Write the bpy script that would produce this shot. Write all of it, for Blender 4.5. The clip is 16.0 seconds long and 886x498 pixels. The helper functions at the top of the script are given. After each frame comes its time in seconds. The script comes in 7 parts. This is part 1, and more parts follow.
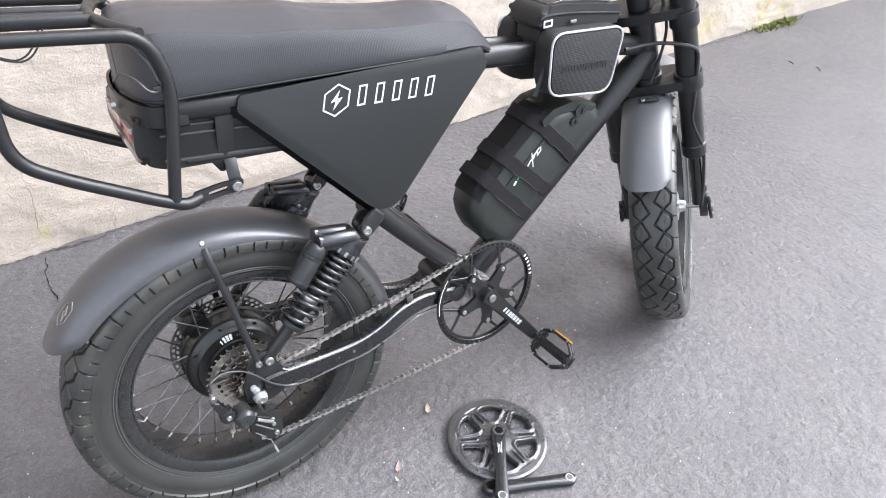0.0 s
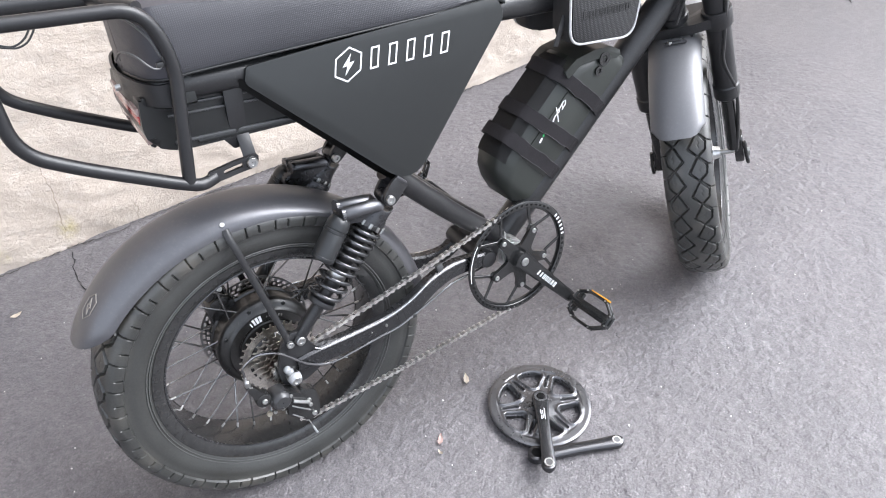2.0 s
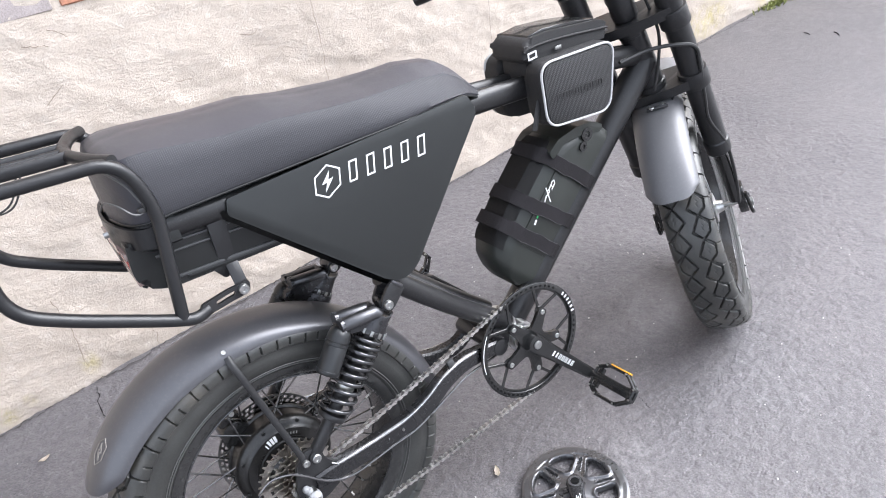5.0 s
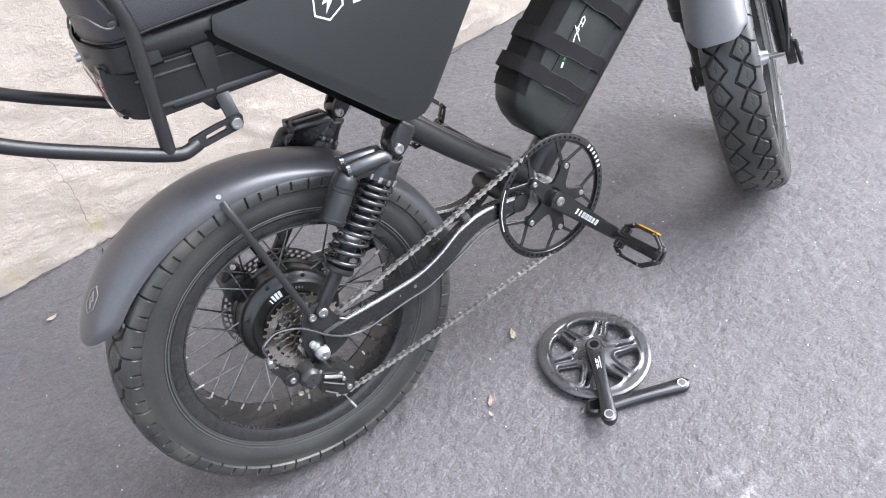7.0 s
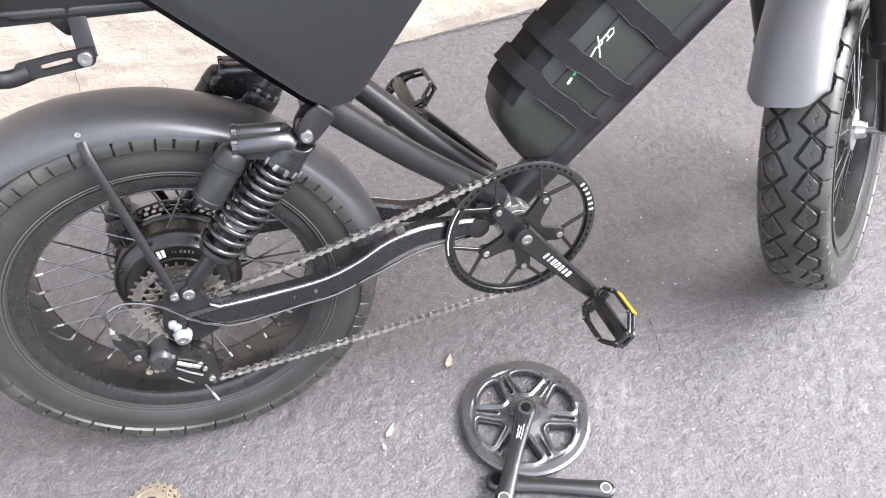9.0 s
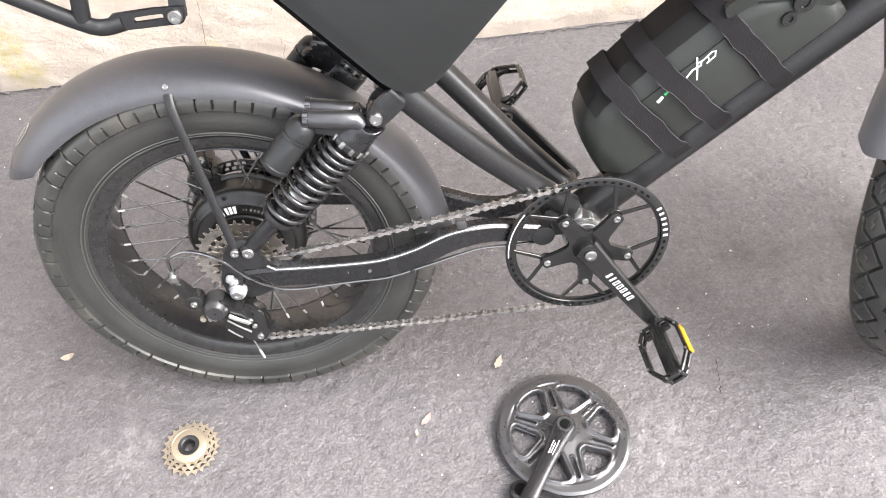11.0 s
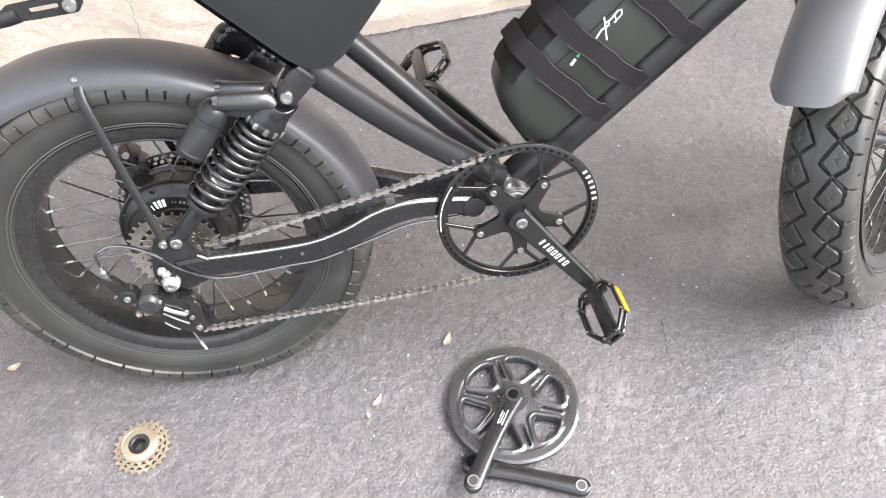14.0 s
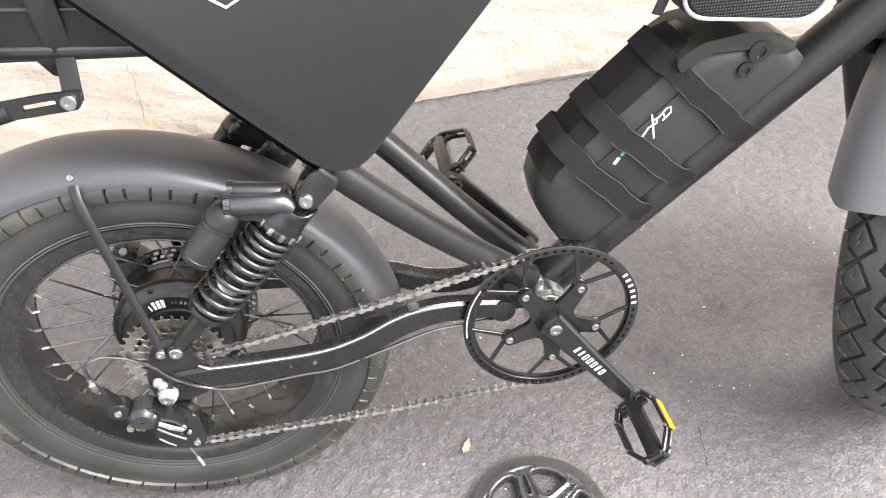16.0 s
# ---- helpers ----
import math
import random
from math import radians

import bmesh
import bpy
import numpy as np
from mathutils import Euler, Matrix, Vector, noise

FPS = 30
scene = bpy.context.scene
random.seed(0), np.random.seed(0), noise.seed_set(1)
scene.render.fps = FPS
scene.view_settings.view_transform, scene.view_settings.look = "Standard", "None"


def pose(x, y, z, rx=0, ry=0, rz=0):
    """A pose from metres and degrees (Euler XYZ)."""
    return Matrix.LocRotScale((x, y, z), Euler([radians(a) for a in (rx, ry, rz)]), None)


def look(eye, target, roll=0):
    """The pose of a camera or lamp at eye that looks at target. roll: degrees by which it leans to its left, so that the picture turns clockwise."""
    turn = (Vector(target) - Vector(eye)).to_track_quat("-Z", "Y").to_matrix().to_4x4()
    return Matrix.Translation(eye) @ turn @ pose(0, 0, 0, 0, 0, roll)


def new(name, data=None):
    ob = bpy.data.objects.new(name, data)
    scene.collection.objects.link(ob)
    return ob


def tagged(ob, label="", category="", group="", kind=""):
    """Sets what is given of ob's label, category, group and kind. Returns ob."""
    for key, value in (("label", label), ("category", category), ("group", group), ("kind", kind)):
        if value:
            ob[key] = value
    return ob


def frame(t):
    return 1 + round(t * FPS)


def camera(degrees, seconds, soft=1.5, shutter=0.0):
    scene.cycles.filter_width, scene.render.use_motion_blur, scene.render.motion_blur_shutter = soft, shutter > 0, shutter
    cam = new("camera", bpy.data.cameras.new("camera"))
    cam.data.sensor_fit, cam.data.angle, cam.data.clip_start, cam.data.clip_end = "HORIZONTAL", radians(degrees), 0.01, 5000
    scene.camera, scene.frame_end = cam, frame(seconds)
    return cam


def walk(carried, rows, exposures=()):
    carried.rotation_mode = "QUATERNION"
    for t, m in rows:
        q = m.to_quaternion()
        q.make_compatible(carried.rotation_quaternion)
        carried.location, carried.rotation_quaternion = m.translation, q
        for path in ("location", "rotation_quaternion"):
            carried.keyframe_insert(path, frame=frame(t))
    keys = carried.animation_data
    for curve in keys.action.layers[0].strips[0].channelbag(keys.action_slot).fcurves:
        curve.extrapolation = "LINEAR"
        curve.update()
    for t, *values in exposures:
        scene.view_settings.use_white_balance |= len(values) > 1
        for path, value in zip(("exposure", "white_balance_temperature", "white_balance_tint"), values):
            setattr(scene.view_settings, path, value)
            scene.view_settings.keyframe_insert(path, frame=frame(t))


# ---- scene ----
cam = camera(62.6, 16.0, soft=1.02)
PATH = [
    (0, (-0.238, -0.889, 1.216), (0.701, 0.384, -0.007), 5.9),
    (0.5, (-0.236, -0.887, 1.21), (0.605, 0.448, -0.019), 3.8),
    (1, (-0.22, -0.867, 1.188), (0.59, 0.459, -0.071), 2.3),
    (1.5, (-0.221, -0.865, 1.187), (0.621, 0.412, -0.101), 1.6),
    (2, (-0.221, -0.864, 1.182), (0.629, 0.407, -0.106), 0.2),
    (2.5, (-0.222, -0.86, 1.181), (0.626, 0.431, -0.09), -1.9),
    (3, (-0.213, -0.863, 1.188), (0.639, 0.45, -0.057), -4.1),
    (3.5, (-0.18, -0.864, 1.19), (0.719, 0.459, -0.01), -6.1),
    (4, (-0.169, -0.874, 1.204), (0.723, 0.508, 0.066), -8.5),
    (4.2, (-0.171, -0.875, 1.204), (0.715, 0.524, 0.083), -9.0),
    (6.5, (-0.143, -0.856, 1.182), (0.639, 0.562, 0.008), -7.8),
    (7, (-0.148, -0.835, 1.1), (0.532, 0.467, -0.257), -10.5),
    (7.5, (-0.084, -0.827, 1.06), (0.514, 0.421, -0.383), -7.4),
    (8, (0.088, -0.837, 1.053), (0.579, 0.527, -0.325), -8.8),
    (8.2, (0.104, -0.816, 1.052), (0.585, 0.542, -0.336), -7.1),
    (10.3, (0.253, -0.705, 1.012), (0.528, 0.501, -0.559), 4.4),
    (10.5, (0.25, -0.71, 1.02), (0.476, 0.526, -0.536), 2.4),
    (11, (0.23, -0.728, 1.04), (0.321, 0.591, -0.46), -1.0),
    (11.5, (0.248, -0.748, 1.043), (0.281, 0.608, -0.426), -3.2),
    (12, (0.265, -0.773, 1.035), (0.334, 0.551, -0.463), -3.2),
    (12.5, (0.288, -0.777, 1.011), (0.433, 0.473, -0.543), -1.9),
    (13, (0.286, -0.766, 1.017), (0.423, 0.494, -0.531), -2.9),
    (13.5, (0.284, -0.768, 1.023), (0.41, 0.522, -0.5), -3.7),
    (14, (0.295, -0.764, 1.02), (0.431, 0.55, -0.481), -3.6),
    (14.5, (0.294, -0.775, 1.02), (0.428, 0.569, -0.455), -3.6),
    (15, (0.291, -0.777, 1.031), (0.435, 0.597, -0.416), -3.3),
    (15.5, (0.298, -0.762, 1.029), (0.454, 0.635, -0.394), -2.7),
    (16, (0.267, -0.652, 1.004), (0.444, 0.763, -0.398), -2.1),
]
EXPOSURES = [(0, 2.31, 6050, 10.5), (2, 2.35, 6050, 11), (4, 2.29, 6080, 12), (6.5, 2.26, 5900, 11.5), (8, 2.54, 6120, 11.5), (10.5, 2.72, 6450, 11.5), (11.5, 2.72, 6650, 11.5), (12.5, 2.69, 6460, 11.5), (15.5, 2.71, 6540, 11), (16, 2.75, 6620, 10.5)]
walk(cam, [(t, look(eye, target, roll)) for t, eye, target, roll in PATH], EXPOSURES)

# ---- world, sun, exposure ----
world = bpy.data.worlds.new("overcast_sky")
scene.world = world
world.use_nodes = True
wn, wl = world.node_tree.nodes, world.node_tree.links
sky = wn.new("ShaderNodeTexSky")
sky.sky_type, sky.sun_disc = "NISHITA", False
sky.sun_elevation, sky.sun_rotation = radians(52), radians(70)
sky.dust_density, sky.ozone_density = 4.0, 1.0
pale = wn.new("ShaderNodeHueSaturation")
pale.inputs["Saturation"].default_value = 0.22
wl.new(sky.outputs[0], pale.inputs["Color"])
wl.new(pale.outputs[0], wn["Background"].inputs["Color"])
wn["Background"].inputs["Strength"].default_value = 0.13
sun = new("sun", bpy.data.lights.new("sun", "SUN"))
sun.data.energy, sun.data.angle, sun.data.color = 1.15, radians(35), (1.0, 0.97, 0.93)
sun.matrix_world = look((2.6, -1.7, 3.0), (0, 0, 0))


# ---- materials ----
def mat(name, color, rough=0.5, metal=0.0, spec=0.5, vary=0.15, scale=60.0, bump=0.0, bump_scale=400.0,
        coat=0.0, dust=0.0, dust_color=(0.3, 0.28, 0.25)):
    """Principled surface with two scales of colour and gloss variation and a fine relief."""
    m = bpy.data.materials.new(name)
    m.use_nodes = True
    n, l = m.node_tree.nodes, m.node_tree.links
    b = n["Principled BSDF"]
    b.inputs["Metallic"].default_value = metal
    b.inputs["Specular IOR Level"].default_value = spec
    b.inputs["Coat Weight"].default_value = coat
    b.inputs["Coat Roughness"].default_value = 0.25
    tc = n.new("ShaderNodeTexCoord")
    big = n.new("ShaderNodeTexNoise")
    big.inputs["Scale"].default_value, big.inputs["Detail"].default_value = scale * 0.15, 4
    fine = n.new("ShaderNodeTexNoise")
    fine.inputs["Scale"].default_value, fine.inputs["Detail"].default_value = scale * 3, 5
    for t in (big, fine):
        l.new(tc.outputs["Object"], t.inputs["Vector"])
    add = n.new("ShaderNodeMath")
    add.operation = "ADD"
    l.new(big.outputs[0], add.inputs[0])
    l.new(fine.outputs[0], add.inputs[1])
    ramp = n.new("ShaderNodeMapRange")
    ramp.inputs[1].default_value, ramp.inputs[2].default_value = 0.6, 1.4
    ramp.inputs[3].default_value, ramp.inputs[4].default_value = 1 - vary, 1 + vary
    l.new(add.outputs[0], ramp.inputs[0])
    mul = n.new("ShaderNodeMix")
    mul.data_type, mul.blend_type = "RGBA", "MULTIPLY"
    mul.inputs[0].default_value = 1.0
    mul.inputs[6].default_value = (*color, 1)
    l.new(ramp.outputs[0], mul.inputs[7])
    last = mul.outputs[2]
    if dust:
        sp = n.new("ShaderNodeTexNoise")
        sp.inputs["Scale"].default_value, sp.inputs["Detail"].default_value = scale * 8, 3
        l.new(tc.outputs["Object"], sp.inputs["Vector"])
        dr = n.new("ShaderNodeMapRange")
        dr.inputs[1].default_value, dr.inputs[2].default_value = 0.55, 0.8
        dr.inputs[4].default_value = dust
        l.new(sp.outputs[0], dr.inputs[0])
        dm = n.new("ShaderNodeMix")
        dm.data_type = "RGBA"
        dm.inputs[7].default_value = (*dust_color, 1)
        l.new(dr.outputs[0], dm.inputs[0])
        l.new(last, dm.inputs[6])
        last = dm.outputs[2]
    l.new(last, b.inputs["Base Color"])
    rr = n.new("ShaderNodeMapRange")
    rr.inputs[1].default_value, rr.inputs[2].default_value = 0.6, 1.4
    rr.inputs[3].default_value, rr.inputs[4].default_value = rough * 0.85, min(1, rough * 1.15)
    l.new(add.outputs[0], rr.inputs[0])
    l.new(rr.outputs[0], b.inputs["Roughness"])
    if bump:
        bn = n.new("ShaderNodeTexNoise")
        bn.inputs["Scale"].default_value, bn.inputs["Detail"].default_value = bump_scale, 3
        l.new(tc.outputs["Object"], bn.inputs["Vector"])
        bp = n.new("ShaderNodeBump")
        bp.inputs["Strength"].default_value, bp.inputs["Distance"].default_value = bump, 0.001
        l.new(bn.outputs[0], bp.inputs["Height"])
        l.new(bp.outputs[0], b.inputs["Normal"])
    return m


def weave(name, color, rough, pitch, strength, dark=0.6, checker=True):
    """Woven cloth: crossed waves in relief and colour, at the thread's real pitch."""
    m = mat(name, color, rough, spec=0.35, vary=0.12, scale=40)
    n, l = m.node_tree.nodes, m.node_tree.links
    b = n["Principled BSDF"]
    tc = n.new("ShaderNodeTexCoord")
    waves = []
    for axis in ("X", "Z"):
        w = n.new("ShaderNodeTexWave")
        w.bands_direction = axis
        w.inputs["Scale"].default_value = 0.314 / pitch
        w.inputs["Distortion"].default_value = 0.15
        l.new(tc.outputs["Object"], w.inputs["Vector"])
        waves.append(w)
    mx = n.new("ShaderNodeMath")
    mx.operation = "MULTIPLY" if checker else "MAXIMUM"
    l.new(waves[0].outputs["Fac"], mx.inputs[0])
    l.new(waves[1].outputs["Fac"], mx.inputs[1])
    bp = n.new("ShaderNodeBump")
    bp.inputs["Strength"].default_value, bp.inputs["Distance"].default_value = strength, 0.001
    l.new(mx.outputs[0], bp.inputs["Height"])
    l.new(bp.outputs[0], b.inputs["Normal"])
    old = b.inputs["Base Color"].links[0].from_socket
    mr = n.new("ShaderNodeMapRange")
    mr.inputs[3].default_value, mr.inputs[4].default_value = dark, 1.25
    l.new(mx.outputs[0], mr.inputs[0])
    mul = n.new("ShaderNodeMix")
    mul.data_type, mul.blend_type = "RGBA", "MULTIPLY"
    mul.inputs[0].default_value = 1.0
    l.new(old, mul.inputs[6])
    l.new(mr.outputs[0], mul.inputs[7])
    l.new(mul.outputs[2], b.inputs["Base Color"])
    return m


def asphalt_mat():
    m = bpy.data.materials.new("asphalt")
    m.use_nodes = True
    n, l = m.node_tree.nodes, m.node_tree.links
    b = n["Principled BSDF"]
    tc = n.new("ShaderNodeTexCoord")

    def noise_tex(scale, detail=4, rough=0.6):
        t = n.new("ShaderNodeTexNoise")
        t.inputs["Scale"].default_value, t.inputs["Detail"].default_value = scale, detail
        t.inputs["Roughness"].default_value = rough
        l.new(tc.outputs["Object"], t.inputs["Vector"])
        return t

    def ramp(src, stops):
        r = n.new("ShaderNodeValToRGB")
        r.color_ramp.elements[0].position, r.color_ramp.elements[1].position = stops[0][0], stops[-1][0]
        r.color_ramp.elements[0].color, r.color_ramp.elements[1].color = (*stops[0][1], 1), (*stops[-1][1], 1)
        for p, c in stops[1:-1]:
            r.color_ramp.elements.new(p).color = (*c, 1)
        l.new(src, r.inputs[0])
        return r

    def mix(kind, fac, a, c):
        x = n.new("ShaderNodeMix")
        x.data_type, x.blend_type = "RGBA", kind
        if isinstance(fac, float):
            x.inputs[0].default_value = fac
        else:
            l.new(fac, x.inputs[0])
        l.new(a, x.inputs[6])
        if isinstance(c, tuple):
            x.inputs[7].default_value = (*c, 1)
        else:
            l.new(c, x.inputs[7])
        return x.outputs[2]

    stone = n.new("ShaderNodeTexVoronoi")
    stone.inputs["Scale"].default_value = 250
    l.new(tc.outputs["Object"], stone.inputs["Vector"])
    hue = n.new("ShaderNodeSeparateColor")
    l.new(stone.outputs["Color"], hue.inputs[0])
    grain = ramp(hue.outputs[0], [(0, (0.100, 0.096, 0.097)), (0.5, (0.124, 0.119, 0.120)), (0.95, (0.134, 0.129, 0.129)), (1, (0.17, 0.163, 0.161))])
    gap = ramp(stone.outputs["Distance"], [(0.3, (1, 1, 1)), (0.85, (0.80, 0.80, 0.81))])
    col = mix("MULTIPLY", 0.8, grain.outputs[0], gap.outputs[0])
    patch = ramp(noise_tex(2.3, 5).outputs[0], [(0.3, (0.86, 0.86, 0.88)), (0.7, (1.12, 1.1, 1.1))])
    col = mix("MULTIPLY", 1.0, col, patch.outputs[0])
    mid = ramp(noise_tex(45, 4).outputs[0], [(0.3, (0.87, 0.87, 0.88)), (0.7, (1.13, 1.12, 1.13))])
    fine = ramp(noise_tex(420, 3, 0.7).outputs[0], [(0.3, (0.74, 0.74, 0.75)), (0.7, (1.26, 1.25, 1.25))])
    col = mix("MULTIPLY", 1.0, col, fine.outputs[0])
    col = mix("MULTIPLY", 1.0, col, mid.outputs[0])
    scuff = ramp(noise_tex(6, 8, 0.75).outputs[0], [(0.62, (0, 0, 0)), (0.75, (0.35, 0.35, 0.35))])
    col = mix("MIX", scuff.outputs[0], col, (0.3, 0.29, 0.29))
    # pale scuffs, each a patch of its own
    speck = ramp(noise_tex(38, 6, 0.7).outputs[0], [(0.47, (0, 0, 0)), (0.62, (1, 1, 1))])
    for cx, cy, rad, amount in ((0.44, -0.545, 0.055, 0.6), (0.60, -0.225, 0.07, 0.2), (-0.225, -0.185, 0.06, 0.28), (-0.30, -0.30, 0.07, 0.22), (0.96, -0.30, 0.16, 0.12)):
        far = n.new("ShaderNodeVectorMath")
        far.operation = "DISTANCE"
        far.inputs[1].default_value = (cx, cy, 0)
        l.new(tc.outputs["Object"], far.inputs[0])
        near = n.new("ShaderNodeMapRange")
        for k, v in enumerate((rad * 0.3, rad, amount, 0.0)):
            near.inputs[k + 1].default_value = v
        l.new(far.outputs["Value"], near.inputs[0])
        both_ = n.new("ShaderNodeMath")
        both_.operation = "MULTIPLY"
        l.new(near.outputs[0], both_.inputs[0])
        l.new(speck.outputs[0], both_.inputs[1])
        col = mix("MIX", both_.outputs[0], col, (0.42, 0.41, 0.41))
    l.new(col, b.inputs["Base Color"])
    rg = ramp(noise_tex(30, 4).outputs[0], [(0.3, (0.42, 0.42, 0.42)), (0.7, (0.56, 0.56, 0.56))])
    l.new(rg.outputs[0], b.inputs["Roughness"])
    b.inputs["Specular IOR Level"].default_value = 0.41
    bp = n.new("ShaderNodeBump")
    bp.inputs["Strength"].default_value, bp.inputs["Distance"].default_value = 0.35, 0.0016
    inv = n.new("ShaderNodeMath")
    inv.operation = "SUBTRACT"
    inv.inputs[0].default_value = 1.0
    l.new(stone.outputs["Distance"], inv.inputs[1])
    l.new(inv.outputs[0], bp.inputs["Height"])
    bp2 = n.new("ShaderNodeBump")
    bp2.inputs["Strength"].default_value, bp2.inputs["Distance"].default_value = 0.9, 0.0035
    l.new(noise_tex(195, 3, 0.6).outputs[0], bp2.inputs["Height"])
    l.new(bp.outputs[0], bp2.inputs["Normal"])
    l.new(bp2.outputs[0], b.inputs["Normal"])
    return m


def stucco_mat():
    m = bpy.data.materials.new("limewashed_render")
    m.use_nodes = True
    n, l = m.node_tree.nodes, m.node_tree.links
    b = n["Principled BSDF"]
    b.inputs["Roughness"].default_value = 0.92
    b.inputs["Specular IOR Level"].default_value = 0.25
    tc = n.new("ShaderNodeTexCoord")

    def noise_tex(scale, detail=5, rough=0.6, stretch=None):
        t = n.new("ShaderNodeTexNoise")
        t.inputs["Scale"].default_value, t.inputs["Detail"].default_value = scale, detail
        t.inputs["Roughness"].default_value = rough
        if stretch:
            mp = n.new("ShaderNodeMapping")
            mp.inputs["Scale"].default_value = stretch
            l.new(tc.outputs["Object"], mp.inputs["Vector"])
            l.new(mp.outputs[0], t.inputs["Vector"])
        else:
            l.new(tc.outputs["Object"], t.inputs["Vector"])
        return t

    def rng(src, a, z, lo=0.0, hi=1.0):
        r = n.new("ShaderNodeMapRange")
        for i, v in enumerate((a, z, lo, hi)):
            r.inputs[i + 1].default_value = v
        l.new(src, r.inputs[0])
        return r.outputs[0]

    def mix(fac, a, c):
        x = n.new("ShaderNodeMix")
        x.data_type = "RGBA"
        l.new(fac, x.inputs[0])
        if isinstance(a, tuple):
            x.inputs[6].default_value = (*a, 1)
        else:
            l.new(a, x.inputs[6])
        x.inputs[7].default_value = (*c, 1)
        return x.outputs[2]

    col = mix(rng(noise_tex(3, 6).outputs[0], 0.35, 0.65), (0.463, 0.398, 0.336), (0.536, 0.466, 0.399))
    col = mix(rng(noise_tex(40, 5).outputs[0], 0.5, 0.75, 0, 0.5), col, (0.61, 0.557, 0.502))
    col = mix(rng(noise_tex(14, 6, 0.7).outputs[0], 0.58, 0.8, 0, 0.45), col, (0.40, 0.335, 0.275))
    # dark pits between the grains
    pit = noise_tex(150, 2, 0.5).outputs[0]
    col = mix(rng(pit, 0.66, 0.76, 0, 0.4), col, (0.30, 0.25, 0.21))
    # yellow-green damp stains, each with a shape of its own
    ragged = rng(noise_tex(28, 6, 0.7).outputs[0], 0.38, 0.62)
    for u, z, rad, tall, amount in ((-0.65, 0.10, 0.055, 1.9, 0.75), (-0.63, 0.045, 0.06, 1.0, 0.6), (-0.417, 0.035, 0.035, 1.2, 0.5), (-0.361, 0.047, 0.022, 1.2, 0.45), (-0.212, 0.056, 0.034, 1.3, 0.5),
                                    (2.43, 0.07, 0.13, 0.9, 0.5), (2.62, 0.09, 0.18, 0.7, 0.55), (3.06, 0.14, 0.10, 2.0, 0.8), (3.27, 0.14, 0.12, 1.6, 0.7), (0.69, 0.11, 0.03, 2.2, 0.35), (0.82, 0.07, 0.06, 0.9, 0.3)):
        mp = n.new("ShaderNodeMapping")
        mp.inputs["Location"].default_value = (-u, 0, -z / tall)
        mp.inputs["Scale"].default_value = (1, 0, 1 / tall)
        l.new(tc.outputs["Object"], mp.inputs["Vector"])
        far = n.new("ShaderNodeVectorMath")
        far.operation = "LENGTH"
        l.new(mp.outputs[0], far.inputs[0])
        near = rng(far.outputs["Value"], rad * 0.2, rad, amount, 0.0)
        mm = n.new("ShaderNodeMath")
        mm.operation = "MULTIPLY"
        l.new(near, mm.inputs[0])
        l.new(ragged, mm.inputs[1])
        col = mix(mm.outputs[0], col, (0.44, 0.37, 0.12))
    l.new(col, b.inputs["Base Color"])
    h = n.new("ShaderNodeMath")
    h.operation = "ADD"
    l.new(noise_tex(48, 7, 0.7, (1, 1, 1.4)).outputs[0], h.inputs[0])
    l.new(rng(noise_tex(190, 3).outputs[0], 0.25, 0.75, 0, 0.22), h.inputs[1])
    bp = n.new("ShaderNodeBump")
    bp.inputs["Strength"].default_value, bp.inputs["Distance"].default_value = 0.7, 0.007
    l.new(h.outputs[0], bp.inputs["Height"])
    l.new(bp.outputs[0], b.inputs["Normal"])
    return m


BLACK = mat("satin_black_paint", (0.0150, 0.0150, 0.0160), 0.34, spec=0.45, bump=0.08, bump_scale=900, dust=0.10)
RACK = mat("textured_black_powder_coat", (0.0135, 0.0135, 0.0145), 0.36, spec=0.45, bump=0.15, bump_scale=1500)
PANEL = mat("dark_green_grey_powder_coat", (0.0200, 0.0215, 0.0215), 0.44, spec=0.42, vary=0.10, scale=25, bump=0.06, bump_scale=1400)
ARMPAINT = mat("gloss_black_arm_paint", (0.042, 0.042, 0.044), 0.27, metal=0.7, spec=0.6, vary=0.1, dust=0.06)
CABLE = mat("gloss_cable_housing", (0.20, 0.20, 0.205), 0.12, metal=0.95, vary=0.1)
DRUM = mat("smoked_drum_plastic", (0.028, 0.028, 0.029), 0.3, spec=0.5, vary=0.15)
SMOKED = mat("smoked_grey_plastic", (0.055, 0.055, 0.056), 0.22, spec=0.7, vary=0.15)
FENDER = mat("satin_black_fender_steel", (0.10, 0.10, 0.108), 0.36, metal=0.45, spec=0.6, vary=0.08, scale=30, dust=0.10)
FRONTF = mat("satin_grey_fender_steel", (0.148, 0.148, 0.154), 0.46, metal=0.35, spec=0.6, vary=0.05, scale=30, dust=0.06, dust_color=(0.5, 0.5, 0.5))
RUBBER = mat("tyre_rubber", (0.027, 0.0275, 0.0258), 0.42, spec=0.7, vary=0.5, scale=100, bump=0.2, bump_scale=600, dust=0.2, dust_color=(0.11, 0.105, 0.085))


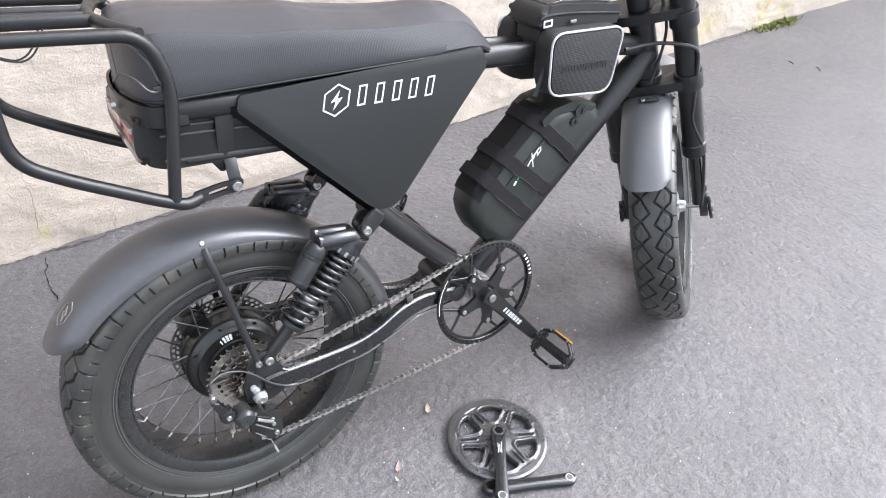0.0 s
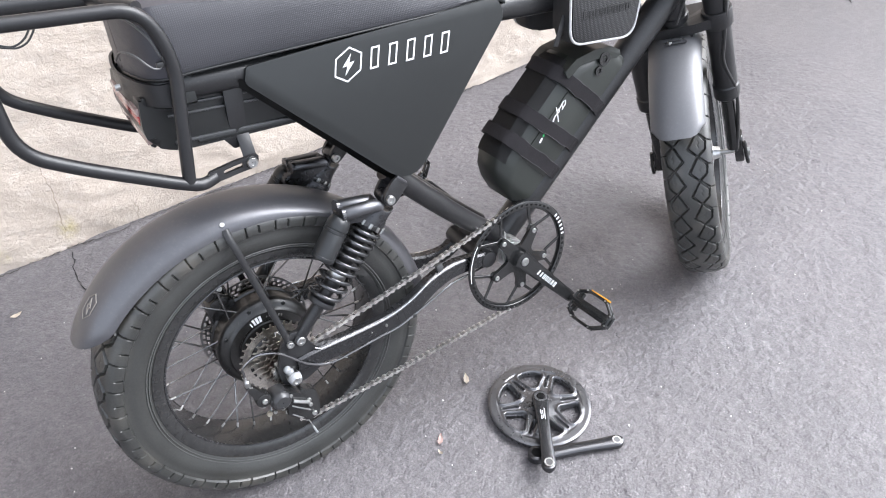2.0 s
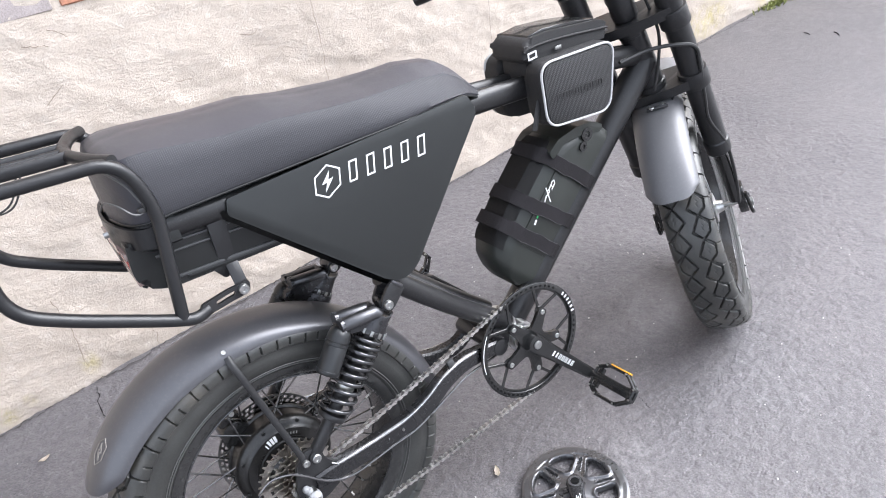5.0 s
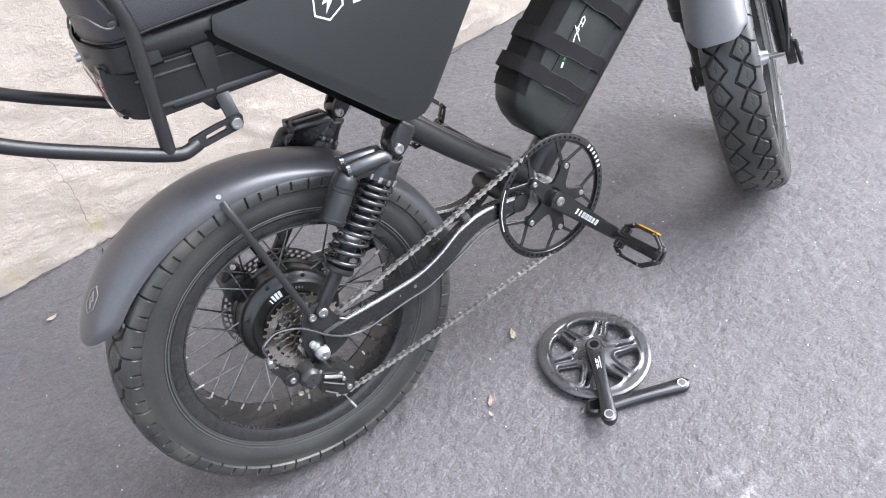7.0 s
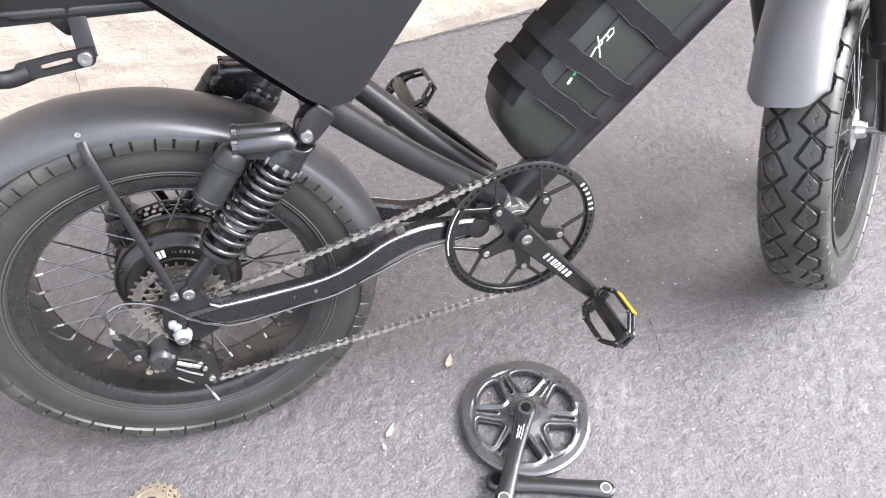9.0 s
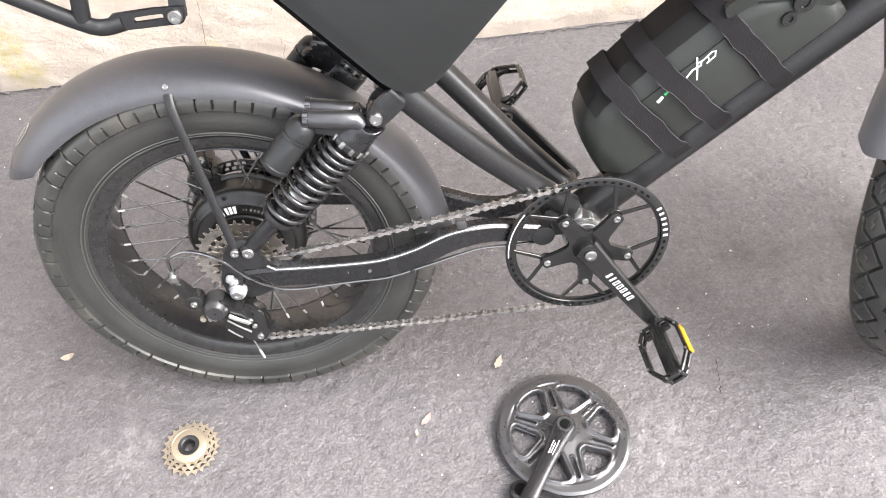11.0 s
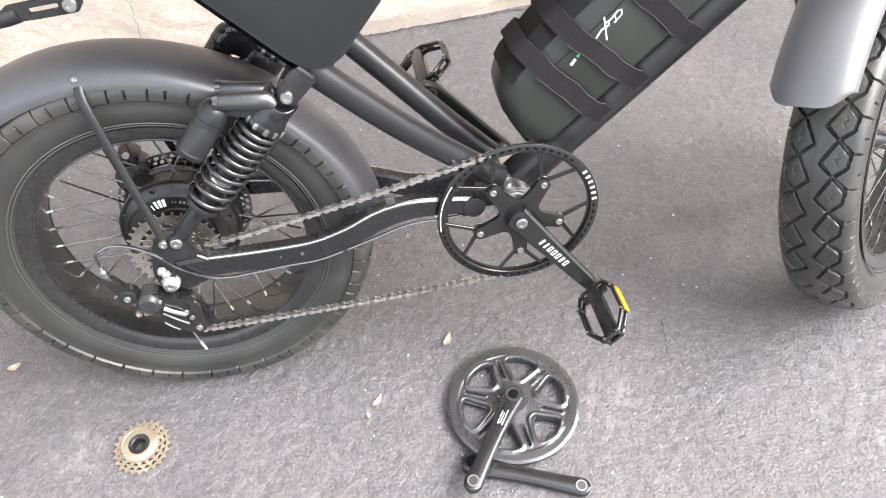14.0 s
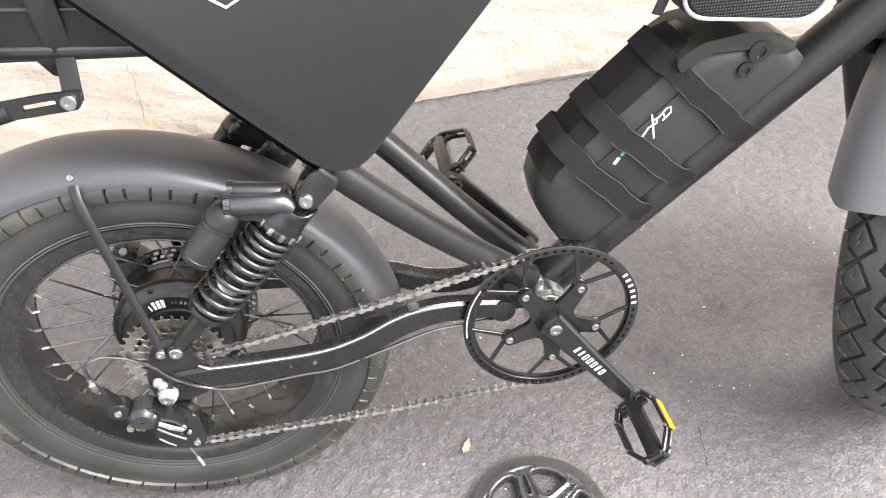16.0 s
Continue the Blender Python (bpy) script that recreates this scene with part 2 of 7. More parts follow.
def shoulder_dust(m):
    """Brown road dust caught on the tyre's shoulder blocks, in patches."""
    n, l = m.node_tree.nodes, m.node_tree.links
    b = n["Principled BSDF"]
    tc = n.new("ShaderNodeTexCoord")
    flat_ = n.new("ShaderNodeVectorMath")
    flat_.operation = "MULTIPLY"
    flat_.inputs[1].default_value = (1, 0, 1)
    l.new(tc.outputs["Object"], flat_.inputs[0])
    far = n.new("ShaderNodeVectorMath")
    far.operation = "LENGTH"
    l.new(flat_.outputs[0], far.inputs[0])
    ring = n.new("ShaderNodeMapRange")
    for k, v in enumerate((0.232, 0.246, 0.0, 1.0)):
        ring.inputs[k + 1].default_value = v
    l.new(far.outputs["Value"], ring.inputs[0])
    ns = n.new("ShaderNodeTexNoise")
    ns.inputs["Scale"].default_value, ns.inputs["Detail"].default_value = 16, 6
    l.new(tc.outputs["Object"], ns.inputs["Vector"])
    patch = n.new("ShaderNodeMapRange")
    for k, v in enumerate((0.48, 0.74, 0.02, 0.5)):
        patch.inputs[k + 1].default_value = v
    l.new(ns.outputs[0], patch.inputs[0])
    amount = n.new("ShaderNodeMath")
    amount.operation = "MULTIPLY"
    l.new(ring.outputs[0], amount.inputs[0])
    l.new(patch.outputs[0], amount.inputs[1])
    mx = n.new("ShaderNodeMix")
    mx.data_type = "RGBA"
    mx.inputs[7].default_value = (0.105, 0.094, 0.076, 1)
    l.new(amount.outputs[0], mx.inputs[0])
    l.new(b.inputs["Base Color"].links[0].from_socket, mx.inputs[6])
    l.new(mx.outputs[2], b.inputs["Base Color"])


shoulder_dust(RUBBER)
RIM = mat("black_anodised_rim", (0.022, 0.022, 0.022), 0.2, spec=0.6, vary=0.4, scale=30, dust=0.25, dust_color=(0.11, 0.1, 0.085))
RIMLIP = mat("rim_lip_highlight", (0.085, 0.085, 0.088), 0.26, metal=0.8, vary=0.35, scale=90)
STEEL = mat("zinc_steel", (0.46, 0.46, 0.45), 0.32, metal=1.0, vary=0.15)
CHAIND = mat("dark_chain_steel", (0.46, 0.45, 0.44), 0.33, metal=1.0, vary=0.3, scale=200)
CHAINM = mat("chain_steel", (0.70, 0.69, 0.67), 0.28, metal=1.0, vary=0.3, scale=200)
COGM = mat("cassette_steel", (0.60, 0.565, 0.52), 0.30, metal=1.0, vary=0.35, scale=120)
COGD = mat("oily_cassette_steel", (0.40, 0.35, 0.31), 0.3, metal=1.0, vary=0.45, scale=150)
GOLD = mat("brown_gold_freewheel_steel", (0.46, 0.40, 0.315), 0.36, metal=0.85, vary=0.25, scale=200, dust=0.1)
ALU = mat("raw_aluminium", (0.58, 0.58, 0.57), 0.34, metal=1.0, vary=0.2)
WHITECAP = mat("white_plastic", (0.30, 0.305, 0.31), 0.4, vary=0.1)
WHITE = mat("white_vinyl_print", (0.78, 0.78, 0.78), 0.5, vary=0.05)
PALEPRINT = mat("worn_pale_print", (0.22, 0.205, 0.185), 0.5, vary=0.2)
GREEN = mat("green_vinyl_print", (0.05, 0.5, 0.14), 0.5, vary=0.05)
DARKPRINT = mat("black_print", (0.012, 0.012, 0.012), 0.45, vary=0.05)
GLOSSBLACK = mat("gloss_black_anodised", (0.0135, 0.0135, 0.0135), 0.2, spec=0.6, vary=0.1)
CRANKB = mat("gloss_dark_crank_alloy", (0.062, 0.062, 0.065), 0.21, metal=0.75, spec=0.6, vary=0.1, scale=40)
CRANKM = mat("dark_forged_crank_alloy", (0.125, 0.125, 0.13), 0.29, metal=0.8, spec=0.6, vary=0.08, scale=40)
ORANGE = mat("amber_reflector", (0.85, 0.38, 0.02), 0.3, vary=0.1)
REDLENS = mat("red_lens", (0.35, 0.02, 0.02), 0.15, spec=0.7)
CLEARLENS = mat("pale_lens", (0.34, 0.25, 0.23), 0.15, spec=0.7)
HOSE = mat("black_cable_housing", (0.02, 0.02, 0.02), 0.3)
SEATTOP = mat("black_vinyl", (0.044, 0.0432, 0.051), 0.41, spec=0.5, vary=0.08, scale=20, bump=0.2, bump_scale=1200)
SEATSIDE = weave("ribbed_black_seat_cloth", (0.044, 0.044, 0.049), 0.66, 0.0025, 0.25, dark=0.86)
BAGMESH = weave("black_carbon_weave", (0.036, 0.036, 0.037), 0.45, 0.0030, 0.8, dark=0.35)
NYLON = mat("black_nylon", (0.019, 0.0185, 0.019), 0.75, vary=0.2, bump=0.4, bump_scale=1300)
VELCRO = mat("black_hook_and_loop_strap", (0.018, 0.0165, 0.018), 0.9, spec=0.2, vary=0.35, scale=150, bump=0.8, bump_scale=700)
FRAY = mat("frayed_pale_edge", (0.075, 0.072, 0.075), 0.9, spec=0.2, vary=0.5, scale=300)
BATTM = mat("dark_green_grey_battery_case", (0.0225, 0.025, 0.022), 0.38, spec=0.45, vary=0.1, scale=30, bump=0.06, bump_scale=1300)
GREYWIRE = mat("thin_grey_wire", (0.09, 0.09, 0.09), 0.4)
CASEM = mat("black_battery_case", (0.0135, 0.0142, 0.0142), 0.34, spec=0.42, vary=0.1, bump=0.08, bump_scale=1300)
PIPING = mat("pale_reflective_piping", (0.46, 0.46, 0.46), 0.4, vary=0.1)
ASPHALT = asphalt_mat()
STUCCO = stucco_mat()
BRICK = mat("terracotta_brick", (0.42, 0.20, 0.13), 0.85, spec=0.25, vary=0.35, scale=60, bump=0.6, bump_scale=300, dust=0.3, dust_color=(0.5, 0.4, 0.35))
GREYBRICK = mat("mortar_smeared_brick", (0.33, 0.29, 0.28), 0.9, spec=0.25, vary=0.4, scale=120, bump=1.0, bump_scale=200, dust=0.5, dust_color=(0.55, 0.52, 0.5))
SCRATCH = mat("shaded_scratch", (0.22, 0.175, 0.14), 0.95, spec=0.1)
GAPM = mat("foot_gap_shade", (0.045, 0.042, 0.040), 0.9, spec=0.1, vary=0.5, scale=200)
# colour for the shade in holes, slots and cracks, and for twigs
NEARBLACK = mat("hole_shade_and_twig_black", (0.006, 0.006, 0.006), 0.9, spec=0.1)
LEAFY = mat("pale_dry_leaf", (0.66, 0.59, 0.49), 0.7, vary=0.3, scale=150)
LEAFP = mat("pinkish_dry_leaf", (0.60, 0.46, 0.42), 0.7, vary=0.3, scale=150)
GRIT = mat("pale_grit", (0.55, 0.53, 0.5), 0.8, vary=0.3)
MOSS = mat("moss_green", (0.20, 0.22, 0.07), 0.8, vary=0.4, scale=150)


# ---- building helpers ----
def part(name, bm, material, parent=None, label="", smooth=True, m=None, angle=40):
    if isinstance(bm, bpy.types.Mesh):
        me = bm
    else:
        bmesh.ops.recalc_face_normals(bm, faces=bm.faces)
        me = bpy.data.meshes.new(name)
        bm.to_mesh(me)
        bm.free()
        me.materials.append(material)
        if smooth:
            me.shade_smooth()
            me.set_sharp_from_angle(angle=radians(angle))
    ob = new(name, me)
    if parent:
        ob.parent = parent
    if m is not None:
        ob.matrix_basis = m
    if label:
        ob["label"] = label
    return ob


def thing(name, m, label, category, group="", kind=""):
    ob = new(name)
    ob.empty_display_size = 0.05
    ob.matrix_basis = m
    return tagged(ob, label, category, group, kind)


def xf(bm, m):
    bmesh.ops.transform(bm, matrix=m, verts=bm.verts)
    return bm


def box(bm, c, s, bevel=0.0, m=None, seg=2):
    r = bmesh.ops.create_cube(bm, size=1.0)
    vs = r["verts"]
    for v in vs:
        v.co = Vector((v.co.x * s[0], v.co.y * s[1], v.co.z * s[2]))
    if bevel:
        es = list({e for v in vs for e in v.link_edges})
        out = bmesh.ops.bevel(bm, geom=es, offset=bevel, segments=seg, affect="EDGES", profile=0.5)
        vs = list({v for f in out["faces"] for v in f.verts} | {v for v in vs if v.is_valid})
    t = Matrix.Translation(c) @ (m if m is not None else Matrix())
    for v in vs:
        v.co = t @ v.co
    return bm


def smooth_path(pts, n=6, closed=False):
    """Catmull-Rom points through pts."""
    p = [Vector(q) for q in pts]
    out = []
    k = len(p)
    for i in range(k if closed else k - 1):
        a = p[(i - 1) % k] if closed or i else p[0] * 2 - p[1]
        b, c = p[i], p[(i + 1) % k]
        d = p[(i + 2) % k] if closed or i + 2 < k else c * 2 - b
        for j in range(n):
            t = j / n
            out.append(0.5 * ((2 * b) + (c - a) * t + (2 * a - 5 * b + 4 * c - d) * t * t + (3 * b - a - 3 * c + d) * t ** 3))
    if not closed:
        out.append(p[-1])
    return out


def rounded(pts, r, n=5):
    """A polyline with its inner corners rounded."""
    p = [Vector(q) for q in pts]
    out = [p[0]]
    for i in range(1, len(p) - 1):
        a, b, c = p[i - 1], p[i], p[i + 1]
        d = min(r, (a - b).length * 0.48, (c - b).length * 0.48)
        u, v = b + (a - b).normalized() * d, b + (c - b).normalized() * d
        for j in range(n + 1):
            t = j / n
            out.append(u * (1 - t) ** 2 + b * 2 * t * (1 - t) + v * t * t)
    out.append(p[-1])
    return out


def tube(bm, pts, r, seg=12, closed=False, cap=True, flat=1.0, radii=None):
    """A round tube along pts, with no twist."""
    p = [Vector(q) for q in pts]
    k = len(p)
    rings = []
    up = None
    for i in range(k):
        if closed:
            t = (p[(i + 1) % k] - p[i - 1]).normalized()
        else:
            t = (p[min(i + 1, k - 1)] - p[max(i - 1, 0)]).normalized()
        if up is None:
            up = t.orthogonal().normalized()
            if abs(t.y) < 0.9:
                up = (Vector((0, 1, 0)) - t * t.y).normalized()
        else:
            up = (up - t * up.dot(t)).normalized()
        side = t.cross(up)
        rr = radii[i] if radii else r
        rings.append([bm.verts.new(p[i] + up * math.cos(a) * rr * flat + side * math.sin(a) * rr)
                      for a in (2 * math.pi * j / seg for j in range(seg))])
    for i in range(k if closed else k - 1):
        a, b = rings[i], rings[(i + 1) % k]
        for j in range(seg):
            bm.faces.new((a[j], a[(j + 1) % seg], b[(j + 1) % seg], b[j]))
    if cap and not closed:
        bm.faces.new(rings[0])
        bm.faces.new(rings[-1][::-1])
    return bm


def cyl(bm, a, b, r, seg=20, r2=None, bevel=0.0):
    """A cylinder from a to b, its rims rounded by bevel."""
    a, b = Vector(a), Vector(b)
    d = (b - a).normalized()
    r2 = r if r2 is None else r2
    if bevel:
        pts = [a, a + d * bevel * 0.3, a + d * bevel, b - d * bevel, b - d * bevel * 0.3, b]
        return tube(bm, pts, r, seg, radii=[r - bevel, r - bevel * 0.3, r, r2, r2 - bevel * 0.3, r2 - bevel])
    return tube(bm, [a, b], r, seg, radii=[r, r2])


def lathe(bm, profile, seg=48, center=(0, 0, 0), closed=False):
    """Turns (radius, y) round the y axis through center."""
    c = Vector(center)
    rings = []
    for i in range(seg):
        a = 2 * math.pi * i / seg
        rings.append([bm.verts.new(c + Vector((r * math.cos(a), y, r * math.sin(a)))) for r, y in profile])
    k = len(profile)
    for i in range(seg):
        a, b = rings[i], rings[(i + 1) % seg]
        for j in range(k if closed else k - 1):
            q = (a[j], a[(j + 1) % k], b[(j + 1) % k], b[j])
            try:
                bm.faces.new(q)
            except ValueError:
                pass
    return bm


def prism(bm, outline, y0, y1, bevel=0.0, seg=2):
    """An outline in (x, z) given thickness from y0 to y1, with rounded rims."""
    a = [bm.verts.new((x, y0, z)) for x, z in outline]
    b = [bm.verts.new((x, y1, z)) for x, z in outline]
    k = len(outline)
    fa, fb = bm.faces.new(a), bm.faces.new(b[::-1])
    for i in range(k):
        bm.faces.new((a[i], b[i], b[(i + 1) % k], a[(i + 1) % k]))
    if bevel:
        es = list(fa.edges) + list(fb.edges)
        bmesh.ops.bevel(bm, geom=es, offset=bevel, segments=seg, affect="EDGES", profile=0.5)
    return bm


def round_outline(pts, r, n=4):
    """The 2D outline pts with rounded corners; r is one radius or one for each corner."""
    k = len(pts)
    out = []
    for i in range(k):
        a, b, c = Vector(pts[i - 1]), Vector(pts[i]), Vector(pts[(i + 1) % k])
        rr = r[i] if isinstance(r, (list, tuple)) else r
        if rr <= 0:
            out.append(tuple(b))
            continue
        d1, d2 = min(rr, (a - b).length * 0.48), min(rr, (c - b).length * 0.48)
        u, v = b + (a - b).normalized() * d1, b + (c - b).normalized() * d2
        for j in range(n + 1):
            t = j / n
            out.append(tuple(u * (1 - t) ** 2 + b * 2 * t * (1 - t) + v * t * t))
    return out


def ring_plate(bm, outer, inner, y0, y1):
    """A flat plate between two outlines of the same number of points in (x, z)."""
    k = len(outer)
    o0 = [bm.verts.new((x, y0, z)) for x, z in outer]
    i0 = [bm.verts.new((x, y0, z)) for x, z in inner]
    o1 = [bm.verts.new((x, y1, z)) for x, z in outer]
    i1 = [bm.verts.new((x, y1, z)) for x, z in inner]
    for i in range(k):
        j = (i + 1) % k
        bm.faces.new((o0[i], o0[j], i0[j], i0[i]))
        bm.faces.new((o1[i], i1[i], i1[j], o1[j]))
        bm.faces.new((o0[i], o1[i], o1[j], o0[j]))
        bm.faces.new((i0[i], i0[j], i1[j], i1[i]))
    return bm


def circle(r, n, cx=0.0, cz=0.0, a0=0.0):
    return [(cx + r * math.cos(a0 + 2 * math.pi * i / n), cz + r * math.sin(a0 + 2 * math.pi * i / n)) for i in range(n)]


def sweep(bm, sections):
    """Skins a run of closed sections (lists of points of one length), capped at both ends."""
    rows = [[bm.verts.new(q) for q in s] for s in sections]
    k = len(rows[0])
    for a, b in zip(rows, rows[1:]):
        for j in range(k):
            bm.faces.new((a[j], a[(j + 1) % k], b[(j + 1) % k], b[j]))
    bm.faces.new(rows[0][::-1])
    bm.faces.new(rows[-1])
    return bm


def bolt(bm, p, d, r=0.006, h=0.005):
    """A socket-head bolt: a bevelled head with a hexagonal recess."""
    p, d = Vector(p), Vector(d).normalized()
    prof = [(0.001, 0), (r, 0), (r, h * 0.75), (r * 0.85, h), (r * 0.5, h), (r * 0.48, h * 0.5), (0.0005, h * 0.5)]
    tmp = bmesh.new()
    lathe(tmp, prof, 12)
    rot = Vector((0, 1, 0)).rotation_difference(d).to_matrix().to_4x4()
    xf(tmp, Matrix.Translation(p) @ rot)
    me = bpy.data.meshes.new("tmp")
    tmp.to_mesh(me)
    tmp.free()
    bm.from_mesh(me)
    bpy.data.meshes.remove(me)
    return bm


def B():
    return bmesh.new()


# ---- ground and wall ----
def lattice(x, y, step, seed):
    """Smooth value noise, -1 to 1, on numpy arrays."""
    rs = np.random.RandomState(seed)
    tab = rs.uniform(-1, 1, (512, 512))
    u, v = x / step, y / step
    i, j = np.floor(u).astype(int), np.floor(v).astype(int)
    f, g = u - i, v - j
    f, g = f * f * (3 - 2 * f), g * g * (3 - 2 * g)
    at = lambda a, b: tab[a % 512, b % 512]
    return (at(i, j) * (1 - f) + at(i + 1, j) * f) * (1 - g) + (at(i, j + 1) * (1 - f) + at(i + 1, j + 1) * f) * g


def graded(lo, hi, step, far_lo, far_hi):
    """Grid lines: even between lo and hi, then ever wider out to the far ends."""
    out = list(np.arange(lo, hi, step))
    d, x = step, out[-1]
    while x < far_hi:
        d *= 1.35
        x += d
        out.append(min(x, far_hi))
    d, x = step, lo
    while x > far_lo:
        d *= 1.35
        x -= d
        out.insert(0, max(x, far_lo))
    return np.array(out)


def sheet(name, us, vs, place, material):
    """A grid mesh; place(U, V) gives its points."""
    U, V = np.meshgrid(us, vs, indexing="ij")
    pts = place(U, V).reshape(-1, 3)
    n, k = len(us), len(vs)
    idx = np.arange(n * k).reshape(n, k)
    faces = np.stack([idx[:-1, :-1], idx[1:, :-1], idx[1:, 1:], idx[:-1, 1:]], -1).reshape(-1, 4)
    me = bpy.data.meshes.new(name)
    me.from_pydata(pts.tolist(), [], faces.tolist())
    me.materials.append(material)
    me.shade_smooth()
    return new(name, me)


def ground_z(x, y):
    fade = np.clip((2.45 - x) / 0.4, 0, 1) * np.clip((x + 0.75) / 0.15, 0, 1) * np.clip((1.05 - y) / 0.15, 0, 1) * np.clip((y + 0.85) / 0.15, 0, 1)
    h = 0.0009 * lattice(x, y, 0.0100, 3) + 0.0011 * lattice(x + y * 0.4, y, 0.0068, 9) + 0.0006 * lattice(x + 7, y, 0.017, 4) + 0.0012 * lattice(x, y + 3, 0.07, 5)
    return h * fade + 0.003 * lattice(x, y, 0.9, 6)


ground = sheet("ground", graded(-0.62, 2.3, 0.0038, -60, 60), graded(-0.72, 0.9, 0.0038, -60, 60),
               lambda u, v: np.stack([u, v, ground_z(u, v)], -1), ASPHALT)
tagged(ground, "weathered grey asphalt ground with coarse grain", "ground", kind="structure")

# the wall's foot passes the bicycle at a slight angle
WALL_M = pose(0, 0.850, 0, 0, 0, math.degrees(math.atan2(0.101, 1)))


def wall_points(u, v):
    low = np.clip(1 - v / 0.06, 0, 1)
    d = 0.003 * lattice(u, v, 0.09, 11) + 0.0018 * lattice(u + v, v * 1.3, 0.035, 12) + 0.0009 * lattice(u, v * 1.5, 0.014, 13)
    d += 0.010 * lattice(u, v, 0.5, 14)
    d += 0.0018 * lattice(u * 0.45 + v, v * 2.2, 0.05, 15) * np.clip(0.4 + lattice(u, v, 0.25, 16), 0, 1)
    d -= low * (0.006 + 0.008 * lattice(u, v * 0, 0.12, 17))
    return np.stack([u, -d, v - 0.015], -1)


# the unseen upper part is carried to 6 m to shade the ground
wall = sheet("wall_north", graded(-1.6, 3.4, 0.0095, -9, 14), graded(0.0, 1.15, 0.0095, 0, 6.0), wall_points, STUCCO)
wall.matrix_basis = WALL_M
thick = wall.modifiers.new("thickness", "SOLIDIFY")
thick.thickness, thick.offset = 0.25, -1.0
tagged(wall, "cream limewashed rough rendered wall with damp foot", "wall", kind="structure")


def crack_strip(name, pts, width, m, label, axis, jitter=0.012, n=9, seed=1, material=None):
    """A thin jagged dark crack lying on a surface; axis is the surface's outward direction."""
    rnd = random.Random(seed)
    p = smooth_path(pts, n)
    side0 = Vector(axis)
    bm = B()
    rows = []
    for i, q in enumerate(p):
        t = (p[min(i + 1, len(p) - 1)] - p[max(i - 1, 0)]).normalized()
        s = t.cross(side0).normalized()
        q = q + s * rnd.uniform(-jitter, jitter) * 0.4
        w = width * rnd.uniform(0.3, 1.1)
        rows.append([bm.verts.new(q - s * w), bm.verts.new(q + s * w * 0.3), bm.verts.new(q + s * w)])
    for a, b in zip(rows, rows[1:]):
        bm.faces.new((a[0], a[1], b[1], b[0]))
        bm.faces.new((a[1], a[2], b[2], b[1]))
    ob = part(name, bm, material or NEARBLACK, m=m)
    return tagged(ob, label, "crack", kind="structure")


crack_strip("ground_crack", [(-0.222, 0.80, 0.002), (-0.232, 0.70, 0.002), (-0.225, 0.62, 0.002), (-0.238, 0.52, 0.002)], 0.0014, None,
            "jagged dark crack in the asphalt", (0, 0, 1), 0.01, seed=3)
crack_strip("ground_crack", [(0.727, -0.10, 0.0022), (0.718, -0.14, 0.0022), (0.712, -0.165, 0.0022)], 0.0006, None,
            "hairline crack in the asphalt", (0, 0, 1), 0.004, seed=5)
for k, (u, v0, v1, sd) in enumerate([(-0.219, 0.06, 0.27, 6), (-0.046, 0.012, 0.075, 7), (1.25, 0.3, 0.75, 8), (0.63, 0.45, 0.8, 9)]):
    crack_strip("wall_crack", [(u, -0.012, v0), (u + 0.006, -0.013, (v0 + v1) / 2), (u - 0.002, -0.013, v1)], 0.0009, WALL_M,
                "hairline crack in the render", (0, -1, 0), 0.008, seed=sd, material=SCRATCH)


# trowel scratches
for pts, sd in (([(0.010, 0.836), (0.03, 0.826), (0.045, 0.811)], 31), ([(-0.048, 0.817), (-0.02, 0.812), (0.004, 0.805)], 32), ([(-0.048, 0.693), (-0.03, 0.705), (-0.003, 0.722)], 33),
                ([(0.2, 0.66), (0.23, 0.645), (0.27, 0.64)], 34), ([(0.42, 0.70), (0.45, 0.69), (0.47, 0.70)], 35)):
    crack_strip("wall_scratch", [(u, -0.012, v) for u, v in pts], 0.0008, WALL_M, "short scratch in the render", (0, -1, 0), 0.004, n=5, seed=sd, material=SCRATCH)
# gap along the wall's foot: a flat dark strip paints its shade
us = np.arange(-1.7, 3.5, 0.05)
crack_strip("foot_gap", [(u, -0.010 - 0.006 * float(lattice(np.array([u]), np.array([0.0]), 0.12, 17)[0]), 0.0035) for u in us], 0.0022, WALL_M,
            "jagged dark strip for the shaded gap between wall and asphalt", (0, 0, 1), 0.016, n=6, seed=21, material=GAPM)


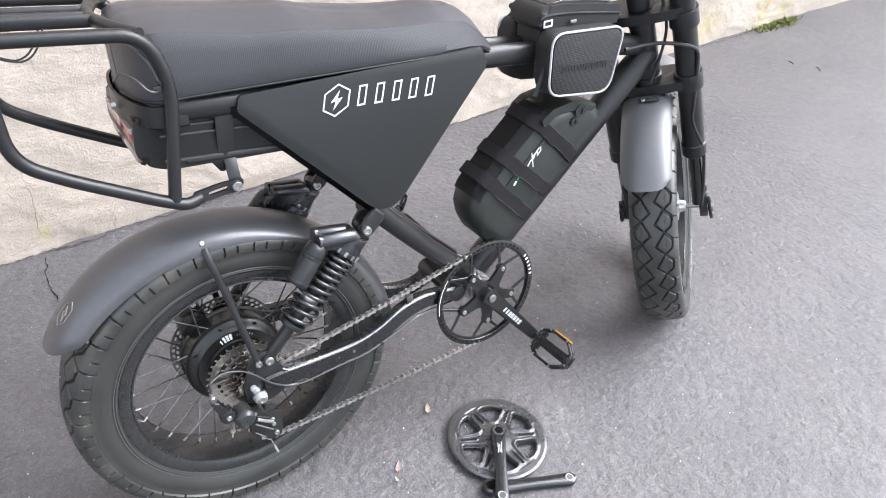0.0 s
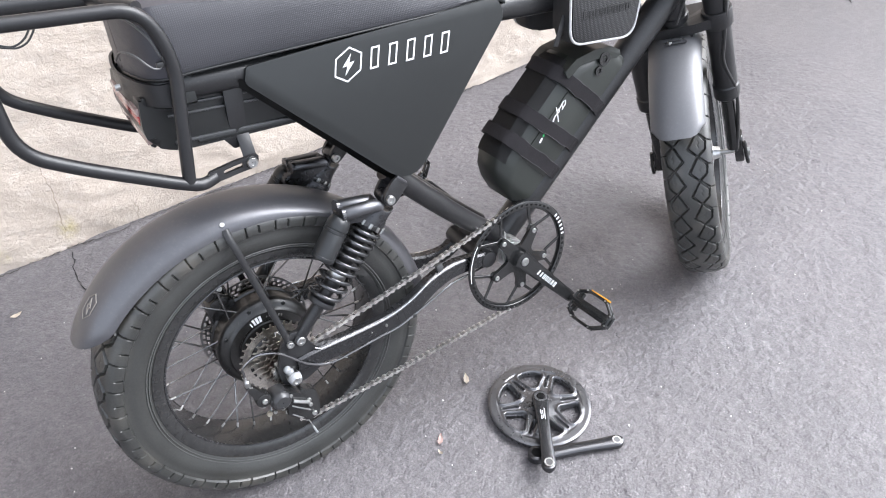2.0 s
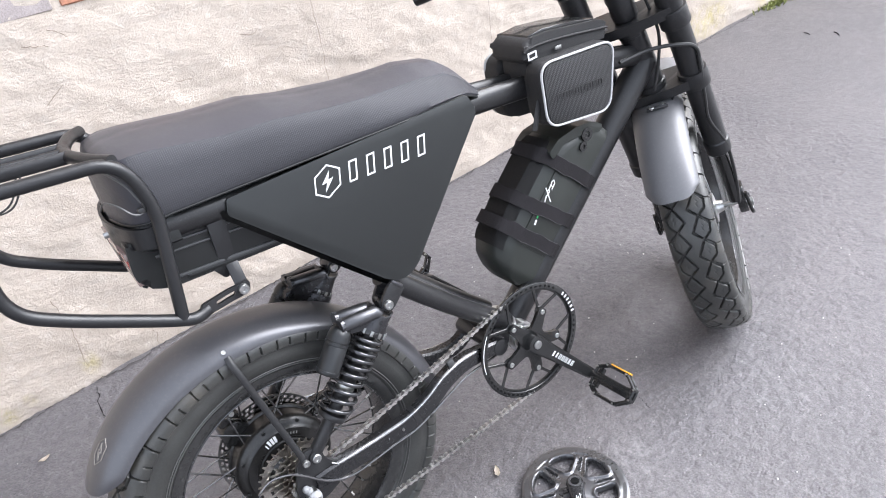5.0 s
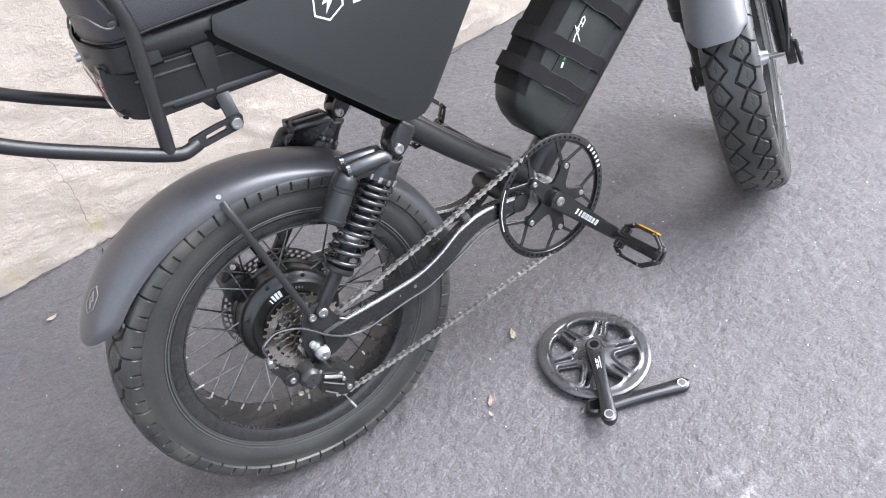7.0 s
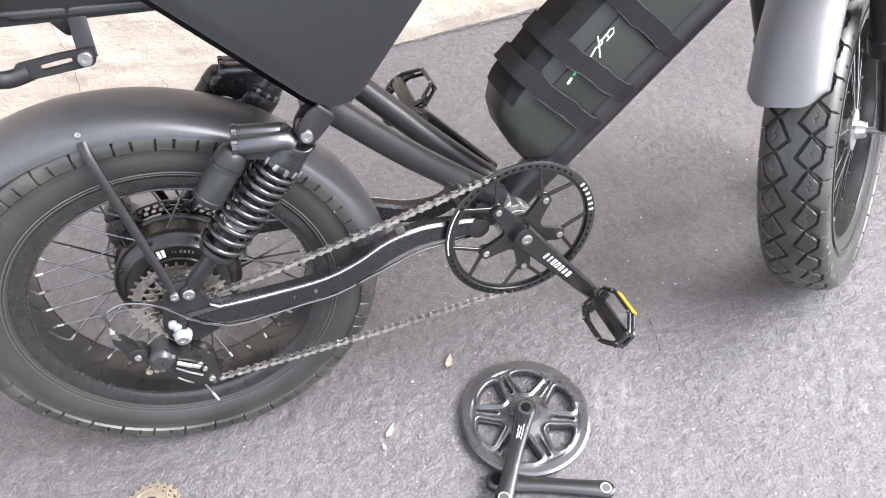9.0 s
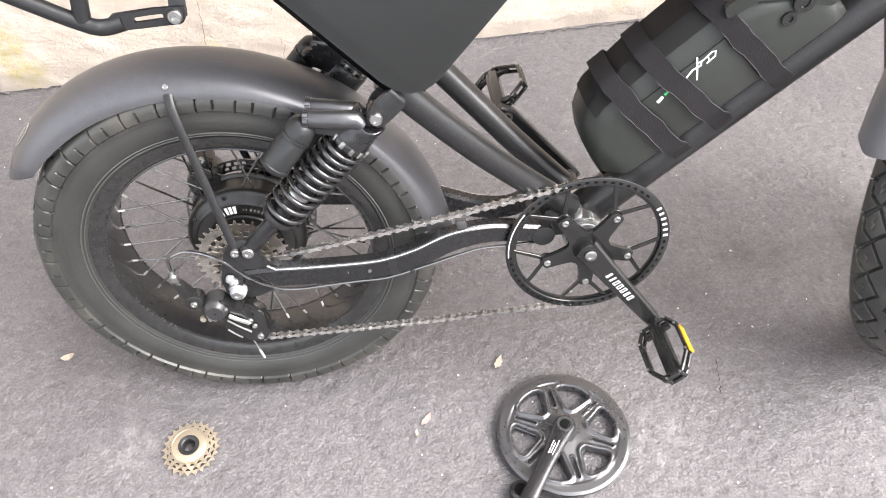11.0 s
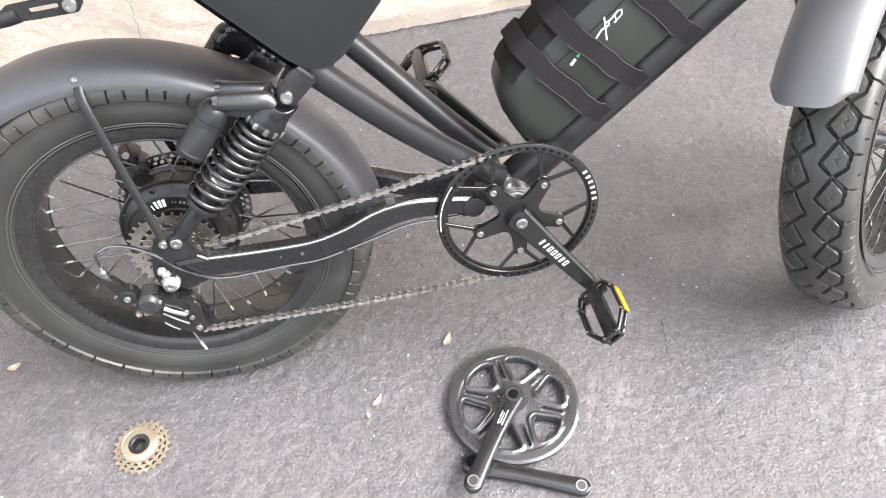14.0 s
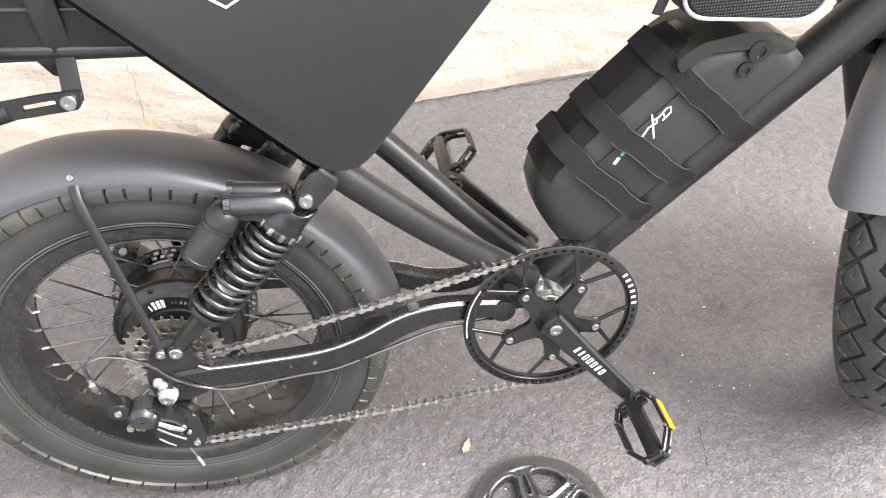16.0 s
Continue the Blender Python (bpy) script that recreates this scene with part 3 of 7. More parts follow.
# ---- wheels ----
def tyre_mesh(R=0.273, pitches=35, slim=1.0):
    """A fat tyre with hexagon blocks, zigzag grooves and shoulder slots cut into the tread."""
    sec = smooth_path([(0.0, 0.034, 0.190), (0, 0.040, 0.200), (0, 0.0495, 0.220), (0, 0.0530, 0.238), (0, 0.0525, 0.255),
                       (0, 0.0420, 0.2660), (0, 0.0220, 0.2715), (0, 0.0, R)], 5)
    half = [(q.y, q.z) for q in sec]
    half = half[:15:2] + half[15:]
    # dense samples over the crown
    dense = []
    for (y0, r0), (y1, r1) in zip(half, half[1:]):
        k = max(1, round(math.hypot(y1 - y0, r1 - r0) / 0.0014)) if r0 > 0.226 else 1
        dense += [(y0 + (y1 - y0) * i / k, r0 + (r1 - r0) * i / k) for i in range(k)]
    dense.append(half[-1])
    prof = np.array([(-y, r) for y, r in dense[:-1]] + [(y, r) for y, r in dense[::-1]])
    arc = np.concatenate([[0], np.cumsum(np.hypot(*np.diff(prof, axis=0).T))])
    arc -= arc[len(arc) // 2]
    reach = 0.062
    v = arc / reach
    per = 36
    n = pitches * per
    u = (np.arange(n) / per)
    Uu, Vv = np.meshgrid(u % 1.0, v, indexing="ij")
    pitch_len = 2 * math.pi * R / pitches
    five = [(0.40, 0.0), (0.09, 0.66), (0.40, 1.0), (0.66, 0.73), (0.70, 0.40)]
    segs = [(five[i], five[(i + 1) % 5]) for i in range(5)] + \
           [((0.40, 1.0), (0.72, 1.31)), ((0.72, 1.31), (1.17, 1.355)), ((0.94, 0.90), (1.12, 0.91)),
            ((0.42, 0.34), (0.48, 0.46)), ((0.48, 0.46), (0.40, 0.52)), ((0.40, 0.52), (0.45, 0.64))]
    depth = np.zeros_like(Uu)
    for side in (-1, 1):
        shift = 0.0 if side > 0 else 0.5
        for k, ((va, ua), (vb, ub)) in enumerate(segs):
            half_w = 0.0014 if k < 6 else 0.0006 if k < 8 else 0.0003
            for wrap in (-1, 0, 1):
                ax, ay = side * va * reach, (ua + shift + wrap - 0.5) * pitch_len
                bx, by = side * vb * reach, (ub + shift + wrap - 0.5) * pitch_len
                px_, py_ = Vv * reach, (Uu - 0.5) * pitch_len
                dx, dy = bx - ax, by - ay
                t = np.clip(((px_ - ax) * dx + (py_ - ay) * dy) / (dx * dx + dy * dy), 0, 1)
                dist = np.hypot(px_ - ax - t * dx, py_ - ay - t * dy)
                depth = np.maximum(depth, np.clip((half_w + 0.0008 - dist) / 0.0011, 0, 1) * (0.0050 if k < 6 else 0.0046 if k < 8 else 0.0012))
    # step under the shoulder blocks, then two moulded lines by the rim
    depth += np.clip((np.abs(Vv) - 1.150) / 0.025, 0, 1) * np.clip((1.50 - np.abs(Vv)) / 0.22, 0, 1) * 0.0030
    tang = np.gradient(prof, axis=0)
    tang /= np.hypot(*tang.T)[:, None]
    nrm = np.stack([-tang[:, 1], tang[:, 0]], -1)
    nrm *= np.sign(nrm[:, :1] * prof[:, :1] + nrm[:, 1:] * (prof[:, 1:] - 0.222))
    nrm[np.abs(v) > 1.52] = 0
    yy = prof[None, :, 0] - depth * nrm[None, :, 0]
    rr = prof[None, :, 1] - depth * nrm[None, :, 1]
    a = (2 * np.pi * np.arange(n) / n)[:, None]
    pts = np.stack([rr * np.cos(a), yy * slim, rr * np.sin(a)], -1).reshape(-1, 3)
    k = len(prof)
    idx = np.arange(n * k).reshape(n, k)
    nx = np.roll(idx, -1, 0)
    faces = np.stack([idx[:, :-1], idx[:, 1:], nx[:, 1:], nx[:, :-1]], -1).reshape(-1, 4)
    me = bpy.data.meshes.new("tyre")
    me.from_pydata(pts.tolist(), [], faces.tolist())
    me.materials.append(RUBBER)
    me.shade_smooth()
    me.set_sharp_from_angle(angle=radians(38))
    return me


TYRE, TYRE_FRONT = tyre_mesh(), tyre_mesh(slim=0.92)


def gear(bm, teeth, root, tip, hole, y0, y1):
    """A toothed ring."""
    outer, inner = [], []
    for i in range(teeth):
        a = 2 * math.pi * i / teeth
        p = 2 * math.pi / teeth
        for f, r in ((0.0, root), (0.28, root), (0.42, tip), (0.60, tip), (0.74, root)):
            outer.append((r * math.cos(a + f * p), r * math.sin(a + f * p)))
            inner.append((hole * math.cos(a + f * p), hole * math.sin(a + f * p)))
    return ring_plate(bm, outer, inner, y0, y1)


def wheel(name, parent, m, flange_r, yr, yl_, label, rubber=None):
    """Rim with tyre, 36 spokes and nipples, in its own frame with the axle on y."""
    bm = lathe(B(), [(0.200, -0.041), (0.200, -0.036), (0.187, -0.034), (0.181, 0), (0.187, 0.034), (0.200, 0.036), (0.200, 0.041),
                     (0.190, 0.0415), (0.179, 0.034), (0.175, 0.012), (0.175, -0.012), (0.179, -0.034), (0.190, -0.0415)], 96, closed=True)
    rim = part(name, bm, RIM, parent, label, m=m)
    tyre = part("tyre", rubber or TYRE, None, rim, "black rubber fat tyre with block tread")
    for r, y, w in ((0.2045, 0.0435, 0.0009), (0.2085, 0.0452, 0.0011)):
        for s in (-1, 1):
            bm = tube(B(), [(r * math.cos(a), s * y, r * math.sin(a)) for a in (2 * math.pi * i / 96 for i in range(96))], w, 6, closed=True)
            part("moulded_line", bm, MOULD, tyre)
    # rim lips: a paler metal bead puts in the highlight
    for s in (-1, 1):
        bm = tube(B(), [(0.1795 * math.cos(a), s * 0.0352, 0.1795 * math.sin(a)) for a in (2 * math.pi * i / 96 for i in range(96))], 0.0017, 8, closed=True)
        part("rim_lip", bm, RIMLIP, rim, "thin rim lip, its highlight in a paler metal")
    sp, ni = None, None
    for i in range(36):
        a = 2 * math.pi * i / 36
        side = yr if i % 2 else yl_
        sweep_a = radians(17) * (1 if (i // 2) % 2 else -1)
        s = Vector((flange_r * math.cos(a + sweep_a), side, flange_r * math.sin(a + sweep_a)))
        e = Vector((0.176 * math.cos(a), 0.010 * (1 if side > 0 else -1), 0.176 * math.sin(a)))
        bm = tube(B(), [s, e], 0.0014, 6)
        part("spoke", bm, SPOKE, rim)
        d = (e - s).normalized()
        bm = tube(B(), [e - d * 0.009, e - d * 0.0078, e + d * 0.001], 0.0020, 6, radii=[0.0014, 0.0017, 0.0019])
        part("nipple", bm, NIPPLE, rim, "silver nipple")
    return rim


NIPPLE = mat("nipple_brass", (0.40, 0.39, 0.38), 0.38, metal=0.9, vary=0.3)
SPOKE = mat("spoke_wire", (0.17, 0.17, 0.17), 0.2, metal=0.9, vary=0.5, scale=60)
MOULD = mat("paler_rubber_line", (0.07, 0.07, 0.067), 0.4, vary=0.3)


# a course of bricks let into the render
def brick_mesh(l, seed):
    rnd = random.Random(seed)
    bm = box(B(), (0, 0, 0), (l, 0.05, 0.066), 0.004, seg=1)
    for v in bm.verts:
        v.co += Vector((rnd.uniform(-1, 1), rnd.uniform(-1, 1), rnd.uniform(-1, 1))) * 0.0016
    return bm


BRICK_U, BRICK_Z = 0.057, 0.868
u0 = BRICK_U - 6 * 0.232
for i in range(14):
    l = 0.218
    m = pose(u0 + i * 0.232 + l / 2, 0.017, BRICK_Z + 0.033, 0, random.Random(i).uniform(-0.6, 0.6), 0)
    part("brick", brick_mesh(l, i), GREYBRICK if i % 3 == 2 else BRICK, wall, smooth=False, m=m)


# ---- the bicycle: x forward, y to its left, z up, leaning a little to its left ----
BIKE_M = Matrix.Translation((0, -0.045, 0)) @ pose(0, 0, 0, -7.2)
bike = thing("electric_bicycle", BIKE_M, "matte black fat-tyre electric bicycle leaning slightly, handlebar turned", "bicycle")
HUB = Vector((0, 0, 0.273))
BBC = Vector((0.4740, 0, 0.2785))
M0 = Matrix.Translation(HUB)
# steering: axis through AX along UP, turned to the left
AX, UP, STEER = Vector((0.925, 0, 0.60)), Vector((-0.36, 0, 0.933)).normalized(), 40.5
FW = Vector((UP.z, 0, -UP.x))
ST = Matrix.Translation(AX) @ Matrix.Rotation(radians(STEER), 4, UP) @ Matrix.Translation(-AX)
FHUB = AX - UP * 0.365 + FW * 0.0194


def narrow_point(q, z0=0.0):
    """The rear of the frame grows narrower towards the top; z0 is the height of the origin."""
    g = min(1.0, abs(q.y) / 0.06)
    return Vector((q.x, q.y - math.copysign(0.0314 * (q.z + z0) * g, q.y), q.z + 0.0314 * abs(q.y)))


def narrow(bm, z0=0.0):
    for v in bm.verts:
        v.co = narrow_point(v.co, z0)
    return bm


def bp(name, bm, material, label="", parent=None, front=False, smooth=True, angle=40, straight=False, inset=None):
    """A part of the bicycle in its own coordinates; front parts turn with the handlebar; inset(point) moves it inwards first."""
    if front:
        xf(bm, ST)
    elif not straight:
        for v in bm.verts if inset else ():
            v.co = inset(v.co)
        narrow(bm)
    return part(name, bm, material, parent or bike, label, smooth=smooth, angle=angle)


def both(fn):
    """Calls fn for the right-hand side and the left-hand side."""
    for s in (-1, 1):
        fn(s)


# rear wheel
MOTOR = mat("black_motor_casting", (0.0105, 0.010, 0.0095), 0.33, spec=0.6, vary=0.15, scale=40, dust=0.08)
FAINT = mat("faint_print", (0.2, 0.19, 0.18), 0.5)
DISCM = mat("brake_disc_steel", (0.20, 0.20, 0.20), 0.35, metal=0.9, vary=0.3)
rear = wheel("rear_wheel", bike, M0, 0.080, 0.016, 0.048, "wide black rim with spokes")
bm = lathe(B(), [(0.001, -0.056), (0.020, -0.056), (0.022, -0.020), (0.030, -0.012), (0.034, -0.006), (0.047, -0.0045), (0.049, -0.0015), (0.051, -0.0015), (0.053, -0.004), (0.067, -0.0015),
                 (0.070, 0.0025), (0.073, 0.0035), (0.080, 0.008), (0.084, 0.013), (0.084, 0.0175), (0.0805, 0.019), (0.0805, 0.044),
                 (0.084, 0.046), (0.084, 0.050), (0.076, 0.055), (0.055, 0.059), (0.03, 0.062), (0.001, 0.062)], 72)
motor = part("hub_motor", bm, MOTOR, rear, "black cast hub motor with stepped cover")
# curved white print on the cover: one bold mark, then unreadable small bars
for a0, wid, r0, r1, mt in ((95, 4.2, 0.0540, 0.0650, WHITE), (100.5, 4.2, 0.0540, 0.0650, WHITE), (106, 3.6, 0.0540, 0.0650, WHITE), (112, 2, 0.0540, 0.0620, WHITE),
                            (84, 1.4, 0.0580, 0.0608, FAINT), (80, 1.4, 0.0580, 0.0608, FAINT), (74, 2.6, 0.0575, 0.0615, FAINT), (69, 2.6, 0.0575, 0.0615, FAINT), (64, 2.6, 0.0575, 0.0615, FAINT), (59, 2, 0.0575, 0.0615, FAINT)):
    bm = B()
    rows = []
    for j in range(3):
        a = radians(a0 + wid * (j / 2 - 0.5))
        rows.append([bm.verts.new((r * math.cos(a), -0.0046 + (r - 0.053) * 0.178, r * math.sin(a))) for r in (r0, r1)])
    for p, q in zip(rows, rows[1:]):
        bm.faces.new((p[0], p[1], q[1], q[0]))
    part("print", bm, mt, motor, smooth=False)
for i in range(8):
    a = 2 * math.pi * (i + 0.3) / 8
    part("bolt", bolt(B(), (0.0765 * math.cos(a), 0.005, 0.0765 * math.sin(a)), (0, -1, 0), 0.0034, 0.002), CASEM, motor)
# drilled brake disc: two rings, bridges and arms
bm = lathe(B(), [(0.0915, 0.066), (0.095, 0.066), (0.095, 0.0680), (0.0915, 0.0680)], 72, closed=True)
lathe(bm, [(0.0845, 0.066), (0.0865, 0.066), (0.0865, 0.0680), (0.0845, 0.0680)], 72, closed=True)
lathe(bm, [(0.0765, 0.066), (0.0795, 0.066), (0.0795, 0.0680), (0.0765, 0.0680)], 72, closed=True)
for i in range(48):
    a = 2 * math.pi * i / 48
    for r, da in ((0.0890, 0.0), (0.0820, 0.065)):
        box(bm, (r * math.cos(a + da), 0.067, r * math.sin(a + da)), (0.0075, 0.0018, 0.0042), m=Matrix.Rotation(-a - da + 0.35, 4, "Y"))
for i in range(6):
    a = 2 * math.pi * i / 6
    box(bm, (0.056 * math.cos(a), 0.0670, 0.056 * math.sin(a)), (0.048, 0.0018, 0.008), m=Matrix.Rotation(-a + 0.35, 4, "Y"))
part("brake_disc", bm, DISCM, rear, "thin drilled steel brake disc")
for i, (teeth, r) in enumerate(((11, 0.0225), (13, 0.0262), (15, 0.0303), (18, 0.0350), (21, 0.0405), (24, 0.0475), (34, 0.0635))):
    y = -0.088 + i * 0.0072
    bm = gear(B(), teeth, r - 0.0034, r + 0.0024, r - (0.0150 if i == 6 else 0.0105), y - 0.0009, y + 0.0009)
    if i > 4:
        # the large cogs hang on broad five-armed spiders
        for k in range(5):
            a = 2 * math.pi * k / 5 + 0.4
            box(bm, ((r - 0.022) * math.cos(a), y, (r - 0.022) * math.sin(a)), (0.036, 0.0018, 0.0130), m=Matrix.Rotation(-a, 4, "Y"))
    part("sprocket", narrow(bm, 0.273), COGD if 0 < i < 4 else COGM, rear, smooth=False)
bm = cyl(B(), (0, -0.094, 0), (0, -0.030, 0), 0.017, 24, bevel=0.002)
part("freehub", narrow(bm, 0.273), BLACK, rear)
bm = cyl(B(), (0, -0.118, 0), (0, 0.118, 0), 0.006, 12)
cyl(bm, (0, -0.113, 0), (0, -0.101, 0), 0.0115, 6)
part("axle", narrow(bm, 0.273), STEEL, rear)
bm = lathe(B(), [(0.0108, 0), (0.0115, -0.003), (0.0112, -0.008), (0.0103, -0.012), (0.0090, -0.0150), (0.0078, -0.0156), (0.0074, -0.013), (0.001, -0.014)], 28, (0.001, -0.105, -0.002))
cyl(bm, (-0.007, -0.104, 0.018), (-0.006, -0.113, 0.015), 0.0058, 20, bevel=0.003)
box(bm, (-0.003, -0.108, 0.009), (0.012, 0.010, 0.015), 0.005, seg=3)
cap_ = part("axle_cap", narrow(bm, 0.273), WHITECAP, rear, "whitish plastic axle nut cap")
bm = lathe(B(), [(0.0076, 0), (0.0076, -0.003), (0.0062, -0.0042), (0.0042, -0.0042), (0.0038, -0.002), (0.001, -0.002)], 20, (0.001, -0.1180, -0.002))
part("nut", narrow(bm, 0.273), STEEL, cap_, "steel nut end")

# front wheel
front = wheel("front_wheel", bike, ST @ Matrix.Translation(FHUB + Vector((0, 0.003, 0))), 0.030, -0.030, 0.030, "wide black rim with spokes and white print", TYRE_FRONT)
bm = lathe(B(), [(0.001, -0.05), (0.012, -0.05), (0.016, -0.036), (0.034, -0.033), (0.034, -0.027), (0.018, -0.022), (0.018, 0.022), (0.034, 0.027),
                 (0.034, 0.033), (0.016, 0.036), (0.012, 0.05), (0.001, 0.05)], 32)
part("hub", bm, ALU, front, "silver front hub")
bm = cyl(B(), (0, -0.098, 0), (0, 0.098, 0), 0.006, 12)
part("axle", bm, STEEL, front)
bm = lathe(B(), [(0.04, 0.04), (0.082, 0.04), (0.082, 0.0425), (0.04, 0.0425)], 64, closed=True)
part("brake_disc", bm, STEEL, front)
for k, (a0, wid, mt) in enumerate([(150, 5, GREEN), (163, 2.4, WHITE), (167, 2.4, WHITE), (171, 2.4, WHITE), (175, 2.4, WHITE), (179, 2.4, WHITE), (183, 2.4, WHITE), (145, 2, WHITE)]):
    bm = B()
    rows = []
    for j in range(4):
        a = radians(a0 + wid * (j / 3 - 0.5))
        rows.append([bm.verts.new((r * math.cos(a), y, r * math.sin(a))) for r, y in ((0.1815, -0.0372), (0.1885, -0.0412))])
    for p, q in zip(rows, rows[1:]):
        bm.faces.new((p[0], p[1], q[1], q[0]))
    bmesh.ops.solidify(bm, geom=bm.faces[:], thickness=0.0012)
    part("rim_print", bm, mt, front, smooth=False)


# ---- fenders ----
def fender_point(edge, crest, half, a, t, tail=(0.0, 0.0), drop=0.0):
    """A point of a mudguard at the angle a, t from -1 to 1 across it; drop lengthens the rims behind."""
    f = (1 - math.cos(t * math.pi / 2)) ** 1.1
    back = max(0.0, (math.degrees(a) - 90) / 60)
    a = a + drop * f * min(1.0, back * 1.2) ** 2
    back = max(0.0, (math.degrees(a) - 90) / 60)
    ox, oz, r = (c_ + (e_ - c_) * f for e_, c_ in zip(edge, crest))
    r += (tail[1] + (tail[0] - tail[1]) * f) * back ** 2
    return Vector((ox + r * math.cos(a), half * math.sin(t * math.pi / 2), oz + r * math.sin(a)))


def fender(edge, crest, half, a0, a1, m=None, n=56, tail=(0.0, 0.0), drop=0.0):
    """A rolled steel mudguard from angle a0 to a1 degrees; edge and crest are circles (x, z, radius) of its rims and its ridge;
    tail bends rim and ridge in or out behind the top."""
    bm = B()
    rows = []
    for i in range(n + 1):
        f = i / n
        a = radians(a0 + (a1 - a0) * f)
        end = min(f, 1 - f) * n
        shrink = 1 - 0.10 * max(0, 1 - end / 2.0) ** 2
        row = []
        for k in range(17):
            t = -1 + k / 8
            w = abs(math.sin(t * math.pi / 2))
            aa = a - (1 if f < 0.5 else -1) * max(0.0, 1 - end / 3.0) * (0.03 if drop else 0.075) * w ** 5
            q = fender_point(edge, crest, half, aa, t, tail, drop)
            row.append(bm.verts.new((q.x, q.y * shrink * (1.0 if abs(t) < 0.99 else 0.985), q.z)))
        rows.append(row)
    for p, q in zip(rows, rows[1:]):
        for j in range(16):
            bm.faces.new((p[j], p[j + 1], q[j + 1], q[j]))
    bmesh.ops.recalc_face_normals(bm, faces=bm.faces)
    bmesh.ops.solidify(bm, geom=bm.faces[:], thickness=0.0022)
    if m is not None:
        xf(bm, m)
    return bm


REAR_GUARD = ((-0.0086, 0.2637, 0.2671), (-0.0361, 0.2298, 0.3333), 0.052)
GUARD_TAIL, GUARD_DROP = (0.0082, -0.0456), radians(3)
rf = bp("rear_fender", fender(*REAR_GUARD, 140, 7, tail=GUARD_TAIL, drop=GUARD_DROP), FENDER, "satin black rolled steel rear fender", straight=True)
# a pale hexagon with a bolt of lightning, printed near the tip
EMBLEM_A, EMBLEM_T = 128.0, -0.20
hexo = [(0.012 * math.sin(math.pi * k / 3), 0.021 * math.cos(math.pi * k / 3)) for k in range(7)]
flash = [(0.003, 0.012), (-0.005, -0.001), (-0.001, -0.001), (-0.003, -0.012), (0.005, 0.002), (0.001, 0.002), (0.003, 0.012)]
for line, thick in ((hexo, 0.0007), (flash, 0.0008)):
    pts = []
    for (u0, v0), (u1, v1) in zip(line, line[1:]):
        for k in range(5):
            u, v = u0 + (u1 - u0) * k / 5, v0 + (v1 - v0) * k / 5
            q = fender_point(*REAR_GUARD, radians(EMBLEM_A) - v / 0.33, EMBLEM_T + u / 0.085, GUARD_TAIL, GUARD_DROP)
            out = (q - Vector((HUB.x, 0, HUB.z))).normalized() + Vector((0, math.sin(EMBLEM_T) * 2, 0))
            pts.append(q + out * 0.0004)
    bp("emblem", tube(B(), pts, thick, 6, closed=True), PALEPRINT, "pale printed emblem", parent=rf, straight=True)
bm = bolt(B(), (-0.0325, -0.0468, 0.5456), (0, -0.745, 0.666), 0.0036, 0.0022)
bp("bolt", bm, STEEL, "silver rivet", parent=rf, straight=True)


def stay(s):
    bm = tube(B(), rounded([(-0.031, s * 0.0665, 0.536), (-0.030, s * 0.0735, 0.524), (-0.026, s * 0.0790, 0.506), (0.006, s * 0.102, 0.345), (0.008, s * 0.104, 0.326)], 0.01), 0.0055, 10, flat=0.6)
    bp("fender_stay", bm, BLACK, "black fender stay")
    bm = bolt(B(), (0.008, s * 0.106, 0.332), (0, s, 0), 0.006, 0.005)
    bp("bolt", bm, STEEL)


both(stay)
ff = bp("front_fender", fender((FHUB.x, FHUB.z, 0.3195), (FHUB.x, FHUB.z, 0.352), 0.0515, 154.2, 66, m=Matrix.Translation((-0.005, 0.0060, 0.008))), FRONTF, "satin grey rolled steel front fender", front=True)
for a in (134, 129.5):
    d = Vector((math.cos(radians(a)), 0, math.sin(radians(a))))
    bp("rivet", bolt(B(), FHUB + d * 0.3518, d, 0.0034, 0.002), STEEL, parent=ff, front=True)

# ---- frame ----
bm = tube(B(), [(0.474, 0, 0.283), (0.543, 0, 0.346), (0.793, 0, 0.576), (0.900, 0, 0.673)], 0.0275, 24)
bp("down_tube", bm, BLACK, "matte black down tube", straight=True)
HEADT, HEADB = AX + UP * 0.155, AX + UP * 0.015
bm = tube(B(), [HEADB, HEADB + UP * 0.012, HEADB + UP * 0.014, HEADT - UP * 0.014, HEADT - UP * 0.012, HEADT], 0.024, 24,
          radii=[0.028, 0.028, 0.025, 0.025, 0.028, 0.028])
bp("head_tube", bm, BLACK, straight=True)


def seat_rail(s):
    pts = smooth_path([(0.875, s * 0.010, 0.690), (0.74, s * 0.022, 0.712), (0.60, s * 0.030, 0.722), (0.45, s * 0.048, 0.735), (0.25, s * 0.088, 0.747),
                       (0.05, s * 0.098, 0.756), (-0.05, s * 0.098, 0.762)], 6)
    bp("seat_rail", tube(B(), pts, 0.0195, 18), BLACK, "matte black top tube")


both(seat_rail)


def stay_tube(s):
    pts = smooth_path([(0.215, s * 0.080, 0.562), (0.25, s * 0.080, 0.524), (0.32, s * 0.067, 0.450), (0.39, s * 0.046, 0.380), (0.455, s * 0.028, 0.320)], 6)
    bp("seat_stay", tube(B(), pts, 0.0172, 20), BLACK, "matte black seat stay", straight=True)


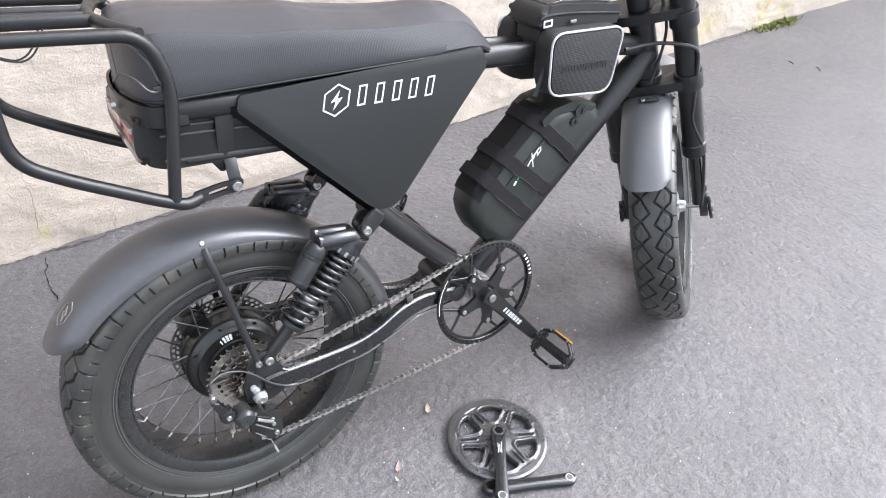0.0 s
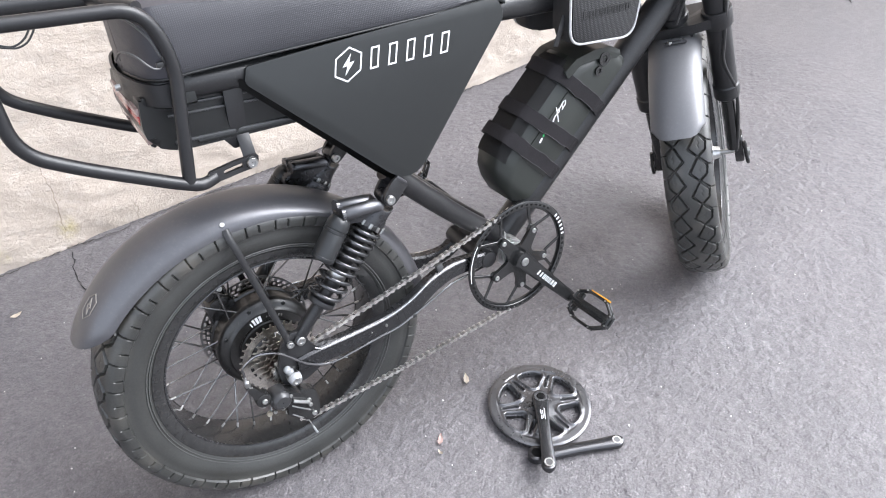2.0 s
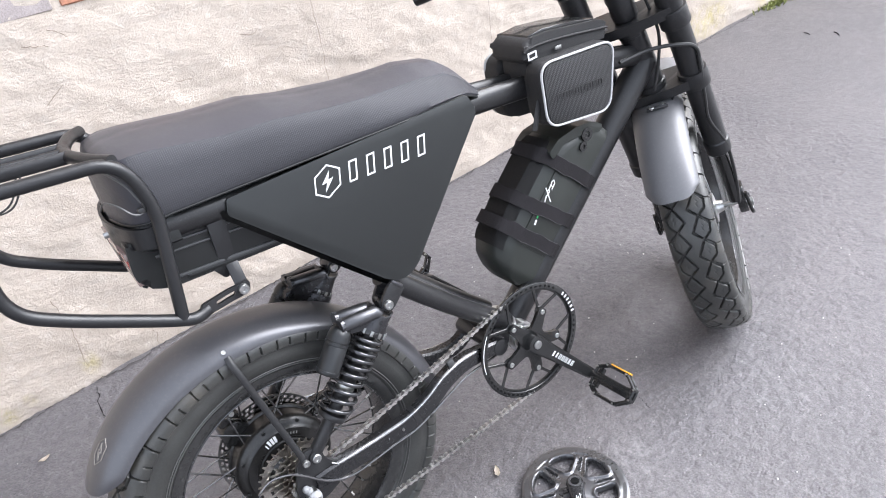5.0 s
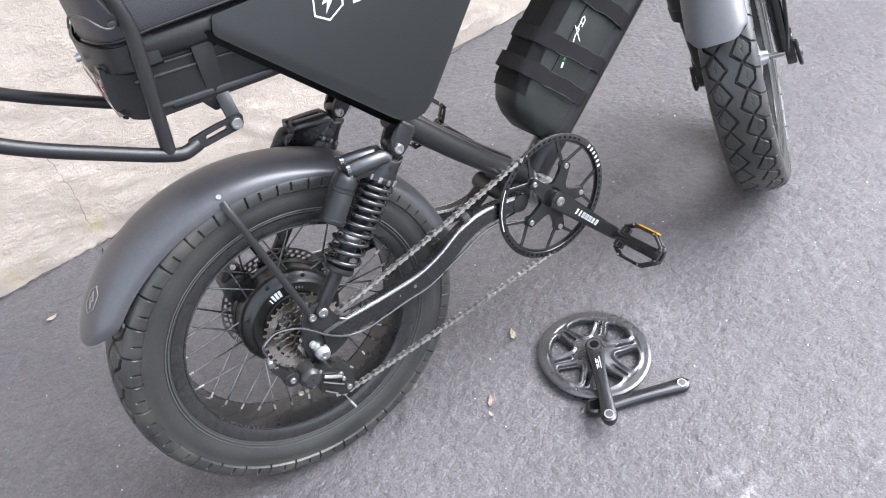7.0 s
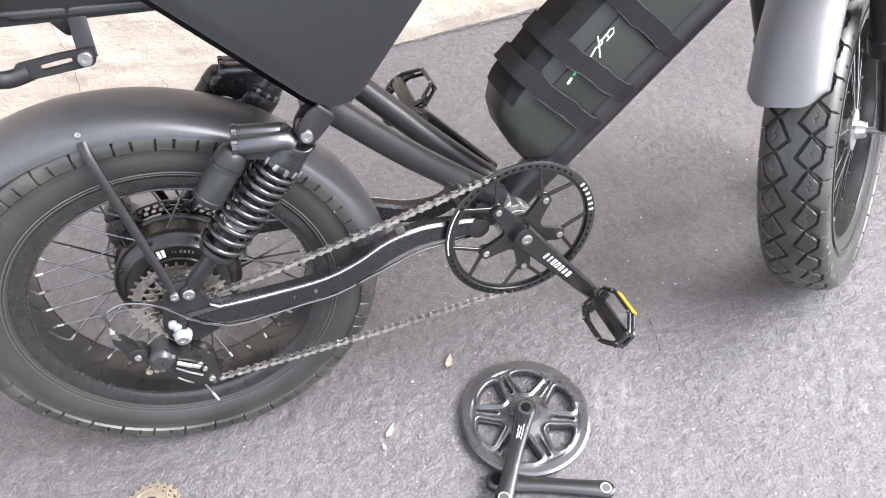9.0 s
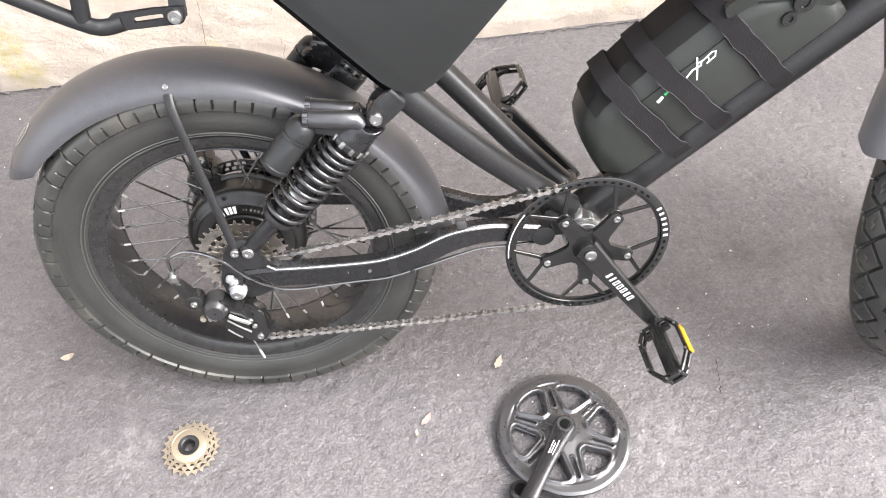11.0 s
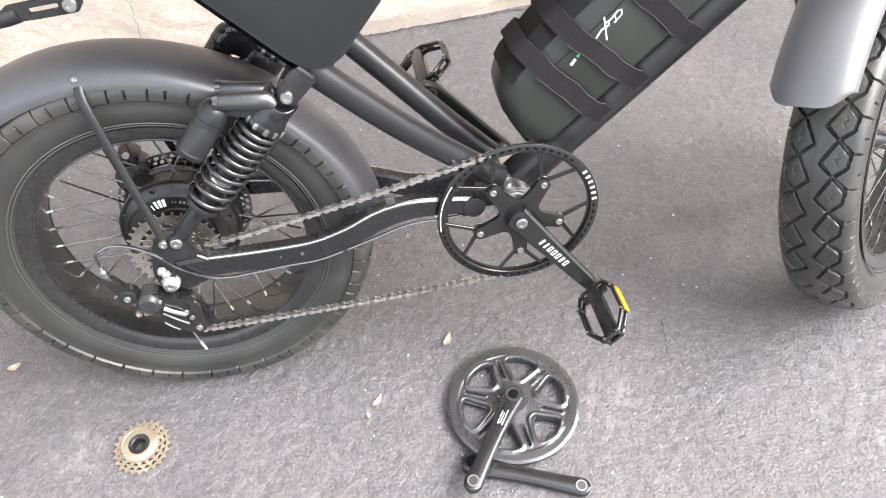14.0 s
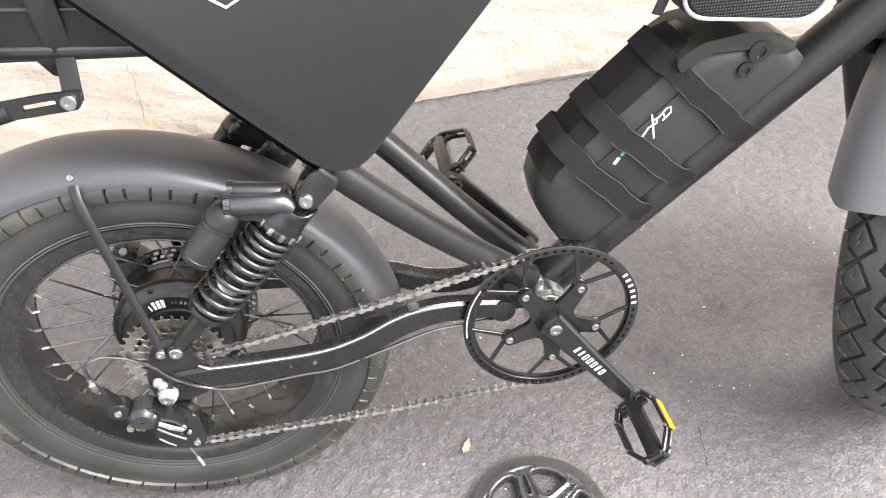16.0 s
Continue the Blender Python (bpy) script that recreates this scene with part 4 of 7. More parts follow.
both(stay_tube)
bm = tube(B(), [(0.228, -0.100, 0.556), (0.228, 0.100, 0.556)], 0.010, 16)
box(bm, (0.232, 0, 0.585), (0.05, 0.16, 0.05), 0.008)
bp("shock_crossmember", bm, BLACK)
bm = cyl(B(), BBC + Vector((0, -0.053, 0)), BBC + Vector((0, 0.053, 0)), 0.0290, 32, bevel=0.002)
cyl(bm, BBC + Vector((0, -0.067, 0)), BBC + Vector((0, -0.052, 0)), 0.0235, 24, bevel=0.002)
cyl(bm, BBC + Vector((0, -0.059, 0)), BBC + Vector((0, -0.056, 0)), 0.0262, 28, bevel=0.001)
box(bm, BBC + Vector((-0.012, -0.040, 0.03)), (0.02, 0.016, 0.03), 0.006)
bp("bottom_bracket", bm, ALU, "raw aluminium bottom bracket shell")
bm = cyl(B(), (0.414, -0.071, 0.294), (0.414, 0.071, 0.294), 0.016, 24, bevel=0.002)
box(bm, (0.44, 0, 0.30), (0.05, 0.10, 0.05), 0.01)
bp("swing_arm_pivot", bm, BLACK, "dark pivot bolt")


CHAMFER = mat("arm_edge_highlight", (0.62, 0.62, 0.62), 0.25, metal=0.9, vary=0.4)


def swing_arm(s):
    line = smooth_path([(0.012, s * 0.099, 0.287), (0.035, s * 0.098, 0.286), (0.06, s * 0.097, 0.284), (0.12, s * 0.094, 0.281), (0.19, s * 0.090, 0.281), (0.24, s * 0.086, 0.292),
                        (0.285, s * 0.078, 0.307), (0.33, s * 0.069, 0.310), (0.375, s * 0.061, 0.302), (0.425, s * 0.057, 0.293)], 5)
    if s > 0:
        # the left arm dips before its pivot
        line = smooth_path([(0.012, 0.099, 0.287), (0.06, 0.097, 0.284), (0.12, 0.094, 0.281), (0.19, 0.090, 0.279), (0.24, 0.086, 0.277), (0.285, 0.078, 0.271),
                            (0.335, 0.071, 0.257), (0.385, 0.068, 0.256), (0.425, 0.068, 0.276)], 5)
    secs = []
    for i, p in enumerate(line):
        t = (line[min(i + 1, len(line) - 1)] - line[max(i - 1, 0)]).normalized()
        up = Vector((0, 1, 0)).cross(t).normalized() * -1
        h, w = 0.0165 * (0.75 + 0.25 * min(1, i / 9)) * (1 - 0.12 * max(0, i - 32) / 10), 0.011
        up = -up if up.z < 0 else up
        oc = [(-w, -h + 0.004), (-w + 0.004, -h), (w - 0.004, -h), (w, -h + 0.004), (w, h - 0.004), (w - 0.004, h), (-w + 0.004, h), (-w, h - 0.004)]
        secs.append([p + Vector((0, y, 0)) + up * z for y, z in oc])
    arm = bp("swing_arm", sweep(B(), secs), ARMPAINT, "matte black swing arm")
    drop = round_outline([(-0.016, 0.256), (0.02, 0.25), (0.055, 0.266), (0.065, 0.298), (0.04, 0.31), (0.036, 0.345), (0.012, 0.35), (-0.006, 0.334), (-0.020, 0.286)], 0.01)
    bp("dropout", prism(B(), drop, s * 0.0965, s * 0.1035, 0.0015), BLACK, parent=arm)
    # thin bright metal line laid on the bevel as its highlight
    edge = [(q[5] if s > 0 else q[6]) * 0.5 + (q[4] if s > 0 else q[7]) * 0.5 for q in secs[9:-7]]
    bp("chamfer", tube(B(), [(0.044, s * 0.1085, 0.308)] + edge, 0.0016, 6), CHAMFER, "bright line for the highlight on the arm's edge", parent=arm)
    if s < 0:
        # forward sleeve seam, chain rub block and cable clips
        bp("sleeve_seam", sweep(B(), [[q + (q - c_) * 0.06 for q in r] for r, c_ in ((secs[k], line[k]) for k in (21, 22))]), BLACK, parent=arm)
        bp("rub_block", box(B(), (0.300, -0.081, 0.334), (0.014, 0.010, 0.014), 0.003, m=Matrix.Rotation(radians(-12), 4, "Y")), SMOKED, "smoked plastic chain rub block", parent=arm)
        for x, z in ((0.112, 0.264), (0.232, 0.272)):
            bp("cable_clip", box(B(), (x, -0.103 + (x - 0.112) * 0.05, z), (0.008, 0.007, 0.007), 0.0015), HOSE, parent=arm)
    for x in (0.175, 0.145):
        bm = cyl(B(), (x, s * 0.1015, 0.282), (x, s * 0.1036, 0.282), 0.0026, 10)
        bp("plug", bm, STEEL, parent=arm)


both(swing_arm)


# ---- shocks ----

def shock_inset(q):
    """The shocks stand close to the swing arm and lean inwards a little."""
    return Vector((q.x, q.y - math.copysign(0.0105 + 0.026 * (q.z - 0.335), q.y), q.z))


def shock(s):
    lo, hi = Vector((0.025, s * 0.110, 0.332)), Vector((0.203, s * 0.124, 0.522))
    d = (hi - lo).normalized()
    side = Vector((-d.z, 0, d.x)).normalized()
    L = (hi - lo).length
    bm = cyl(B(), lo + d * 0.004, lo + d * (L * 0.36), 0.0105, 18, bevel=0.002)
    cyl(bm, lo - Vector((0, s * 0.009, 0)), lo + Vector((0, s * 0.009, 0)), 0.0105, 18, bevel=0.0015)
    cyl(bm, lo + d * (L * 0.25), lo + d * (L * 0.29), 0.0225, 24, bevel=0.003)
    cyl(bm, lo + d * (L * 0.36), lo + d * (L * 0.80), 0.013, 18)
    body = bp("shock_absorber", bm, BLACK, "black coil-over shock absorber", inset=shock_inset)
    a, b = lo + d * (L * 0.285), lo + d * (L * 0.80)
    u = d.orthogonal().normalized()
    w = d.cross(u)
    turns, k = 10.5, 230
    pts = []
    for i in range(k + 1):
        f = i / k
        g = 1.30 * f - 0.30 * f * f if f < 1 else 1.0
        an = 2 * math.pi * turns * f
        pts.append(a + (b - a) * g + (u * math.cos(an) + w * math.sin(an)) * 0.0240)
    bp("spring", tube(B(), pts, 0.0034, 10), SPRING, "glossy dark coil spring", parent=body, inset=shock_inset)
    bm = cyl(B(), lo + d * (L * 0.800), lo + d * (L * 0.835), 0.0250, 28, bevel=0.002)
    col_ = bp("preload_collar", bm, GLOSSBLACK, "notched collar", parent=body, inset=shock_inset)
    for i in range(12):
        an = i * math.pi / 6
        q = lo + d * (L * 0.818) + (u * math.cos(an) + w * math.sin(an)) * 0.0246
        rot = Matrix((u * math.cos(an) + w * math.sin(an), w * math.cos(an) - u * math.sin(an), d)).transposed().to_4x4()
        bp("tooth", box(B(), q, (0.004, 0.0055, 0.0085), 0.001, m=rot), TOOTHM, "bright alloy tooth", parent=col_, inset=shock_inset)
    # added dark sleeve, left side only, which hides the upper coils
    if s > 0:
        bp("coil_mask", cyl(B(), lo + d * (L * 0.66), lo + d * (L * 0.81), 0.0275, 28, bevel=0.004), HEADM, "dark sleeve added over the left shock's upper coils", parent=body, inset=shock_inset)
    # bright rod showing between the lower coils
    bp("damper_rod", cyl(B(), lo + d * (L * 0.43), lo + d * (L * 0.475), 0.0148, 20), ALU, parent=body, inset=shock_inset)
    # cast head, saddle-shaped where the bracket swings, with two adjuster barrels behind it
    yv = d.cross(side).normalized()
    bm = B()
    rings = []
    for r, low in ((0.0235, 0.826), (0.0242, 0.835), (0.0222, 0.865), (0.0212, 0.90), (0.0214, None), (0.0203, None), (0.0165, None), (0.0110, None), (0.0055, None)):
        ring = []
        for k in range(40):
            an = 2 * math.pi * k / 40
            p, q = r * math.cos(an), r * math.sin(an)
            h = L * low if low else L - max(math.sqrt(max(0.0, 0.0180 ** 2 - p * p)), 0.0085) + (0.0 if r < 0.021 else -0.0015)
            ring.append(bm.verts.new(lo + d * h + side * p + yv * q))
        rings.append(ring)
    for a_, b_ in zip(rings, rings[1:]):
        for k in range(40):
            bm.faces.new((a_[k], a_[(k + 1) % 40], b_[(k + 1) % 40], b_[k]))
    bm.faces.new(rings[-1])
    cyl(bm, hi - Vector((0, s * 0.010, 0)), hi + Vector((0, s * 0.010, 0)), 0.0115, 20, bevel=0.002)
    cyl(bm, hi - d * 0.018, hi - d * 0.006, 0.0085, 16)
    # web from the head down to the reservoir's neck
    web = round_outline([(0.118, 0.524), (0.124, 0.508), (0.150, 0.503), (0.172, 0.492), (0.184, 0.508), (0.178, 0.525)], [0.006, 0.008, 0.01, 0.006, 0.006, 0.006])
    prism(bm, web, s * 0.112, s * 0.137, 0.004, 3)
    if s > 0:
        # deeper web added under the left head only, to darken and hide the coils
        prism(bm, round_outline([(0.112, 0.520), (0.104, 0.505), (0.140, 0.486), (0.176, 0.482), (0.190, 0.505), (0.178, 0.524)], 0.008), 0.104, 0.138, 0.005, 3)
    head = bp("shock_head", bm, HEADM, "dark cast shock head", parent=body, inset=shock_inset)
    for y, x1, z1 in ((0.1350, 0.1285, 0.5235), (0.1135, 0.1300, 0.5260)):
        p0, p1 = Vector((0.182, s * y, 0.5180)), Vector((x1, s * y, z1))
        e = (p1 - p0).normalized()
        bar = bp("adjuster", tube(B(), [p1, p1 - e * 0.001, p0 - e * -0.012, p0 + e * 0.002, p0 - e * 0.005 + Vector((0, 0, -0.006))], 0.0106, 22, radii=[0.0098, 0.0106, 0.0106, 0.0102, 0.0085]), CASTM, "dark satin adjuster barrel", parent=body, inset=shock_inset)
        bm = cyl(B(), p1 - e * 0.0005, p1 + e * 0.006, 0.0098, 20, bevel=0.001)
        uu = e.orthogonal().normalized()
        ww = e.cross(uu)
        for i in range(12):
            an = i * math.pi / 6
            rot = Matrix((uu * math.cos(an) + ww * math.sin(an), ww * math.cos(an) - uu * math.sin(an), e)).transposed().to_4x4()
            box(bm, p1 + e * 0.003 + (uu * math.cos(an) + ww * math.sin(an)) * 0.0100, (0.0028, 0.0032, 0.0056), m=rot)
        bp("knurled_cap", bm, CASTM, parent=bar, smooth=False, inset=shock_inset)
    r0, r1 = Vector((0.127, s * 0.130, 0.519)), Vector((0.0800, s * 0.135, 0.4640))
    e = (r1 - r0).normalized()
    n_ = (r1 - r0).length
    prof = [(0.0, 0.010), (0.004, 0.0150), (0.012, 0.0172), (0.020, 0.0176), (0.0205, 0.0166), (0.0225, 0.0166), (0.023, 0.0178), (0.0265, 0.0178), (0.027, 0.0166), (0.028, 0.0172),
            (n_ - 0.008, 0.0174), (n_ - 0.0075, 0.0181), (n_ - 0.0035, 0.0181), (n_ - 0.001, 0.0165), (n_, 0.012)]
    bp("reservoir", tube(B(), [r0 + e * q for q, _ in prof], 0.0175, 28, radii=[q for _, q in prof]), RESM, "matte dark gas reservoir", parent=body, inset=shock_inset)
    for q, hh in ((lo + Vector((0, s * 0.009, 0)), 0.004), (hi + Vector((0, s * 0.016, 0)), 0.006)):
        bp("bolt", bolt(B(), q, (0, s, 0), 0.0075, hh), STEEL, "silver socket bolt", parent=body, inset=shock_inset)
    bp("bolt", bolt(B(), hi - Vector((0, s * 0.016, 0)), (0, -s, 0), 0.0075, 0.006), STEEL, "silver socket bolt", parent=body, inset=shock_inset)
    ear = round_outline([(0.1905, 0.520), (0.203, 0.5075), (0.2145, 0.5135), (0.2375, 0.5355), (0.2300, 0.5470), (0.2160, 0.5525), (0.2000, 0.5375)], [0.008, 0.010, 0.008, 0.004, 0.005, 0.004, 0.008])
    for y in (0.111, 0.137):
        bp("shock_bracket", prism(B(), ear, s * (y - 0.0028), s * (y + 0.0028), 0.001), BLACK, "steel shock bracket", inset=shock_inset)
    bp("shock_bracket", box(B(), (0.2275, s * 0.124, 0.5455), (0.006, 0.033, 0.022), 0.002, m=Matrix.Rotation(radians(-44), 4, "Y")), CASTM, inset=shock_inset)


HEADM = mat("black_cast_head", (0.050, 0.050, 0.053), 0.28, metal=0.75, spec=0.6, vary=0.12, scale=40)
TOOTHM = mat("dulled_alloy", (0.36, 0.36, 0.35), 0.32, metal=1.0, vary=0.3)
CASTM = mat("dark_cast_alloy", (0.105, 0.105, 0.11), 0.36, metal=0.85, spec=0.6, vary=0.12, scale=40)
RESM = mat("matte_dark_reservoir", (0.024, 0.025, 0.026), 0.34, metal=0.3, spec=0.5, vary=0.1)
SPRING = mat("gloss_dark_spring", (0.085, 0.085, 0.088), 0.13, metal=0.8, spec=0.7, vary=0.15)
both(shock)


# ---- side panels ----
def side_panel(s):
    out = [(0.036, 0.768), (0.418, 0.775), (0.432, 0.746), (0.262, 0.548), (0.226, 0.548), (0.030, 0.748)]
    rad = [0.003, 0.006, 0.010, 0.020, 0.020, 0.004]
    bm = prism(B(), round_outline(out, rad), s * 0.118, s * 0.122, 0.0012)
    pan = bp("side_panel", bm, PANEL, "dark green-grey triangular metal side panel with white emblem", smooth=True)
    # folded lower flanges
    for a, b in (((0.031, 0.746), (0.228, 0.546)), ((0.258, 0.546), (0.428, 0.742))):
        d = Vector((b[0] - a[0], 0, b[1] - a[1])).normalized()
        nrm = Vector((-d.z, 0, d.x))
        nrm = nrm if nrm.z > 0 else -nrm
        bm = B()
        q = [Vector((a[0], s * 0.1185, a[1])), Vector((b[0], s * 0.1185, b[1]))]
        vs = [q[0], q[1], q[1] + Vector((0, -s * 0.042, 0)), q[0] + Vector((0, -s * 0.042, 0))]
        bm.faces.new([bm.verts.new(v + nrm * 0.001) for v in vs])
        bmesh.ops.solidify(bm, geom=bm.faces[:], thickness=0.003)
        bp("flange", bm, BLACK, parent=pan, smooth=False)
    # dark bevelled rim along the lower rear edge
    a, b, n_ = Vector((0.026, 0, 0.756)), Vector((0.226, 0, 0.5485)), Vector((-0.72, 0, -0.694))
    bm = B()
    bm.faces.new([bm.verts.new(q) for q in (a + Vector((0, s * 0.1215, 0)), b + Vector((0, s * 0.1215, 0)), b + n_ * 0.009 + Vector((0, s * 0.112, 0)), a + n_ * 0.0105 + Vector((0, s * 0.112, 0)))])
    bmesh.ops.solidify(bm, geom=bm.faces[:], thickness=0.003)
    bp("rim_bevel", bm, CASEM, parent=pan, smooth=False)
    if s > 0:
        return
    y = -0.1226
    # emblem: hexagon outline with a bolt, then five upright letter-sized bars
    c, r = (0.171, 0.7366), 0.0230

    def sh(pts):
        """The print leans forward a little."""
        return [(x + 0.22 * (zz - 0.735), zz) for x, zz in pts]
    bm = ring_plate(B(), sh(circle(r, 6, c[0], c[1], math.pi / 2)), sh(circle(r * 0.90, 6, c[0], c[1], math.pi / 2)), y, y + 0.0006)
    bp("emblem", bm, WHITE, "white hexagon emblem", parent=pan, smooth=False)
    z = [(0.003, 0.014), (-0.009, -0.002), (-0.001, -0.001), (-0.004, -0.014), (0.009, 0.003), (0.001, 0.002)]
    bm = prism(B(), sh([(c[0] + a * 0.95, c[1] + b * 0.95) for a, b in z]), y, y + 0.0006)
    bp("emblem_bolt", bm, WHITE, parent=pan, smooth=False)
    for i in range(5):
        x0 = 0.2110 + i * 0.0286
        z0 = 0.7368 - (x0 - 0.211) * 0.055
        h, w, k = 0.0145, 0.0066, 0.0023
        bm = ring_plate(B(), sh([(x0 - w, z0 - h), (x0 + w, z0 - h), (x0 + w, z0 + h), (x0 - w, z0 + h)]),
                        sh([(x0 - w + k, z0 - h + k), (x0 + w - k, z0 - h + k), (x0 + w - k, z0 + h - k), (x0 - w + k, z0 + h - k)]), y, y + 0.0006)
        bp("print_bar", bm, WHITE, parent=pan, smooth=False)


both(side_panel)


# ---- seat ----
def interp(tab, x):
    return float(np.interp(x, [a for a, _ in tab], [b for _, b in tab]))


S_W = [(-0.062, 0.1245), (0.1, 0.127), (0.25, 0.118), (0.38, 0.095), (0.45, 0.070), (0.49, 0.045)]
S_EDGE = [(-0.090, 0.846), (-0.078, 0.856), (-0.05, 0.858), (-0.03, 0.857), (0.06, 0.843), (0.13, 0.839), (0.2, 0.828), (0.28, 0.819), (0.37, 0.813), (0.42, 0.803), (0.45, 0.785), (0.49, 0.752)]
S_WB = [(-0.062, 0.1245), (0.3, 0.1225), (0.40, 0.115), (0.44, 0.095), (0.49, 0.050)]
S_TOP = [(-0.090, 0.850), (-0.082, 0.862), (-0.068, 0.869), (-0.03, 0.871), (0.06, 0.862), (0.13, 0.858), (0.2, 0.840), (0.28, 0.830), (0.37, 0.832), (0.42, 0.823), (0.45, 0.802), (0.49, 0.758)]
S_BOT = [(-0.090, 0.775), (-0.03, 0.778), (0.40, 0.7705), (0.44, 0.762), (0.49, 0.738)]


def round_end(x, reach=0.0455):
    """How the plan narrows round the rear end."""
    f = min(1.0, max(0.0, (-0.045 - x) / reach))
    return (1 - f ** 2.6) ** (1 / 2.6)


xs = np.concatenate([-0.045 - 0.045 * np.sin(np.linspace(math.pi / 2, 0.0, 16)), np.linspace(-0.036, 0.49, 58)])
top_rows, side_rows = [], []
for x in xs:
    w, e, t, b0, wb = (interp(k, x) for k in (S_W, S_EDGE, S_TOP, S_BOT, S_WB))
    w, wb = w * round_end(x), wb * round_end(x)
    row = []
    for j in range(17):
        f = -1 + 2 * j / 16
        row.append(Vector((x, f * max(0.004, w - 0.007), e + (t - e) * (1 - abs(f) ** 2.6))))
    top_rows.append(row)
    side_rows.append([Vector((x, -wb + 0.002, b0)), Vector((x, -wb - 0.0015, b0 + 0.006)), Vector((x, -wb * 0.7 - w * 0.3 - 0.002, b0 + (e - b0) * 0.35)), Vector((x, -wb * 0.3 - w * 0.7 - 0.001, b0 + (e - b0) * 0.7)), Vector((x, -w + 0.003, e - 0.006)), Vector((x, -max(0.004, w - 0.0075), e + 0.0004))])


def skin(bm, rows):
    vs = [[bm.verts.new(q) for q in r] for r in rows]
    for a, b in zip(vs, vs[1:]):
        for j in range(len(a) - 1):
            bm.faces.new((a[j], a[j + 1], b[j + 1], b[j]))
    return vs


bm = B()
vs = skin(bm, top_rows)
seat = bp("seat", bm, SEATTOP, "long black bench seat, smooth vinyl top", angle=60)
cut = 13
for s in (-1, 1):
    bm = B()
    skin(bm, [[Vector((q.x, -s * q.y, q.z)) for q in r] for r in side_rows[cut:]])
    bp("side_cover", bm, SEATSIDE, "ribbed black cloth seat side", parent=seat, angle=60)
    bm = B()
    skin(bm, [[Vector((q.x, -s * q.y, q.z)) for q in r] for r in side_rows[:cut + 1]])
    bp("tail_cover", bm, SEATTOP, parent=seat, angle=60)
for rows, nm in ((0, "rear_cover"), (-1, "front_cover")):
    bm = B()
    tr = top_rows[rows]
    lowz = interp(S_BOT, xs[rows])
    off = -0.001 if rows == 0 else 0.008
    kb = interp(S_WB, xs[rows]) * round_end(xs[rows]) / abs(tr[0].y)
    a = [bm.verts.new(q) for q in tr]
    mid = [bm.verts.new((q.x + off * (1 - (q.y / tr[0].y) ** 4), q.y * (0.55 + 0.45 * kb) * 1.01, (q.z + lowz) / 2)) for q in tr]
    b = [bm.verts.new((q.x, q.y * kb, lowz)) for q in tr]
    for p, q in ((a, mid), (mid, b)):
        for j in range(len(p) - 1):
            bm.faces.new((p[j], p[j + 1], q[j + 1], q[j]))
    bp(nm, bm, SEATTOP, parent=seat, angle=60)
bm = B()
skin(bm, [[Vector((x, f * interp(S_WB, x) * round_end(x) * 0.98, interp(S_BOT, x) - (0.004 if f == 0 else 0))) for f in (-1, 0, 1)] for x in xs])
bp("seat_base", bm, CASEM, parent=seat)
for s in (-1, 1):
    pts = [Vector((x, s * max(0.002, interp(S_WB, x) * round_end(x) - 0.001), interp(S_BOT, x) + 0.0005)) for x in xs]
    bp("edge_trim", tube(B(), pts, 0.0018, 8), CASEM, parent=seat)

# battery box under the seat, with ridges, and the tail lamp
def tail_plan(w, back, n=18, x0=-0.03, reach=0.05, p=2.6):
    """Plan of a rounded tail: from the right side round the rear to the left side."""
    xc = back + reach
    pts = [(x0, -w)]
    for i in range(n + 1):
        th = math.pi * i / n
        c, k = math.cos(th), math.sin(th)
        pts.append((xc - reach * abs(k) ** (2 / p), -w * math.copysign(abs(c) ** (2 / p), c)))
    return pts + [(x0, w)]


BOXRIB = mat("paler_moulding_rib", (0.05, 0.051, 0.052), 0.3, vary=0.15)
out = round_outline([(-0.093, 0.756), (-0.101, 0.70), (-0.068, 0.6805), (0.012, 0.676), (0.30, 0.660), (0.30, 0.745)], [0.004, 0.030, 0.02, 0.0, 0.01, 0.01], 8)
bm = prism(B(), out, -0.099, 0.099, 0.010, 3)
boxp = bp("battery_box", bm, CASEM, "matte black battery box under the seat")
for x, z, hh in ((0.09, 0.7265, 0.0035), (0.09, 0.7145, 0.0035), (0.09, 0.6800, 0.0045)):
    for s in (-1, 1):
        bm = box(B(), (x + 0.011, s * 0.0992, z - 0.0009), (0.335, 0.005, hh), 0.0015, m=Matrix.Rotation(radians(4.6), 4, "Y"))
        bp("ridge", bm, BOXRIB, parent=boxp)
bm = box(B(), (0.125, 0, 0.674), (0.33, 0.203, 0.008), 0.003, m=Matrix.Rotation(radians(4.2), 4, "Y"))
bp("lower_lip", bm, CASEM, parent=boxp)
lamp = bp("tail_lamp", prism(B(), round_outline([(-0.0965, 0.742), (-0.085, 0.742), (-0.085, 0.690), (-0.0930, 0.690)], 0.003), -0.090, 0.090, 0.003), CASEM, "tail lamp with red and pale lenses")
for z0, z1, mt, nm in ((0.742, 0.733, CLEARLENS, "pale_lens"), (0.733, 0.716, REDLENS, "red_lens"), (0.716, 0.695, CLEARLENS, "pale_lens")):
    x0, x1 = -0.093 + (0.742 - z0) * 0.06, -0.093 + (0.742 - z1) * 0.06
    bp(nm, prism(B(), [(x0 - 0.006, z0), (x0 + 0.014, z0), (x1 + 0.014, z1), (x1 - 0.006, z1)], -0.0915, 0.0915, 0.002), mt, parent=lamp)
